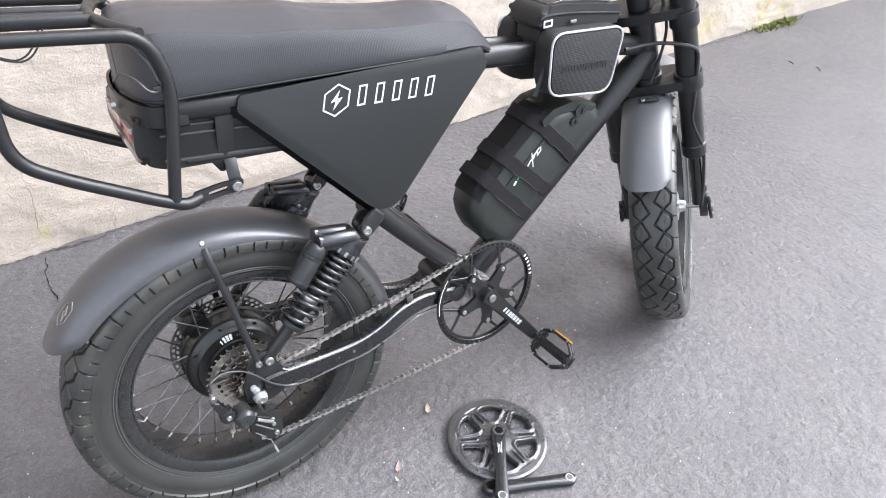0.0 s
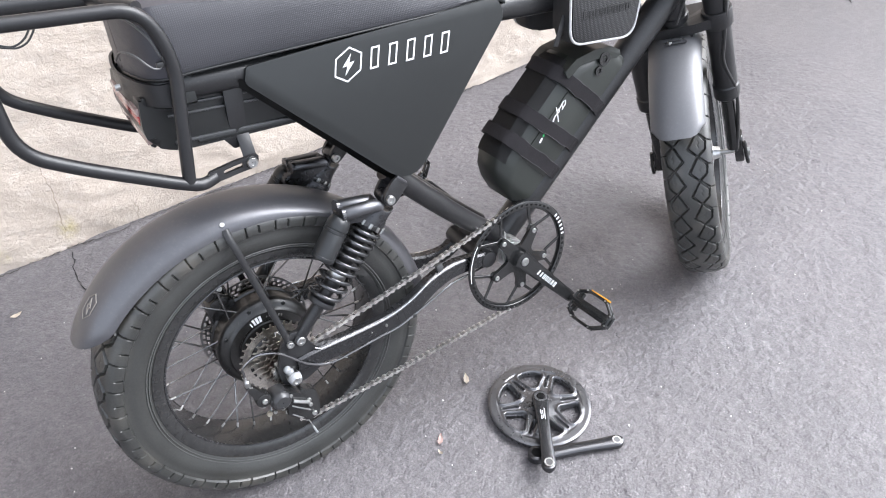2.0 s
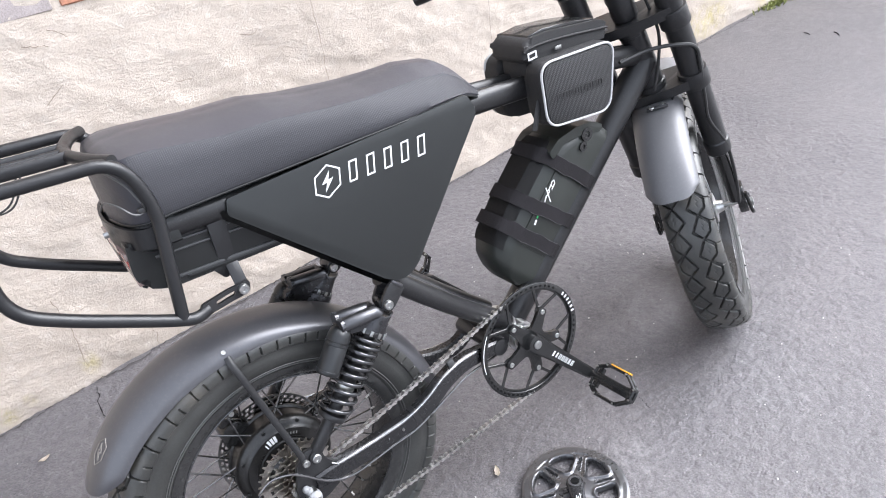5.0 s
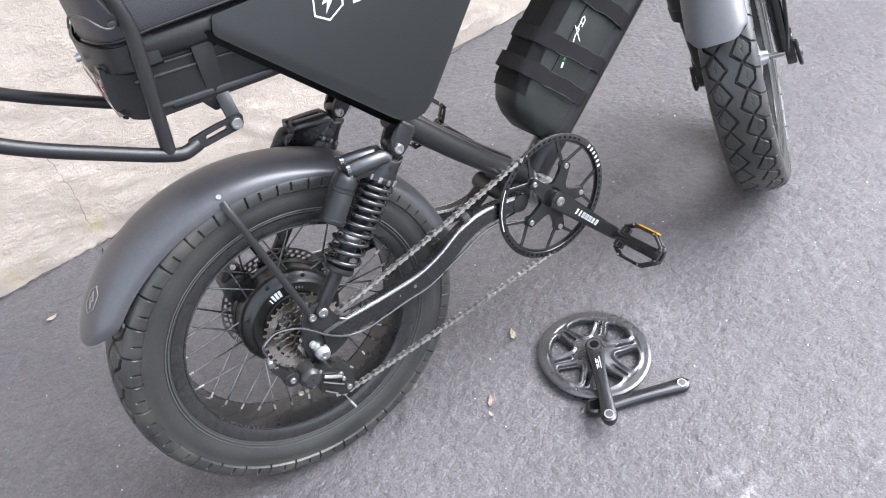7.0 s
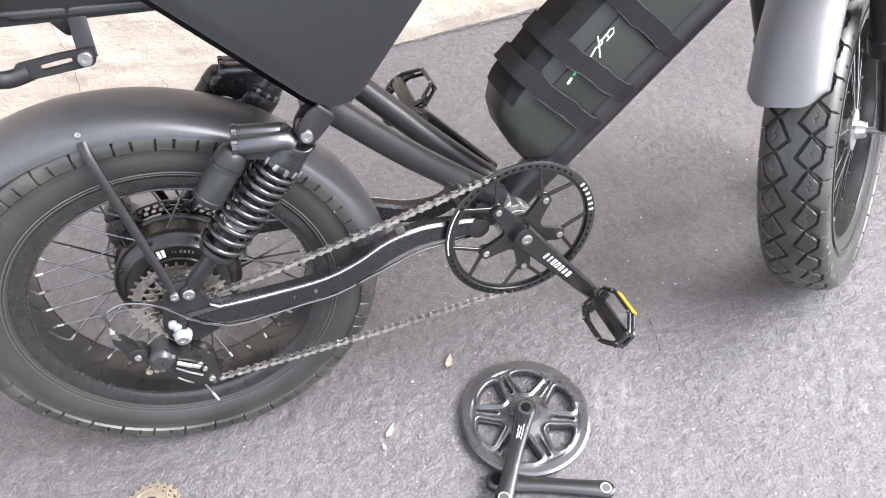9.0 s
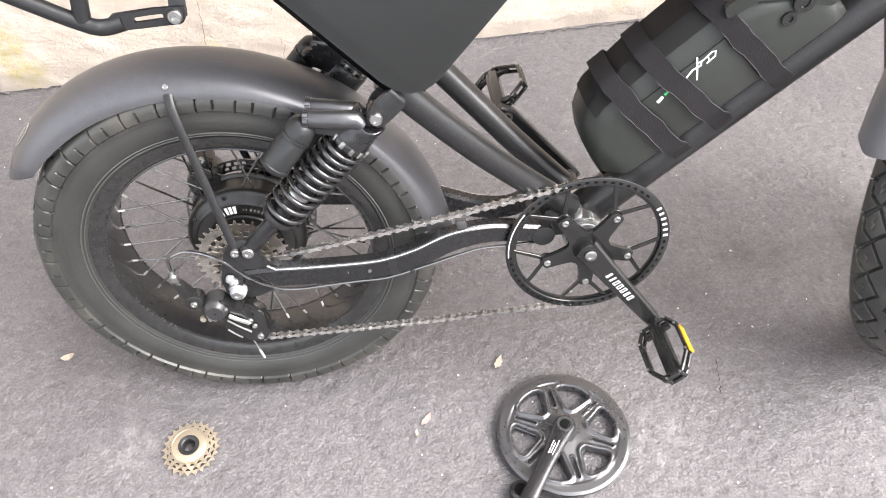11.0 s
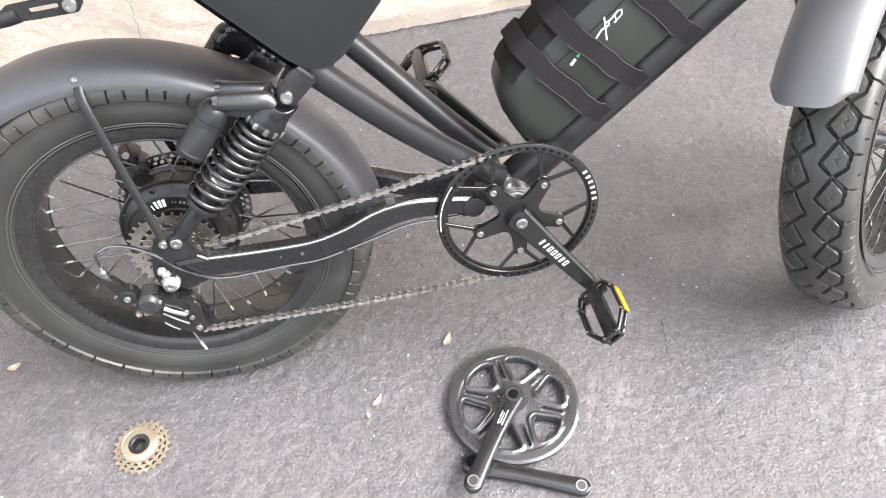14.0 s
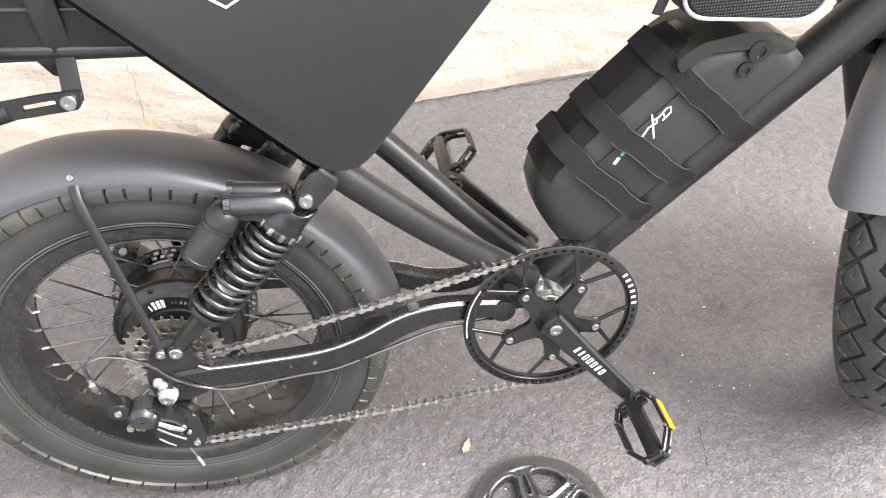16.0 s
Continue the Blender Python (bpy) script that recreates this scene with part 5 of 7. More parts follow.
# tiny pale dot at the side of the lens
bp("lamp_dot", box(B(), (-0.088, -0.0925, 0.7250), (0.005, 0.003, 0.003), 0.0008), ALU, parent=lamp)
secs = [[Vector((x * k + c, y * k, z)) for x, y in tail_plan(0.1165, -0.0935, reach=0.042)] for z, k, c in ((0.738, 0.95, 0), (0.742, 1, 0), (0.768, 1, 0), (0.776, 0.96, 0))]
bp("tail_housing", sweep(B(), secs), CASEM, "black moulded tail")
# formed band round the tail, taller at the rear
bm = B()
rows = []
for x, y in tail_plan(0.1205, -0.0985, 40, -0.045, 0.042):
    f = min(1.0, max(0.0, (-0.066 - x) / 0.030))
    f = f * f * (3 - 2 * f)
    lo_, hi_ = 0.7465 - 0.002 * f, 0.7715 + 0.004 * f
    rows.append([bm.verts.new((x, y, z)) for z in (lo_, lo_ + 0.001, (lo_ + hi_) / 2, hi_ - 0.001, hi_)])
for a, b in zip(rows, rows[1:]):
    for j in range(4):
        bm.faces.new((a[j], a[j + 1], b[j + 1], b[j]))
bmesh.ops.recalc_face_normals(bm, faces=bm.faces)
bmesh.ops.solidify(bm, geom=bm.faces[:], thickness=0.0035)
bp("tail_band", bm, RACK, "flat black steel band round the tail")
bp("bolt", bolt(B(), (-0.100, -0.035, 0.760), (-1, 0, 0), 0.0042, 0.006), STEEL)
# wire loops
for pts, mt in (([(-0.088, -0.085, 0.850), (-0.079, -0.113, 0.846), (-0.067, -0.128, 0.829), (-0.0595, -0.130, 0.806)], GREYWIRE),
                ([(-0.098, -0.06, 0.795), (-0.094, -0.095, 0.812), (-0.084, -0.120, 0.810), (-0.073, -0.130, 0.797), (-0.064, -0.131, 0.794), (-0.057, -0.130, 0.800)], GREYWIRE),
                ([(-0.156, -0.05, 0.874), (-0.166, -0.05, 0.852), (-0.1765, -0.05, 0.838), (-0.187, -0.05, 0.8325), (-0.1975, -0.05, 0.833), (-0.215, -0.05, 0.841), (-0.243, -0.05, 0.868)], HOSE),
                ([(-0.160, -0.046, 0.874), (-0.171, -0.046, 0.852), (-0.1805, -0.046, 0.840), (-0.191, -0.046, 0.8345), (-0.2005, -0.046, 0.835), (-0.219, -0.046, 0.845), (-0.243, -0.046, 0.870)], HOSE)):
    bp("lamp_wire", tube(B(), smooth_path(pts, 6), 0.0013, 6), mt, "thin wire")
bm = box(B(), (-0.062, -0.129, 0.797), (0.010, 0.006, 0.008), 0.002)
box(bm, (-0.057, -0.130, 0.803), (0.005, 0.006, 0.010), 0.0015)
bp("wire_clip", bm, HOSE)


# ---- rear rack ----
def rack_inset(q):
    """The front ends of the rack bend inwards."""
    f = min(1.0, max(0.0, (q.x + 0.055) / 0.05)) if q.z < 0.72 else 0.0
    return Vector((q.x, q.y * (1 - 0.11 * f), q.z - 0.003 * f))


def rack_side(s):
    y = s * 0.130
    pts = rounded([(-0.42, y, 0.892), (-0.066, y, 0.862), (-0.046, y, 0.80), (-0.069, y, 0.650)], 0.035, 7)
    bp("rack_tube", tube(B(), pts, 0.0082, 14), RACK, "black tubular luggage rack", inset=rack_inset)
    pts = rounded([(-0.2365, y, 0.876), (-0.2335, y, 0.742), (-0.180, y, 0.7065), (-0.085, y, 0.6545), (-0.055, y, 0.6405), (-0.033, y, 0.6450)], 0.05, 7)
    bp("rack_tube", tube(B(), pts, 0.0082, 14), RACK, inset=rack_inset)
    tab = round_outline([(-0.045, 0.638), (-0.012, 0.638), (0.023, 0.640), (0.0275, 0.657), (-0.010, 0.656), (-0.045, 0.654)], 0.006)
    slot = round_outline([(-0.024, 0.6440), (-0.010, 0.6445), (0.0035, 0.6455), (0.0042, 0.6510), (-0.010, 0.6503), (-0.0235, 0.6495)], 0.0022)
    bp("rack_tab", ring_plate(B(), tab, slot, y - 0.003, y + 0.003), RACK, "flattened rack end with slot", inset=rack_inset)
    bm = bolt(B(), (0.0158, y + s * 0.003, 0.6485), (0, s, 0), 0.0075, 0.006)
    bp("bolt", bm, STEEL, "silver rack bolt", inset=rack_inset)
    bm = prism(B(), round_outline([(0.004, 0.752), (0.029, 0.749), (0.0255, 0.690), (0.023, 0.668), (0.004, 0.664), (-0.008, 0.682), (0.004, 0.688)], 0.003), s * 0.1075, s * 0.111, 0.001)
    bp("rack_bracket", bm, RACK, "flat black rack bracket", inset=rack_inset)
    bm = box(B(), (0.0175, s * 0.119, 0.664), (0.017, 0.0035, 0.040), 0.001, m=Matrix.Rotation(radians(s * 24), 4, "X"))
    bp("rack_bracket", bm, RACK, "bent lower bracket", inset=rack_inset)


both(rack_side)
for y in (-0.045, 0.0, 0.045):
    bp("deck_bar", tube(B(), [(-0.42, y, 0.893), (-0.100, y, 0.867)], 0.0080, 14), RACK, inset=rack_inset)
pts = smooth_path([(-0.070, -0.13, 0.862), (-0.088, -0.10, 0.865), (-0.102, -0.05, 0.867), (-0.104, 0.0, 0.868), (-0.102, 0.05, 0.867), (-0.088, 0.10, 0.865), (-0.07, 0.13, 0.862)], 5)
bp("deck_bar", tube(B(), pts, 0.0082, 14), RACK, inset=rack_inset)
bp("deck_bar", tube(B(), [(-0.405, -0.13, 0.891), (-0.405, 0.13, 0.891)], 0.0082, 14), RACK, inset=rack_inset)


# ---- drivetrain ----
A0 = radians(-88.5)
MBB = Matrix.Translation(BBC)
ringo = part("chainring", narrow(xf(gear(B(), 55, 0.1045, 0.1090, 0.0985, -0.0765, -0.0740), MBB)), GLOSSBLACK, bike, "thin black five-bolt chainring", smooth=False)
bm = lathe(B(), [(0.1020, -0.0772), (0.1020, -0.0798), (0.1028, -0.0805), (0.1125, -0.0805), (0.1135, -0.0798), (0.1135, -0.0772)], 96, closed=True)
part("outer_band", narrow(xf(bm, MBB)), GLOSSBLACK, ringo)


def strip2(bm, a, b, w, y0, y1, w2=None):
    """A flat bar in the (x, z) plane from a to b."""
    a, b = Vector(a), Vector(b)
    d = (b - a).normalized()
    n = Vector((-d.y, d.x)) * w / 2
    n2 = n if w2 is None else n * (w2 / w)
    pts = [a + n, a - n, b - n2, b + n2]
    t = B()
    prism(t, [tuple(p) for p in pts], y0, y1, 0.0006, 1)
    me = bpy.data.meshes.new("tmp")
    t.to_mesh(me)
    t.free()
    bm.from_mesh(me)
    bpy.data.meshes.remove(me)


for i in range(5):
    a = A0 + i * 2 * math.pi / 5
    p = (0.059 * math.cos(a), 0.059 * math.sin(a))
    bm = B()
    for da in (-19, 19):
        q = (0.1045 * math.cos(a + radians(da)), 0.1045 * math.sin(a + radians(da)))
        strip2(bm, p, q, 0.006, -0.0775, -0.0742, 0.005)
    prism(bm, circle(0.0095, 16, *p), -0.0778, -0.0738, 0.0008, 1)
    part("ring_spoke", narrow(xf(bm, MBB)), GLOSSBLACK, ringo)
    part("bolt", narrow(xf(bolt(B(), (p[0], -0.0855, p[1]), (0, -1, 0), 0.0047, 0.0025), MBB)), STEEL, ringo, "silver chainring bolt")
# pale print on the ring's face
for a_mid, cnt in ((22, 6), (168, 1)):
    for k in range(cnt):
        a = radians(a_mid + (k - cnt / 2) * 5.2)
        wid = radians(2.0 if cnt > 1 else 40)
        outer = [(0.1105 * math.cos(a + wid * (j / 6 - 0.5)), 0.1105 * math.sin(a + wid * (j / 6 - 0.5))) for j in range(7)]
        rin = 0.1040 if cnt > 1 else 0.1090
        inner = [(rin * math.cos(a + wid * (j / 6 - 0.5)), rin * math.sin(a + wid * (j / 6 - 0.5))) for j in range(7)]
        bm = B()
        rows = [[bm.verts.new((x, -0.0810, z)) for x, z in pq] for pq in zip(outer, inner)]
        for p, q in zip(rows, rows[1:]):
            bm.faces.new((p[0], p[1], q[1], q[0]))
        part("ring_print", narrow(xf(bm, MBB)), WHITE, ringo, smooth=False)
# slots in the band: dark blocks, the slots' shade put in as colour
bm = B()
for i in range(60):
    a = radians(i * 6)
    if 0 < (i * 6) % 360 < 45 or 150 < i * 6 < 185:
        continue
    box(bm, (0.1072 * math.cos(a), -0.0805, 0.1072 * math.sin(a)), (0.0032, 0.0006, 0.0050), m=Matrix.Rotation(-a, 4, "Y"))
part("band_slots", narrow(xf(bm, MBB)), NEARBLACK, ringo, smooth=False)["kind"] = "stuff"

# spider and right crank arm
bm = B()
hubp = []
for i in range(5):
    a = A0 + i * 2 * math.pi / 5
    for da, r in ((-36, 0.026), (-21, 0.034), (-11.5, 0.050), (-8.5, 0.0665), (8.5, 0.0665), (11.5, 0.050), (21, 0.034)):
        hubp.append((r * math.cos(a + radians(da)), r * math.sin(a + radians(da))))
prism(bm, round_outline(hubp, 0.006, 3), -0.0855, -0.0785, 0.0012)
cyl(bm, (0, -0.098, 0), (0, -0.068, 0), 0.0175, 28, bevel=0.003)
crank = part("crank_arm", narrow(xf(bm, MBB)), GLOSSBLACK, bike, "gloss black crank arm with pale print")
CA = radians(-50)
ca, sa = math.cos(CA), math.sin(CA)
secs = []
for f in np.linspace(0, 1, 16):
    d = -0.012 + f * 0.181
    w = 0.007 * (1 - f) ** 1.5 + 0.0110
    if f > 0.9:
        w *= math.sqrt(max(0.05, 1 - ((f - 0.9) / 0.1) ** 2 * 0.85))
    y = -0.090 - 0.022 * f
    h = 0.0075
    oc = [(-w, -h + 0.003), (-w + 0.003, -h), (w - 0.003, -h), (w, -h + 0.003), (w, h - 0.003), (w - 0.003, h), (-w + 0.003, h), (-w, h - 0.003)]
    secs.append([BBC + Vector((ca * d - sa * u, y + v, sa * d + ca * u)) for u, v in oc])
part("arm", narrow(sweep(B(), secs)), GLOSSBLACK, crank)
part("crank_bolt", narrow(xf(bolt(B(), (0, -0.099, 0), (0, -1, 0), 0.0085, 0.003), MBB)), STEEL, crank, "silver crank bolt")
for k, wid in enumerate((0.0045, 0.004, 0.0065, 0.0065, 0.0065, 0.005, 0.0065)):
    d0 = 0.044 + k * 0.0086
    y = -0.0985 - 0.022 * (d0 + 0.012) / 0.181
    m = MBB @ Matrix.Translation((ca * d0, y, sa * d0)) @ Matrix.Rotation(-CA, 4, "Y")
    bm = ring_plate(B(), [(-wid / 2, -0.005), (wid / 2 - 0.001, -0.005), (wid / 2, 0.005), (-wid / 2 + 0.001, 0.005)],
                    [(-wid / 2 + 0.0011, -0.0039), (wid / 2 - 0.0021, -0.0039), (wid / 2 - 0.0011, 0.0039), (-wid / 2 + 0.0021, 0.0039)], 0, 0.0008)
    part("arm_print", narrow(xf(bm, m)), WHITE, crank, smooth=False)
# left crank arm
secs = []
for f in np.linspace(0, 1, 12):
    d = -0.012 + f * 0.181
    w = 0.004 * (1 - f) + 0.0135
    if f > 0.9:
        w *= math.sqrt(max(0.05, 1 - ((f - 0.9) / 0.1) ** 2 * 0.85))
    y = 0.108 - 0.003 * f
    h = 0.0075
    oc = [(-w, -h + 0.003), (-w + 0.003, -h), (w - 0.003, -h), (w, -h + 0.003), (w, h - 0.003), (w - 0.003, h), (-w + 0.003, h), (-w, h - 0.003)]
    secs.append([BBC + Vector((0.005 - ca * d + sa * u, y + v, -sa * d - ca * u)) for u, v in oc])
left = part("crank_arm", narrow(sweep(B(), secs)), BLACK, bike, "black crank arm")
part("boss", narrow(cyl(B(), BBC + Vector((0.003, 0.050, 0)), BBC + Vector((0.003, 0.112, 0)), 0.0165, 24, bevel=0.002)), BLACK, left)
eye = BBC + Vector((0.005 - 0.152 * ca, 0.0975, -0.152 * sa))
part("eye_rim", narrow(xf(lathe(B(), [(0.0045, 0), (0.0080, 0), (0.0080, -0.0015), (0.0045, -0.0015)], 20, closed=True), Matrix.Translation(eye))), STEEL, left)


def pedal(center, s, tilt, W=0.074, L=0.090):
    """A cage pedal; s is the side it stands out to."""
    m = Matrix.Translation(center) @ Matrix.Rotation(radians(-tilt), 4, "Y")
    H = 0.013
    bm = B()
    cyl(bm, (0, -s * 0.058, 0), (0, s * 0.046, 0), 0.0085, 16, bevel=0.002)
    box(bm, (0, 0, 0), (0.020, L * 0.86, 0.015), 0.003)
    axis = part("pedal", narrow(xf(bm, m)), GLOSSBLACK, bike, "black alloy cage pedal")
    pts = [(x, y * s) for x, y in ((-0.021, -L / 2), (0.021, -L / 2), (W / 2, -L * 0.30), (W / 2, L * 0.20), (0.011, L / 2), (-0.011, L / 2), (-W / 2, L * 0.20), (-W / 2, -L * 0.30))]
    for z in (-1, 1):
        loop = rounded([(x * 0.94, y * 0.95, z * 0.0052) for x, y in pts] + [(pts[0][0] * 0.94, pts[0][1] * 0.95, z * 0.0052)], 0.006, 3)
        part("cage_rail", narrow(xf(tube(B(), loop[:-1], 0.0029, 8, closed=True), m)), GLOSSBLACK, axis)
    for x, y in pts:
        part("cage_post", narrow(xf(cyl(B(), (x * 0.92, y * 0.93, -0.0065), (x * 0.92, y * 0.93, 0.0065), 0.0036, 10), m)), GLOSSBLACK, axis)
    for y in (-L * 0.40, L * 0.36):
        part("rung", narrow(xf(box(B(), (0, y, 0), (W * 0.62, 0.007, 0.008), 0.0015), m)), GLOSSBLACK, axis)
    bm = B()
    for x, y in [(x * 0.93, y * 0.94) for x, y in pts]:
        for z in (-1, 1):
            cyl(bm, (x, y, z * H / 2), (x, y, z * (H / 2 + 0.0035)), 0.0018, 8)
    part("pins", narrow(xf(bm, m)), STEEL, axis, smooth=False)["kind"] = "stuff"
    for sx in (1,) if s < 0 else ():
        bm = box(B(), (sx * (W / 2 + 0.0015), 0, 0), (0.003, 0.046, 0.011), 0.001)
        part("reflector", narrow(xf(bm, m)), ORANGE, axis, "amber pedal reflector")


pedal(BBC + Vector((0.155 * ca, -0.175, 0.155 * sa)), -1, 43, 0.064, 0.100)
pedal(BBC + Vector((-0.155 * ca, 0.170, -0.155 * sa)), 1, 32, 0.094, 0.098)


# ---- chain: alternating inner and outer links ----
LINK = 0.01182


def link_mesh(outer):
    bm = B()
    p, h = LINK, 0.0039
    o = []
    for cx, a0 in ((p / 2, -75), (-p / 2, 105)):
        for j in range(5):
            a = radians(a0 + j * 37.5)
            o.append((cx + h * math.cos(a), h * math.sin(a)))
    o.insert(5, (0, h * 0.42))
    o.append((0, -h * 0.42))
    for s in (-1, 1):
        y = s * (0.0037 if outer else 0.0024)
        prism(bm, o, y - 0.0005, y + 0.0005)
    for cx in (-p / 2, p / 2):
        cyl(bm, (cx, -0.0045 if outer else -0.002, 0), (cx, 0.0045 if outer else 0.002, 0), 0.0017 if outer else 0.0036, 8)
    me = bpy.data.meshes.new("link")
    bm.to_mesh(me)
    bm.free()
    me.materials.append(CHAINM if outer else CHAIND)
    return me


LINKS = [link_mesh(True), link_mesh(False)]
RC = 0.1075
CHAINY = -0.0757
cas_c, cas_r = HUB + Vector((0, -0.0875, 0)), 0.0225
pul = Vector((0.012, -0.084, 0.172))
# tangent from the cassette's top to the ring's top, round the ring, then back to the pulley
dv = Vector((BBC.x - cas_c.x, BBC.z - cas_c.z))
base = math.atan2(dv.y, dv.x)
off = math.asin((RC - cas_r) / dv.length)
a_top = base + math.pi / 2 + off
dv2 = Vector((BBC.x - pul.x, BBC.z - pul.z))
a_bot = math.atan2(dv2.y, dv2.x) - math.pi / 2 - math.asin((RC - 0.018) / dv2.length)
path = [cas_c + Vector((cas_r * math.cos(a), 0, cas_r * math.sin(a))) for a in np.linspace(a_top + 1.6, a_top, 10)]
n = 60
for i in range(n + 1):
    a = a_top + (a_bot - a_top) * i / n
    path.append(Vector((BBC.x + RC * math.cos(a), CHAINY, BBC.z + RC * math.sin(a))))
path.append(pul + Vector((0.018 * math.cos(a_bot), 0, 0.018 * math.sin(a_bot))))
path.append(pul + Vector((-0.016, 0, -0.008)))
path = [narrow_point(q) for q in path]
cum = [0.0]
for a, b in zip(path, path[1:]):
    cum.append(cum[-1] + (b - a).length)
cum = np.array(cum)
pa = np.array([tuple(q) for q in path])
sag_lo, sag_hi = cum[-3], cum[-2]
top_lo, top_hi = cum[9], cum[10]


def on_chain(d):
    q = Vector([float(np.interp(d, cum, pa[:, k])) for k in range(3)])
    if sag_lo < d < sag_hi:
        f = (d - sag_lo) / (sag_hi - sag_lo)
        q.z -= 0.004 * math.sin(math.pi * f)
    elif top_lo < d < top_hi:
        q.z -= 0.005 * math.sin(math.pi * (d - top_lo) / (top_hi - top_lo))
    return q


count = int(cum[-1] / LINK)
chain0 = None
for i in range(count):
    a, b = on_chain(i * LINK), on_chain((i + 1) * LINK)
    t = (b - a).normalized()
    yv = (Vector((0, 1, 0)) - t * t.y).normalized()
    m = Matrix((t, yv, t.cross(yv))).transposed().to_4x4()
    m.translation = (a + b) / 2
    if chain0 is None:
        chain0 = part("chain", LINKS[0], None, bike, "steel roller chain", m=m)
        inv = m.inverted()
    else:
        part("link", LINKS[i % 2], None, chain0, m=inv @ m)

# rear derailleur
BRASS = mat("pale_brass", (0.46, 0.43, 0.36), 0.3, metal=0.9)
bm = prism(B(), round_outline([(-0.050, 0.258), (-0.026, 0.268), (0.002, 0.248), (0.014, 0.228), (0.004, 0.214), (-0.030, 0.236), (-0.048, 0.242)], 0.006), -0.126, -0.104, 0.003)
prism(bm, round_outline([(0.002, 0.248), (0.028, 0.236), (0.029, 0.190), (0.018, 0.178), (-0.006, 0.186), (0.001, 0.214)], 0.007), -0.118, -0.098, 0.003)
prism(bm, round_outline([(-0.024, 0.232), (0.010, 0.208), (0.002, 0.194), (-0.026, 0.212)], 0.003), -0.124, -0.112, 0.002)
der = bp("derailleur", bm, GLOSSBLACK, "black and silver rear derailleur")
bm = lathe(B(), [(0.001, -0.030), (0.011, -0.030), (0.0155, -0.026), (0.017, -0.018), (0.017, 0)], 28, (-0.031, -0.102, 0.251))
bp("spring_drum", bm, DRUM, "smoked grey spring drum", parent=der)
for (ax, az), (bx, bz), r, nm in (((-0.0147, 0.2435), (0.0092, 0.2265), 0.0030, "outer_link"), ((-0.0182, 0.2351), (0.0087, 0.2097), 0.0013, "link_edge"), ((-0.0208, 0.2181), (-0.0053, 0.2006), 0.0011, "link_edge")):
    bp(nm, tube(B(), [(ax, -0.129, az), ((ax + bx) / 2, -0.130, (az + bz) / 2 + 0.0008), (bx, -0.128, bz)], r, 8), STEEL, "bright silver link", parent=der)
out = round_outline([(-0.022, 0.232), (-0.006, 0.232), (0.026, 0.180), (0.016, 0.164), (0.000, 0.172)], 0.007)
for y in (-0.093, -0.072):
    bp("cage_plate", prism(B(), out, y, y + 0.003, 0.001), GLOSSBLACK, parent=der)
for c in ((0.012, 0.176), (-0.006, 0.222)):
    bm = xf(gear(B(), 11, 0.0165, 0.0195, 0.004, -0.084, -0.079), Matrix.Translation((c[0], 0, c[1])))
    bp("jockey_wheel", bm, CASEM, parent=der, smooth=False)
# cable stop arm behind the cassette
bm = prism(B(), round_outline([(-0.078, 0.298), (-0.068, 0.300), (-0.050, 0.272), (-0.050, 0.258), (-0.062, 0.256), (-0.068, 0.272)], 0.004), -0.122, -0.110, 0.003)
cyl(bm, (-0.056, -0.124, 0.264), (-0.056, -0.104, 0.264), 0.0125, 20, bevel=0.003)
bp("cable_stop", bm, GLOSSBLACK, parent=der)
bp("barrel_adjuster", tube(B(), [(-0.0738, -0.117, 0.318), (-0.0735, -0.117, 0.311), (-0.0732, -0.117, 0.309), (-0.0715, -0.116, 0.296)], 0.0042, 12, radii=[0.0030, 0.0030, 0.0048, 0.0044]), STEEL, "silver barrel adjuster", parent=der)
for x, z, y, r in ((-0.056, 0.264, -0.124, 0.0045), (0.0102, 0.2292, -0.126, 0.0042), (0.0128, 0.2136, -0.120, 0.0036), (0.0165, 0.1908, -0.118, 0.0046), (-0.0332, 0.2403, -0.129, 0.0035),
                   (-0.0437, 0.2299, -0.118, 0.0032), (-0.0161, 0.2559, -0.128, 0.0028)):
    bp("bolt", bolt(B(), (x, y, z), (0, -1, 0), r, 0.003), STEEL, parent=der)
bp("cable_clamp", bolt(B(), (-0.053, -0.116, 0.230), (0, -1, 0.2), 0.0046, 0.004), BRASS, "pale brass clamp screw", parent=der)
bm = tube(B(), [(0.000, -0.115, 0.195), (0.006, -0.116, 0.176), (0.0135, -0.117, 0.147)], 0.0011, 6)
bp("cable_end", bm, STEEL, "bare cable end", parent=der)
bp("cable_end", tube(B(), [(0.0095, -0.1165, 0.162), (0.0137, -0.117, 0.146)], 0.0019, 8), WHITECAP, parent=der)
# gear cable: loop behind the cassette and along the swing arm
pts = smooth_path([(-0.0738, -0.117, 0.316), (-0.0734, -0.118, 0.3237), (-0.0723, -0.118, 0.3368), (-0.0573, -0.118, 0.3462), (-0.0426, -0.118, 0.3472), (-0.0204, -0.117, 0.3374),
                   (-0.0029, -0.116, 0.3213), (0.0141, -0.115, 0.3011), (0.0292, -0.113, 0.2855), (0.0523, -0.110, 0.2697), (0.078, -0.108, 0.2640), (0.1047, -0.106, 0.2640),
                   (0.1563, -0.103, 0.2660), (0.20, -0.101, 0.2675), (0.26, -0.094, 0.280), (0.32, -0.084, 0.291), (0.37, -0.074, 0.286), (0.42, -0.05, 0.27)], 7)
bp("gear_cable", tube(B(), pts, 0.0021, 8), CABLE, "gear cable housing")
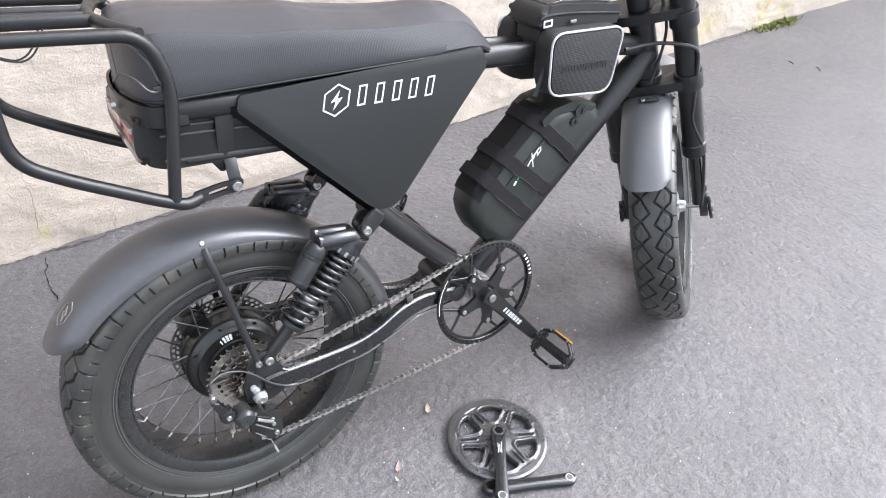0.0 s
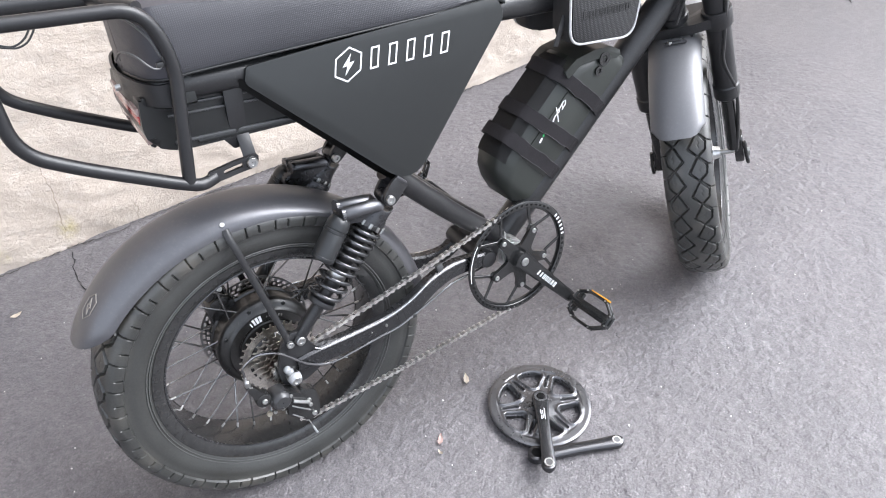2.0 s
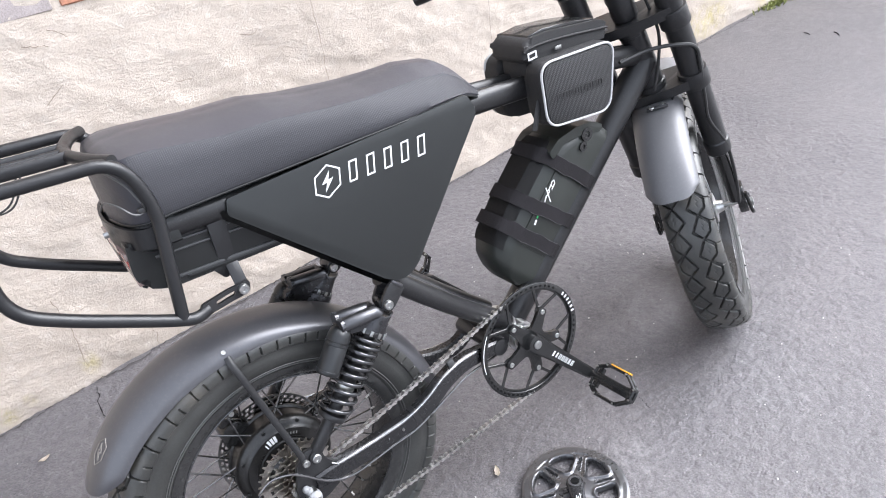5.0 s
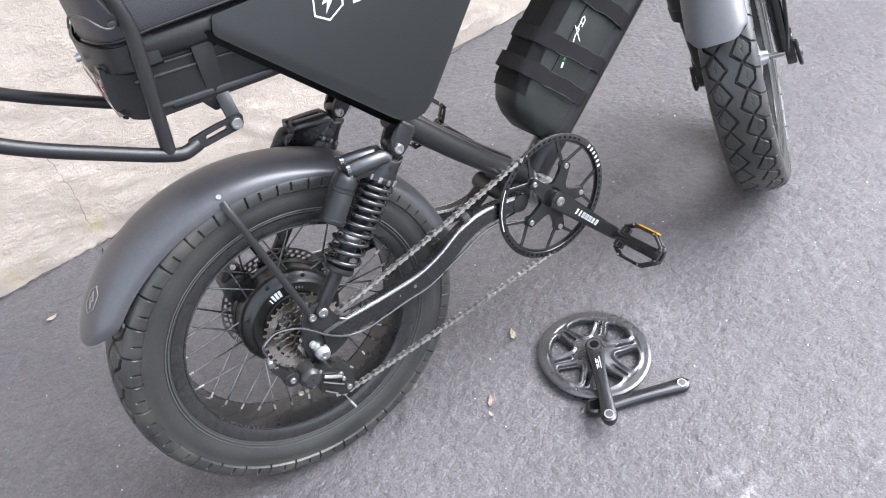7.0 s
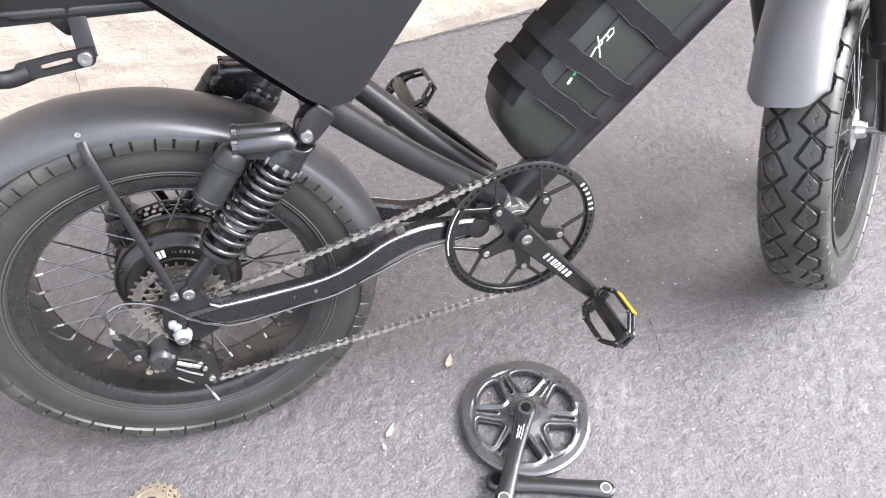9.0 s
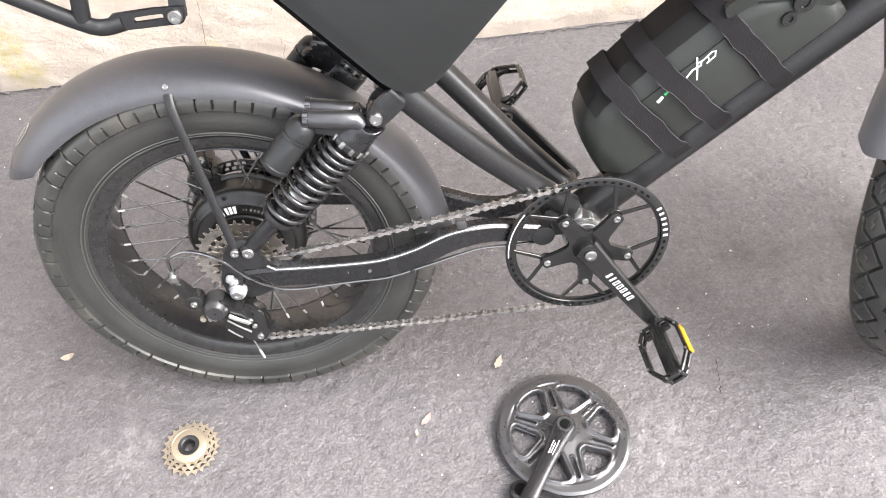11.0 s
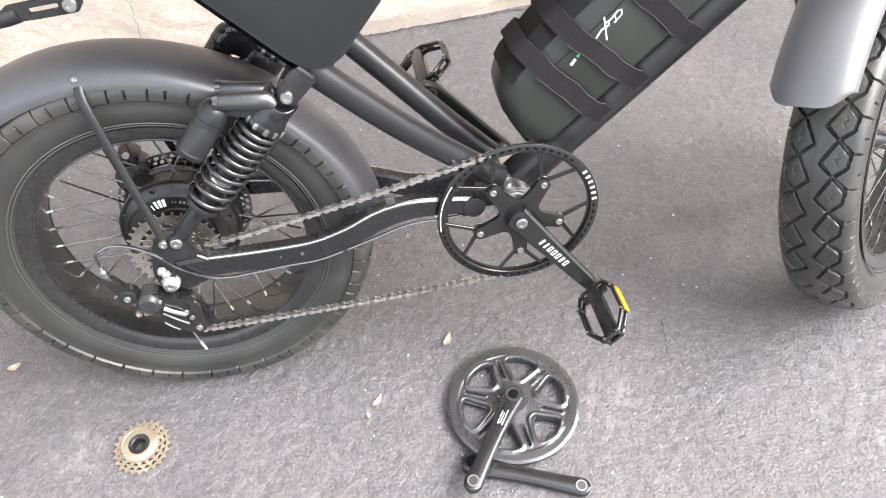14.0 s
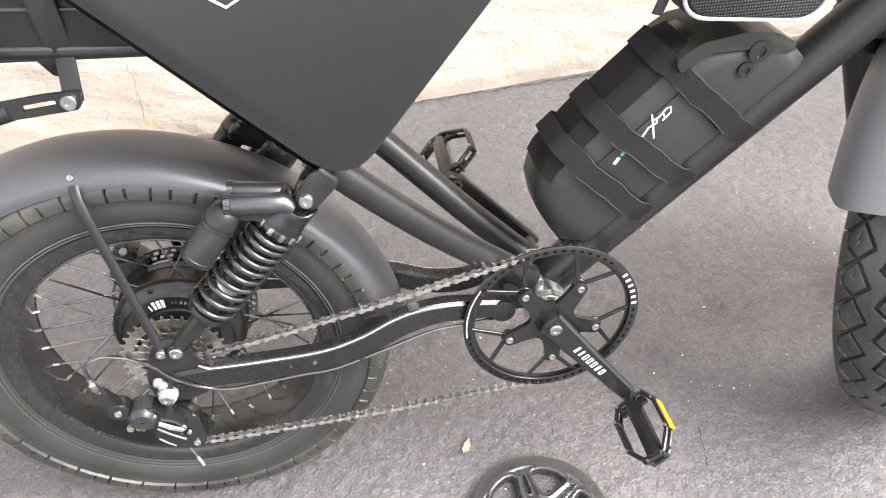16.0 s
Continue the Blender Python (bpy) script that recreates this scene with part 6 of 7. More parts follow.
# left side: brake caliper
bm = cyl(B(), (-0.050, 0.050, 0.345), (-0.050, 0.096, 0.345), 0.024, 24, bevel=0.005)
box(bm, (-0.052, 0.074, 0.370), (0.030, 0.036, 0.030), 0.006, m=Matrix.Rotation(radians(30), 4, "Y"))
box(bm, (-0.060, 0.074, 0.322), (0.022, 0.034, 0.030), 0.006, m=Matrix.Rotation(radians(-15), 4, "Y"))
cal = bp("brake_caliper", bm, GLOSSBLACK, "black disc brake caliper")
for z, x in ((0.384, -0.046), (0.308, -0.066)):
    bp("bolt", bolt(B(), (x, 0.054, z), (0, -1, 0.3), 0.005, 0.004), STEEL, parent=cal)


# ---- fork and steering ----
LEG_E = 0.0


def leg(s):
    def at(d, e=LEG_E, y=0.078):
        return AX - UP * d + FW * e + Vector((0, s * y, 0))
    bm = tube(B(), [at(-0.26), at(0.155), at(0.158), at(0.185), at(0.190)], 0.0235, 22, radii=[0.0235, 0.0235, 0.0262, 0.0262, 0.021])
    fork = bp("fork_leg", bm, BLACK, "matte black inverted fork leg", front=True)
    bm = tube(B(), [at(0.18), at(0.335)], 0.0145, 18)
    bp("stanchion", bm, GLOSSBLACK, "slim lower fork tube", parent=fork, front=True)
    bm = tube(B(), [at(0.185, LEG_E + 0.022), at(0.31, LEG_E + 0.022)], 0.0095, 14)
    bp("guard_rod", bm, GLOSSBLACK, parent=fork, front=True)
    c = at(0.365, 0.0194, 0.088)
    out = round_outline([(-0.018, 0.05), (0.018, 0.05), (0.026, 0.0), (0.012, -0.028), (-0.014, -0.028), (-0.022, 0.0)], 0.01)
    bm = prism(B(), out, -0.009, 0.009, 0.003)
    m = Matrix.Translation(c) @ Matrix.Rotation(math.atan2(-UP.x, UP.z) * -1, 4, "Y")
    xf(bm, m)
    bp("axle_clamp", bm, GLOSSBLACK, parent=fork, front=True)
    bm = tube(B(), smooth_path([c + Vector((-0.03, s * 0.012, 0.03)), c + Vector((-0.012, s * 0.016, -0.024)), c + Vector((0.016, s * 0.016, -0.03)), c + Vector((0.028, s * 0.012, 0.004))], 6), 0.004, 10)
    bp("axle_hook", bm, GLOSSBLACK, parent=fork, front=True)
    bp("axle_nut", xf(cyl(B(), (0, 0, 0), (0, s * 0.014, 0), 0.0105, 6), Matrix.Translation(c + Vector((0, s * 0.008, -0.006)))), STEEL, "silver axle nut", parent=fork, front=True)
    for d in (-0.005, -0.145):
        bm = cyl(B(), at(d - 0.018), at(d + 0.018), 0.0285, 24, bevel=0.002)
        bp("clamp_ring", bm, BLACK, parent=fork, front=True)


both(leg)
for d in (-0.005, -0.165):
    out = round_outline([(-0.030, -0.09), (0.012, -0.105), (0.034, -0.09), (0.034, 0.09), (0.012, 0.105), (-0.030, 0.09), (-0.040, 0.03), (-0.040, -0.03)], 0.015)
    bm = prism(B(), out, -0.010, 0.010, 0.003)
    # outline (forward, sideways) to the plane square to the axis
    rot = Matrix((FW, UP, Vector((0, 1, 0)))).transposed().to_4x4()
    xf(bm, Matrix.Translation(AX - UP * d + FW * 0.008) @ rot)
    bp("fork_crown", bm, BLACK, "black fork crown plate", front=True)
bm = cyl(B(), AX + UP * 0.175, AX + UP * 0.235, 0.024, 22, bevel=0.004)
box(bm, AX + UP * 0.215 + FW * 0.03, (0.08, 0.05, 0.04), 0.008)
bp("stem", bm, BLACK, "black handlebar stem", front=True)
bm = tube(B(), smooth_path([AX + UP * 0.26 + FW * 0.0 + Vector((0, y, dz)) for y, dz in ((-0.36, 0.10), (-0.20, 0.09), (-0.08, 0.0), (0.08, 0.0), (0.20, 0.09), (0.36, 0.10))], 6), 0.0125, 14)
bp("handlebar", bm, BLACK, "black handlebar", front=True)
bm = tube(B(), [AX + UP * 0.22, AX + UP * 0.27], 0.018, 16)
bp("riser", bm, BLACK, front=True)
# fender bracket with bolts under the crown
c = AX - UP * 0.018 + FW * -0.034
bm = box(B(), c, (0.044, 0.040, 0.007), 0.002, m=Matrix.Rotation(radians(20), 4, "Y"))
box(bm, c + Vector((0.012, 0, -0.014)), (0.008, 0.024, 0.028), 0.002)
brk = bp("fender_bracket", bm, BLACK, "black fender bracket with silver bolts", front=True)
for dx, dy, dz in ((-0.014, -0.013, 0.012), (-0.016, 0.010, 0.012), (0.010, -0.016, 0.012), (0.008, -0.02, -0.016)):
    bm = bolt(B(), c + Vector((dx, dy, dz - 0.006)), (-0.3, -0.1, 1) if dz > 0 else (-0.6, -0.8, 0), 0.0055, 0.005)
    bp("bolt", bm, STEEL, parent=brk, front=True)
bm = tube(B(), [c + Vector((0.0, -0.03, 0.012)), c + Vector((0.05, -0.055, 0.035))], 0.006, 8, flat=0.5)
bp("strut", bm, BLACK, parent=brk, front=True)
# hose from the head tube over to the leg and down
pts = [(0.80, -0.035, 0.70), (0.86, -0.045, 0.705), (0.905, -0.075, 0.705), (0.945, -0.085, 0.690), (0.958, -0.085, 0.65), (0.975, -0.080, 0.58), (0.99, -0.076, 0.53), (1.03, -0.082, 0.47),
       (1.05, -0.080, 0.43), (1.075, -0.075, 0.36), (1.09, -0.07, 0.30)]
bp("brake_hose", tube(B(), smooth_path(pts, 6), 0.0038, 8), HOSE, "black brake hose", straight=True)
pts = [(0.878, -0.03, 0.80), (0.90, -0.04, 0.73), (0.895, -0.04, 0.67), (0.885, -0.035, 0.62)]
bp("brake_hose", tube(B(), smooth_path(pts, 6), 0.0030, 8), HOSE, straight=True)

# ---- battery strapped to the down tube: s runs up the tube, h stands off it ----
DTD = Vector((0.74, 0, 0.673)).normalized()
DTN = Vector((-DTD.z, 0, DTD.x))
DT0 = Vector((0.478, 0, 0.283))


def dt(s, h, y=0.0):
    return DT0 + DTD * s + DTN * h + Vector((0, y, 0))


batt = thing("battery_pack", BIKE_M @ Matrix.Translation((-0.007, 0.001, 0.007)), "black battery pack strapped to the bicycle's down tube", "battery")
# moulded case: top edge TOPH along s; sections bevelled towards the top
TOPH = [(0.074, 0.072), (0.082, 0.104), (0.098, 0.130), (0.125, 0.148), (0.20, 0.1555), (0.30, 0.1555), (0.335, 0.142), (0.372, 0.114), (0.395, 0.088), (0.406, 0.062)]


def case_section(s, grow=0.0, lo=0.028):
    t = interp(TOPH, s) + grow
    mid = min(0.118, t * 0.78)
    end = min(1.0, (s - 0.066) / 0.03, (0.415 - s) / 0.02)
    w = 0.047 * (0.72 + 0.28 * max(0.0, end)) + grow
    tw = 0.027 * (0.8 + 0.2 * max(0.0, end)) + grow
    lo = max(lo, 0.028 + max(0.0, 0.10 - s) * 0.9)
    half = [(w - 0.006, lo), (w, lo + 0.006), (w, mid - 0.008), (w - 0.003, mid + 0.002), (tw + 0.004, t - 0.006), (tw - 0.003, t)]
    full = [(-y, h) for y, h in half] + [(y, h) for y, h in half[::-1]]
    return [dt(s, h, y) for y, h in full]


case = part("case", sweep(B(), [case_section(s) for s in np.linspace(0.074, 0.406, 44)]), BATTM, batt, "matte green-grey moulded battery case")


def slab(o, y0, y1, bevel):
    bm = prism(B(), o, y0, y1, bevel, 3)
    for v in bm.verts:
        v.co = dt(v.co.x, v.co.z, v.co.y)
    return bm


part("case_panel", slab(round_outline([(0.145, 0.036), (0.298, 0.036), (0.298, 0.112), (0.145, 0.112)], 0.004), -0.0482, 0.0482, 0.0012), BATTM, case)
part("case_rim", slab(round_outline([(0.300, 0.128), (0.335, 0.126), (0.368, 0.096), (0.396, 0.056), (0.408, 0.062), (0.398, 0.090), (0.374, 0.116), (0.335, 0.142), (0.305, 0.146)], 0.005), -0.0490, 0.0490, 0.003), BATTM, case)
# cloth sleeve over the bevelled upper side
rows = []
bm = B()
for s in np.linspace(0.118, 0.328, 16):
    sec = case_section(s, 0.0022)[3:9]
    sec[0], sec[-1] = sec[0].lerp(sec[1], 0.52), sec[-1].lerp(sec[-2], 0.52)
    rows.append([bm.verts.new(q) for q in sec])
for a, b in zip(rows, rows[1:]):
    for j in range(len(a) - 1):
        bm.faces.new((a[j], a[j + 1], b[j + 1], b[j]))
bmesh.ops.solidify(bm, geom=bm.faces[:], thickness=0.002)
part("sleeve", bm, NYLON, batt, "black cloth sleeve")
for s, h, r in ((0.374, 0.086, 0.0125), (0.352, 0.080, 0.0085)):
    bm = lathe(B(), [(0.0005, -0.002), (r * 0.45, -0.002), (r * 0.5, -0.004), (r, -0.004), (r, 0.0)], 20, dt(s, h, -0.0465))
    part("lock", bm, GLOSSBLACK, case, "black key lock")
# printed emblem: pale strokes and green marks
for pts, mt, r in (([(0.2365, 0.089), (0.2445, 0.102), (0.2520, 0.115)], WHITE, 0.0011), ([(0.229, 0.101), (0.240, 0.1045), (0.250, 0.1025), (0.2525, 0.1065)], WHITE, 0.0013),
                   ([(0.247, 0.108), (0.255, 0.1065), (0.268, 0.1085), (0.272, 0.1065), (0.268, 0.1010), (0.256, 0.1000)], WHITE, 0.0011), ([(0.262, 0.1075), (0.260, 0.1015)], WHITE, 0.0009),
                   ([(0.221, 0.1035), (0.228, 0.1040)], GREEN, 0.0022), ([(0.186, 0.0975), (0.195, 0.0995)], WHITE, 0.0022), ([(0.198, 0.1000), (0.203, 0.1010)], GREEN, 0.0020)):
    part("emblem_stroke", tube(B(), [dt(a, b, -0.0486) for a, b in pts], r, 6, flat=0.3), mt, case)
# straps round case and tube: s at the tube and at the case's top
for s_lo, s_hi, seed in ((0.167, 0.158, 1), (0.229, 0.210, 2), (0.311, 0.297, 3)):
    loop = [(-0.0290, 0), (-0.0215, -0.0190), (0.004, -0.0310), (0.034, -0.0490), (0.080, -0.0500), (0.118, -0.0490), (0.140, -0.040), (0.1565, -0.0285), (0.159, 0),
            (0.1565, 0.0285), (0.118, 0.0490), (0.034, 0.0490), (-0.0215, 0.0190)]
    cl = smooth_path([(0, y, h) for h, y in loop], 5, closed=True)
    rnd = random.Random(seed)
    wave = [rnd.uniform(0, 6.28) for _ in range(4)]

    def at_strap(q, w, up=0.0):
        """A point of the strap: w across it, up off the case; it waves and puckers a little."""
        f = q.z / 0.155
        sk = s_lo + (s_hi - s_lo) * f + 0.0008 * math.sin(q.z * 95 + wave[0]) + 0.0005 * math.sin(q.z * 210 + wave[1])
        width = 1 + 0.03 * math.sin(q.z * 120 + wave[2])
        out = 1 + (0.0006 + 0.0009 * math.sin(q.z * 160 + wave[3]) ** 2 + up) / 0.05
        return dt(sk + w * width, q.z + (0.0006 + up) * (1 if q.z > 0.155 else 0), q.y * out)

    bm = B()
    rows = [[bm.verts.new(at_strap(q, w)) for w in (-0.0125, -0.0112, -0.004, 0.004, 0.0112, 0.0125)] for q in cl]
    for i in range(len(rows)):
        a, b = rows[i - 1], rows[i]
        for j in range(5):
            bm.faces.new((a[j], a[j + 1], b[j + 1], b[j]))
    bmesh.ops.recalc_face_normals(bm, faces=bm.faces)
    bmesh.ops.solidify(bm, geom=bm.faces[:], thickness=-0.0022)
    strap = part("strap", bm, VELCRO, batt, "black hook-and-loop strap")
    face = [q for q in cl if q.y < -0.02 and -0.02 < q.z < 0.156]
    part("frayed_edge", tube(B(), [at_strap(q, 0.0122, 0.0020) for q in face], 0.0006, 6), FRAY, strap, "pale frayed edge")
    part("frayed_edge", tube(B(), [at_strap(q, -0.0122, 0.0020) for q in face], 0.0005, 6), FRAY, strap)

# ---- frame bag ----
bag = thing("frame_bag", BIKE_M @ Matrix.Translation((-0.008, 0.001, 0.006)), "black frame bag with mesh side pouches and pale reflective piping", "bag")
for s in (-1, 1):
    o = round_outline([(0.588, 0.764), (0.761, 0.757), (0.738, 0.636), (0.589, 0.652)], 0.028, 6)
    pouch = part("pouch", prism(B(), o, s * 0.034, s * 0.074, 0.008, 3), NYLON, bag, "black side pouch")
    face = round_outline([(0.594, 0.759), (0.754, 0.752), (0.733, 0.641), (0.595, 0.657)], 0.026, 6)
    part("mesh_face", prism(B(), face, s * 0.0735, s * 0.0768, 0.001), BAGMESH, pouch, "woven carbon-look face")
    pts = [(x, s * 0.075, z) for x, z in round_outline([(0.590, 0.762), (0.758, 0.755), (0.736, 0.638), (0.591, 0.654)], 0.028, 7)]
    part("piping", tube(B(), pts, 0.0022, 8, closed=True), PIPING, pouch, "pale reflective piping")
    if s < 0:
        for k in range(8):
            x0 = 0.622 + k * 0.0135
            z0 = 0.696 - (k - 3.5) * 0.0006
            bm = ring_plate(B(), [(x0 - 0.0048, z0 - 0.0065), (x0 + 0.0048, z0 - 0.0065), (x0 + 0.0048, z0 + 0.0065), (x0 - 0.0048, z0 + 0.0065)],
                            [(x0 - 0.0026, z0 - 0.0043), (x0 + 0.0026, z0 - 0.0043), (x0 + 0.0026, z0 + 0.0043), (x0 - 0.0026, z0 + 0.0043)], -0.0776, -0.0768)
            part("print_bar", bm, DARKPRINT, pouch, smooth=False)
o = round_outline([(0.588, 0.759), (0.584, 0.778), (0.595, 0.799), (0.640, 0.800), (0.765, 0.786), (0.782, 0.770), (0.778, 0.752)], 0.012)
topb = part("top_pouch", prism(B(), o, -0.045, 0.045, 0.012, 3), NYLON, bag, "black top pouch with clear cover")
part("window", prism(B(), round_outline([(0.606, 0.7990), (0.640, 0.7998), (0.755, 0.7868), (0.756, 0.7893), (0.700, 0.7990), (0.640, 0.8050), (0.608, 0.8016)], 0.0), -0.036, 0.036, 0.001), GLOSSBLACK, topb, "glossy clear film cover")
pts = [(0.586, -0.046, 0.780), (0.600, -0.0465, 0.785), (0.66, -0.0465, 0.783), (0.774, -0.0465, 0.770)]
part("zip", tube(B(), smooth_path(pts, 5), 0.0022, 6), NYLON, topb)
part("zip_puller", box(B(), (0.655, -0.050, 0.770), (0.014, 0.004, 0.006), 0.001), STEEL, topb)
bm = ring_plate(B(), [(0.593, 0.765), (0.612, 0.766), (0.612, 0.778), (0.593, 0.777)], [(0.5955, 0.7675), (0.6095, 0.7685), (0.6095, 0.7755), (0.5955, 0.7745)], -0.0465, -0.0450)
part("tab_print", bm, WHITE, topb, smooth=False)
part("body", xf(box(B(), (0, 0, 0), (0.17, 0.070, 0.05), 0.012), Matrix.Translation((0.68, 0, 0.74))), NYLON, bag)
pts = [(0.592, -0.060, 0.700), (0.580, -0.064, 0.68), (0.572, -0.062, 0.655)]
part("strap", tube(B(), smooth_path(pts, 4), 0.006, 8, flat=0.3), NYLON, bag)


# ---- parts lying on the ground ----
def flat(x, y, z, turn):
    """Lays a part built in (x, z) with its face at -y flat on the ground, face up."""
    return Matrix.Translation((x, y, z)) @ Matrix.Rotation(radians(turn), 4, "Z") @ Matrix.Rotation(radians(-90), 4, "X")


def crank_profile(bm, length, y0, w0, w1, h, bow=0.0):
    secs = []
    for f in 0.5 - 0.5 * np.cos(np.linspace(0, np.pi, 44)):
        d = -w0 + f * (length + w0 + w1)
        g = min(max(d / length, 0), 1)
        w = w0 + (w1 - w0) * g - 0.0035 * math.sin(math.pi * g)
        e, rr = (d + w0, w0) if d < length / 2 else (length + w1 - d, w1)
        if e < rr:
            w = rr * math.sqrt(max(0.004, 1 - (1 - e / rr) ** 2))
        y = y0 + bow * math.sin(math.pi * g * 0.5)
        oc = [(w * (1 if math.cos(q) > 0 else -1) * abs(math.cos(q)) ** 0.55, h * (1 if math.sin(q) > 0 else -1) * abs(math.sin(q)) ** 0.6) for q in (2 * math.pi * k / 16 for k in range(16))]
        secs.append([Vector((d, y + v, u)) for u, v in oc])
    return sweep(bm, secs)


RX, RY = 0.4455, -0.2145
set_ = thing("chainring_crankset", Matrix.Translation((RX, RY, 0)), "used dark alloy crankset with chainguard lying on the asphalt", "crankset")
R = flat(0, 0, 0, 0)
# chainguard: a pressed disc with six rounded windows, raised rims and slots between them
A1 = radians(97)


def seg_dist(px_, py_, a, b):
    dx, dy = b[0] - a[0], b[1] - a[1]
    t = np.clip(((px_ - a[0]) * dx + (py_ - a[1]) * dy) / (dx * dx + dy * dy), 0, 1)
    return np.hypot(px_ - a[0] - t * dx, py_ - a[1] - t * dy)


def disc_mesh():
    rs, ths = np.linspace(0.012, 0.1015, 92), np.linspace(0, 2 * np.pi, 600, endpoint=False)
    r, th = np.meshgrid(rs, ths, indexing="ij")
    k = (th + np.pi / 6) % (np.pi / 3) - np.pi / 6
    wx, wy = r * np.cos(k), r * np.sin(k)
    win = [(0.0455, -0.0015), (0.0690, -0.0190), (0.0725, -0.0120), (0.0740, 0.0), (0.0725, 0.0120), (0.0690, 0.0190), (0.0455, 0.0015)]
    d = np.full_like(r, 1.0)
    inside = np.ones_like(r, bool)
    for a, b in zip(win, win[1:] + win[:1]):
        d = np.minimum(d, seg_dist(wx, wy, a, b))
        inside &= ((b[0] - a[0]) * (wy - a[1]) - (b[1] - a[1]) * (wx - a[0])) > 0
    d = np.where(inside, -d, d) - 0.0080
    k2 = th % (np.pi / 3) - np.pi / 6
    slot = seg_dist(r * np.cos(k2), r * np.sin(k2), (0.045, 0), (0.0745, 0)) - 0.0019
    h = 0.0140 + 0.0035 * np.clip((0.05 - r) / 0.03, 0, 1)
    h += 0.0034 * np.exp(-((d - 0.001) / 0.0032) ** 2)
    h = np.where(d < -0.001, 0.0174 - 0.0075 * np.clip((-d - 0.0008) / 0.0032, 0, 1), h)
    h += 0.0015 * np.exp(-(slot / 0.0025) ** 2) - 0.0055 * np.clip((0.0012 - slot) / 0.0018, 0, 1)
    h += np.where(r > 0.0835, 0.0016 * np.clip((r - 0.0835) / 0.002, 0, 1) * np.clip((0.1015 - r) / 0.004, 0, 1), 0)
    pts = np.stack([r * np.cos(th + A1 + np.pi / 6), r * np.sin(th + A1 + np.pi / 6), h], -1).reshape(-1, 3)
    idx = np.arange(r.size).reshape(r.shape)
    nx = np.roll(idx, -1, 1)
    faces = np.stack([idx[:-1], idx[1:], nx[1:], nx[:-1]], -1).reshape(-1, 4)
    hole = (d < -0.0042)[:-1].reshape(-1)
    bm = B()
    me = bpy.data.meshes.new("disc")
    me.from_pydata(pts.tolist(), [], faces[~hole].tolist())
    bm.from_mesh(me)
    bpy.data.meshes.remove(me)
    bmesh.ops.delete(bm, geom=[v for v in bm.verts if not v.link_faces], context="VERTS")
    ext = bmesh.ops.extrude_face_region(bm, geom=bm.faces[:])
    for v in ext["geom"]:
        if isinstance(v, bmesh.types.BMVert):
            v.co.z -= 0.0045
    return bm


ring = part("chainguard", disc_mesh(), CRANKM, set_, "dark metallic chainguard disc with six windows", angle=50)
bm = gear(B(), 46, 0.0955, 0.1000, 0.086, -0.006, -0.003)
part("toothed_ring", xf(bm, R), BLACK, ring, "black toothed ring", smooth=False)
ang = math.atan2(-0.341 - RY, 0.361 - RX)
bm = crank_profile(B(), 0.152, -0.030, 0.0165, 0.0140, 0.0075, -0.004)
RA = flat(0, 0, 0, math.degrees(ang)) @ Matrix.Rotation(0, 4, "X")
arm = part("crank_arm", xf(bm, RA), CRANKB, set_, "dark forged crank arm with pale print", angle=80)
part("pedal_eye", xf(cyl(B(), (0.152, -0.0425, 0), (0.152, -0.0265, 0), 0.0065, 18), RA), CRANKM, arm)
bm = lathe(B(), [(0.0065, -0.0424), (0.0088, -0.0424), (0.0088, -0.0412), (0.0065, -0.0412)], 24, (0.152, 0, 0), closed=True)
part("eye_rim", xf(bm, RA), STEEL, arm)
# solid black block for the hole, its shade in the colour
bm = box(B(), (0, -0.038, 0), (0.0115, 0.004, 0.0115), 0.001)
part("square_hole", xf(bm, RA), NEARBLACK, arm, smooth=False)
bm = lathe(B(), [(0.0085, -0.0384), (0.0125, -0.0384), (0.0125, -0.0365), (0.0085, -0.0365)], 24, closed=True)
part("hole_rim", xf(bm, RA), CRANKM, arm)
for d0, u0, l, w in ((0.030, 0.0035, 0.026, 0.0012), (0.034, -0.0035, 0.010, 0.0014), (0.036, 0.0, 0.018, 0.0012), (0.047, -0.003, 0.009, 0.0016)):
    part("print_bar", xf(box(B(), (d0 + l / 2, -0.0396, u0), (l, 0.0016, w)), RA), WHITE, arm, smooth=False)

# loose left crank arm
ax_, ay_ = 0.366, -0.303
bx_, by_ = 0.516, -0.364
ang = math.atan2(by_ - ay_, bx_ - ax_)
loose = thing("crank_arm", Matrix.Translation((ax_, ay_, 0)), "loose dark forged crank arm lying on the asphalt", "crank arm")
RL = flat(0, 0, 0, math.degrees(ang))
bm = crank_profile(B(), 0.158, -0.0095, 0.0165, 0.0135, 0.0075)
body = part("arm", xf(bm, RL), CRANKB, loose, "dark forged crank arm", angle=80)
bm = cyl(B(), (0, -0.0205, 0), (0, -0.004, 0), 0.0165, 24, bevel=0.003)
part("boss", xf(bm, RL), CRANKB, loose)
# black plug whose colour gives the shade inside the hole
part("square_hole", xf(cyl(B(), (0, -0.0209, 0), (0, -0.016, 0), 0.0098, 20), RL), NEARBLACK, loose)
part("pedal_eye", xf(cyl(B(), (0.158, -0.0176, 0), (0.158, -0.01, 0), 0.0062, 16), RL), CRANKM, loose)
bm = lathe(B(), [(0.0062, -0.0174), (0.0082, -0.0174), (0.0082, -0.016), (0.0062, -0.016)], 24, (0.158, 0, 0), closed=True)
part("eye_rim", xf(bm, RL), STEEL, loose)

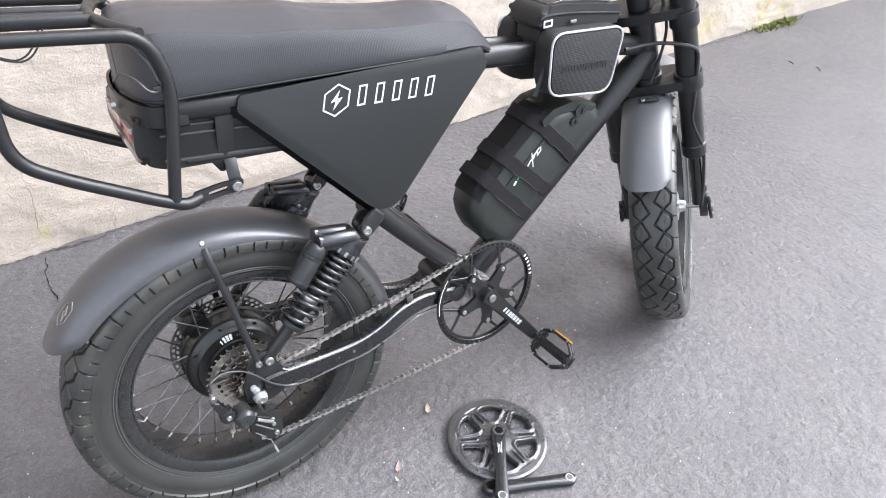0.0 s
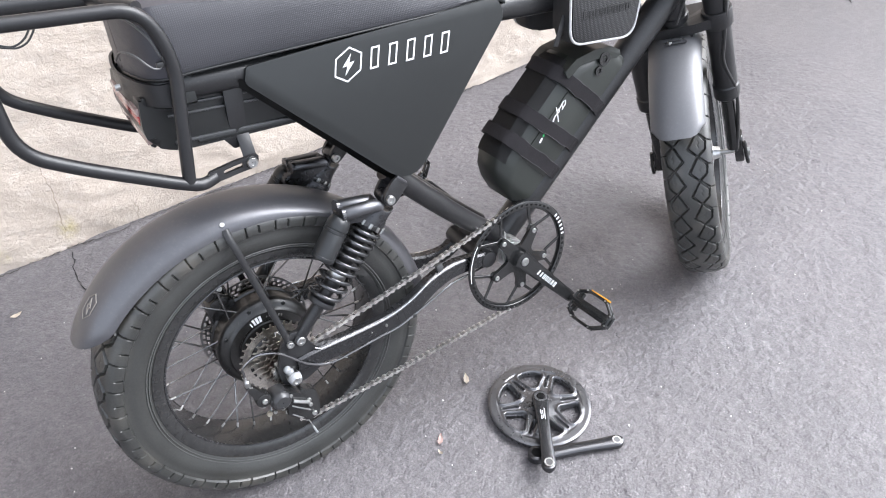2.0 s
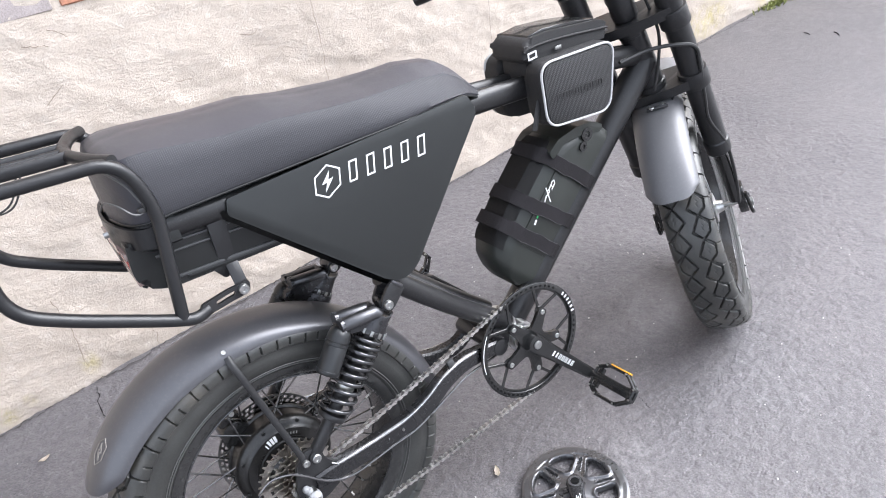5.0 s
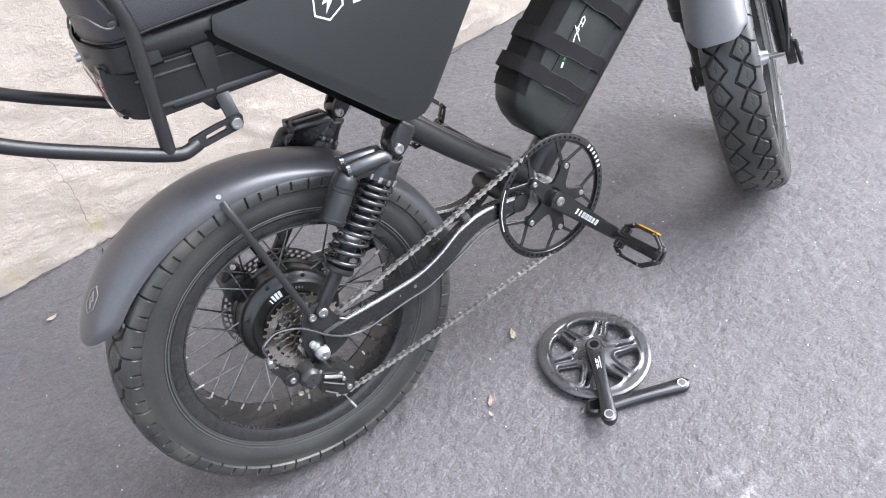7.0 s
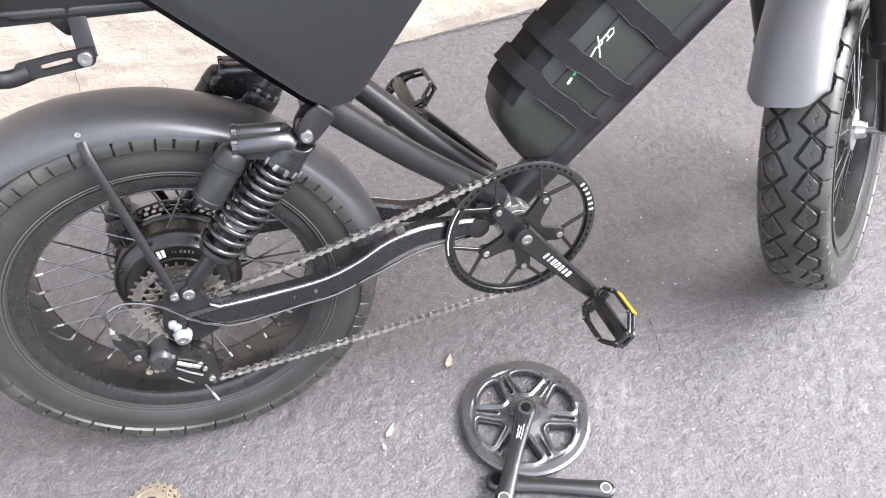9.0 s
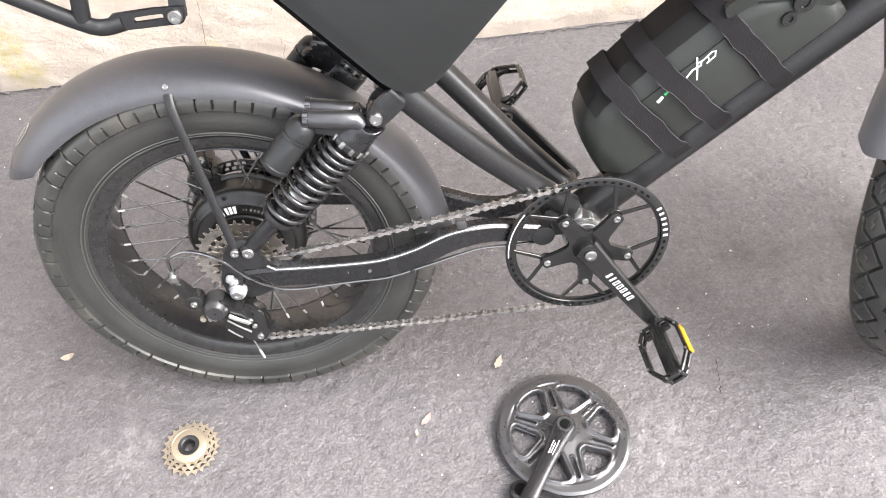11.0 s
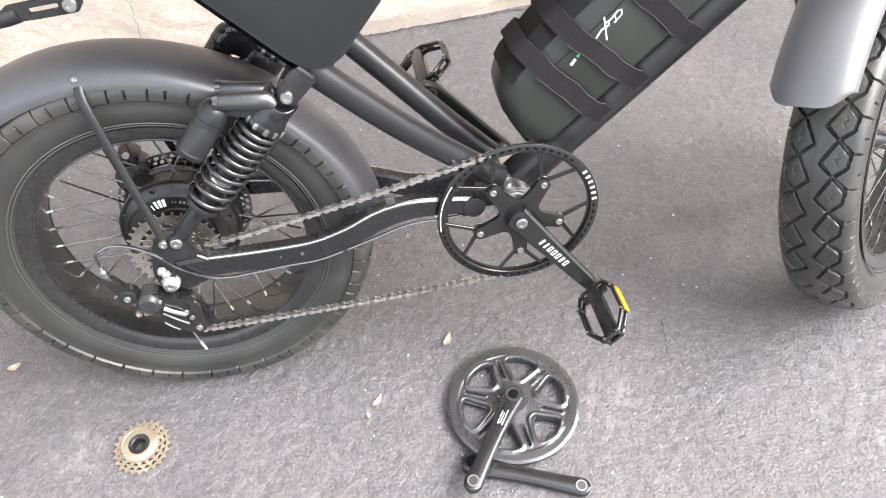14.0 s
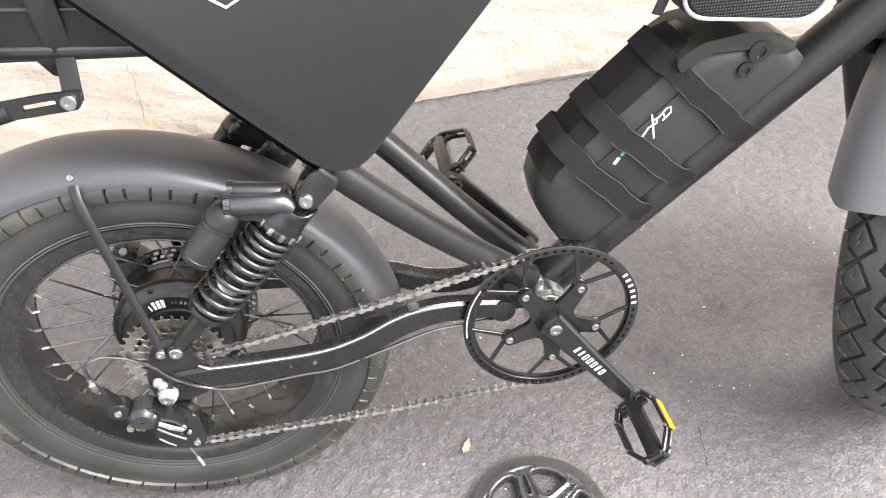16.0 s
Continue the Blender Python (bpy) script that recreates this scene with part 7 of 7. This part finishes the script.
# freewheel
GOLDTOP = mat("pale_gold_plate", (0.46, 0.39, 0.295), 0.42, metal=0.8, vary=0.15, scale=150)
fw = thing("freewheel", Matrix.Translation((-0.124, -0.189, 0.0035)) @ pose(0, 0, 0, 5), "brown-gold multi-speed freewheel lying on the asphalt", "freewheel")
def sprocket(bm, teeth, r, y0, y1):
    """A freewheel cog: round valleys between short pointed teeth."""
    outer, inner = [], []
    for i in range(teeth * 8):
        a = 2 * math.pi * i / (teeth * 8)
        f = abs((i % 8) / 4 - 1)
        rr = r - 0.0062 * (1 - f ** 1.7)
        outer.append((rr * math.cos(a), rr * math.sin(a)))
        inner.append(((r - 0.0086) * math.cos(a), (r - 0.0086) * math.sin(a)))
    return ring_plate(bm, outer, inner, y0, y1)


for i, (teeth, r) in enumerate(((24, 0.0446), (20, 0.0390), (17, 0.0338), (15, 0.0296))):
    y = -0.0042 - i * 0.0034
    part("sprocket", xf(sprocket(B(), teeth, r, y - 0.0009, y + 0.0009), flat(0, 0, 0, i * 9)), GOLD, fw, smooth=False)
# stepped core; its black stands for the shade between the cogs
bm = lathe(B(), [(0.017, -0.0007), (0.0370, -0.0007), (0.0362, -0.0042), (0.0328, -0.0050), (0.0322, -0.0076), (0.0272, -0.0084), (0.0265, -0.0112), (0.0215, -0.0122), (0.0205, -0.0141), (0.017, -0.0141)], 48, closed=True)
part("core", xf(bm, flat(0, 0, 0, 0)), BLACK, fw, "inner core, black for the shade between the cogs")
bm = lathe(B(), [(0.0145, -0.0133), (0.0258, -0.0133), (0.0270, -0.0142), (0.0270, -0.0161), (0.0256, -0.0175), (0.0250, -0.0171), (0.0243, -0.0175), (0.0155, -0.0173), (0.0145, -0.0163)], 48, closed=True)
part("body", xf(bm, flat(0, 0, 0, 0)), GOLDTOP, fw, "pale gold freewheel body")
bm = lathe(B(), [(0.0095, -0.0022), (0.0160, -0.0022), (0.0160, -0.0176), (0.0155, -0.0185), (0.0108, -0.0182), (0.0095, -0.0170)], 36, closed=True)
part("inner_sleeve", xf(bm, flat(0, 0, 0, 0)), BLACK, fw, "dark inner sleeve")


# ---- leaves, grit, moss ----
def leaf(name, x, y, turn, l, w, material, label, curl=0.004, seed=0):
    rnd = random.Random(seed)
    bm = B()
    rows = []
    for i in range(9):
        f = i / 8
        ww = w * math.sin(math.pi * min(1, f * 0.96 + 0.02)) ** 0.8 * rnd.uniform(0.8, 1.15)
        z = 0.0015 + curl * (f - 0.5) ** 2 * 4
        rows.append([bm.verts.new(((f - 0.5) * l, k * ww / 2 + rnd.uniform(-1, 1) * 0.0006, z + abs(k) * curl * 0.5)) for k in (-1, -0.4, 0.4, 1)])
    for a, b in zip(rows, rows[1:]):
        for j in range(3):
            bm.faces.new((a[j], a[j + 1], b[j + 1], b[j]))
    bmesh.ops.solidify(bm, geom=bm.faces[:], thickness=0.0004)
    ob = part(name, bm, material, m=pose(x, y, 0.0015, 0, 0, turn))
    return tagged(ob, label, "leaf", group="fallen leaves")


leaf("leaf", 0.364, -0.077, 62, 0.028, 0.012, LEAFY, "small pale dry leaf on the asphalt", seed=1)
leaf("leaf", 0.238, -0.171, 50, 0.026, 0.010, LEAFP, "small pinkish dry leaf on the asphalt", seed=2)
leaf("leaf", -0.357, -0.002, 20, 0.022, 0.014, LEAFY, "small yellowish leaf on the asphalt", seed=3)
leaf("leaf", -0.377, 0.635, 10, 0.026, 0.013, LEAFY, "small yellowish leaf on the asphalt", seed=4)
leaf("leaf", 0.222, -0.195, 100, 0.012, 0.005, LEAFY, "scrap of a pale dry leaf", seed=5)
rnd = random.Random(11)
bm = B()
for i in range(260):
    x, y = rnd.uniform(-0.7, 1.7), rnd.uniform(-0.6, 0.78)
    s = rnd.choice((0.0008, 0.001, 0.0012, 0.0014, 0.002))
    t = bmesh.ops.create_icosphere(bm, subdivisions=1, radius=s)
    for v in t["verts"]:
        v.co = Vector((x, y, 0.0016)) + v.co * rnd.uniform(0.7, 1.3)
grit = part("grit", bm, GRIT)
tagged(grit, "scattered pale grit on the asphalt", "grit", kind="stuff")
bm = B()
for i in range(520):
    x = 3.19 + rnd.gauss(0, 0.085)
    y = 0.85 + 0.105 * x - 0.02 - abs(rnd.gauss(0, 0.02))
    h = rnd.uniform(0.006, 0.024)
    a = rnd.uniform(0, 6.28)
    d = Vector((math.cos(a), math.sin(a), 0))
    p = Vector((x, y, -0.002))
    q = d.cross(Vector((0, 0, 1))) * rnd.uniform(0.003, 0.007)
    f = [p - q * 0.4, p + q * 0.4, p + q + d * h * 0.4 + Vector((0, 0, h * 0.7)), p + d * h * 0.9 + Vector((0, 0, h)), p - q + d * h * 0.4 + Vector((0, 0, h * 0.7))]
    bm.faces.new([bm.verts.new(v) for v in f])
tagged(part("moss", bm, MOSS, smooth=False), "small tuft of moss and weeds at the wall's foot", "moss", kind="stuff")
for (x0, y0), (x1, y1) in (((2.836, 0.822), (2.828, 0.79)), ((2.907, 0.728), (2.882, 0.69))):
    bm = tube(B(), smooth_path([(x0, y0, 0.003), ((x0 + x1) / 2 + 0.004, (y0 + y1) / 2, 0.0045), (x1, y1, 0.003)], 4), 0.0018, 6)
    tagged(part("twig", bm, NEARBLACK), "short dark twig on the asphalt", "twig", group="twigs on the asphalt")
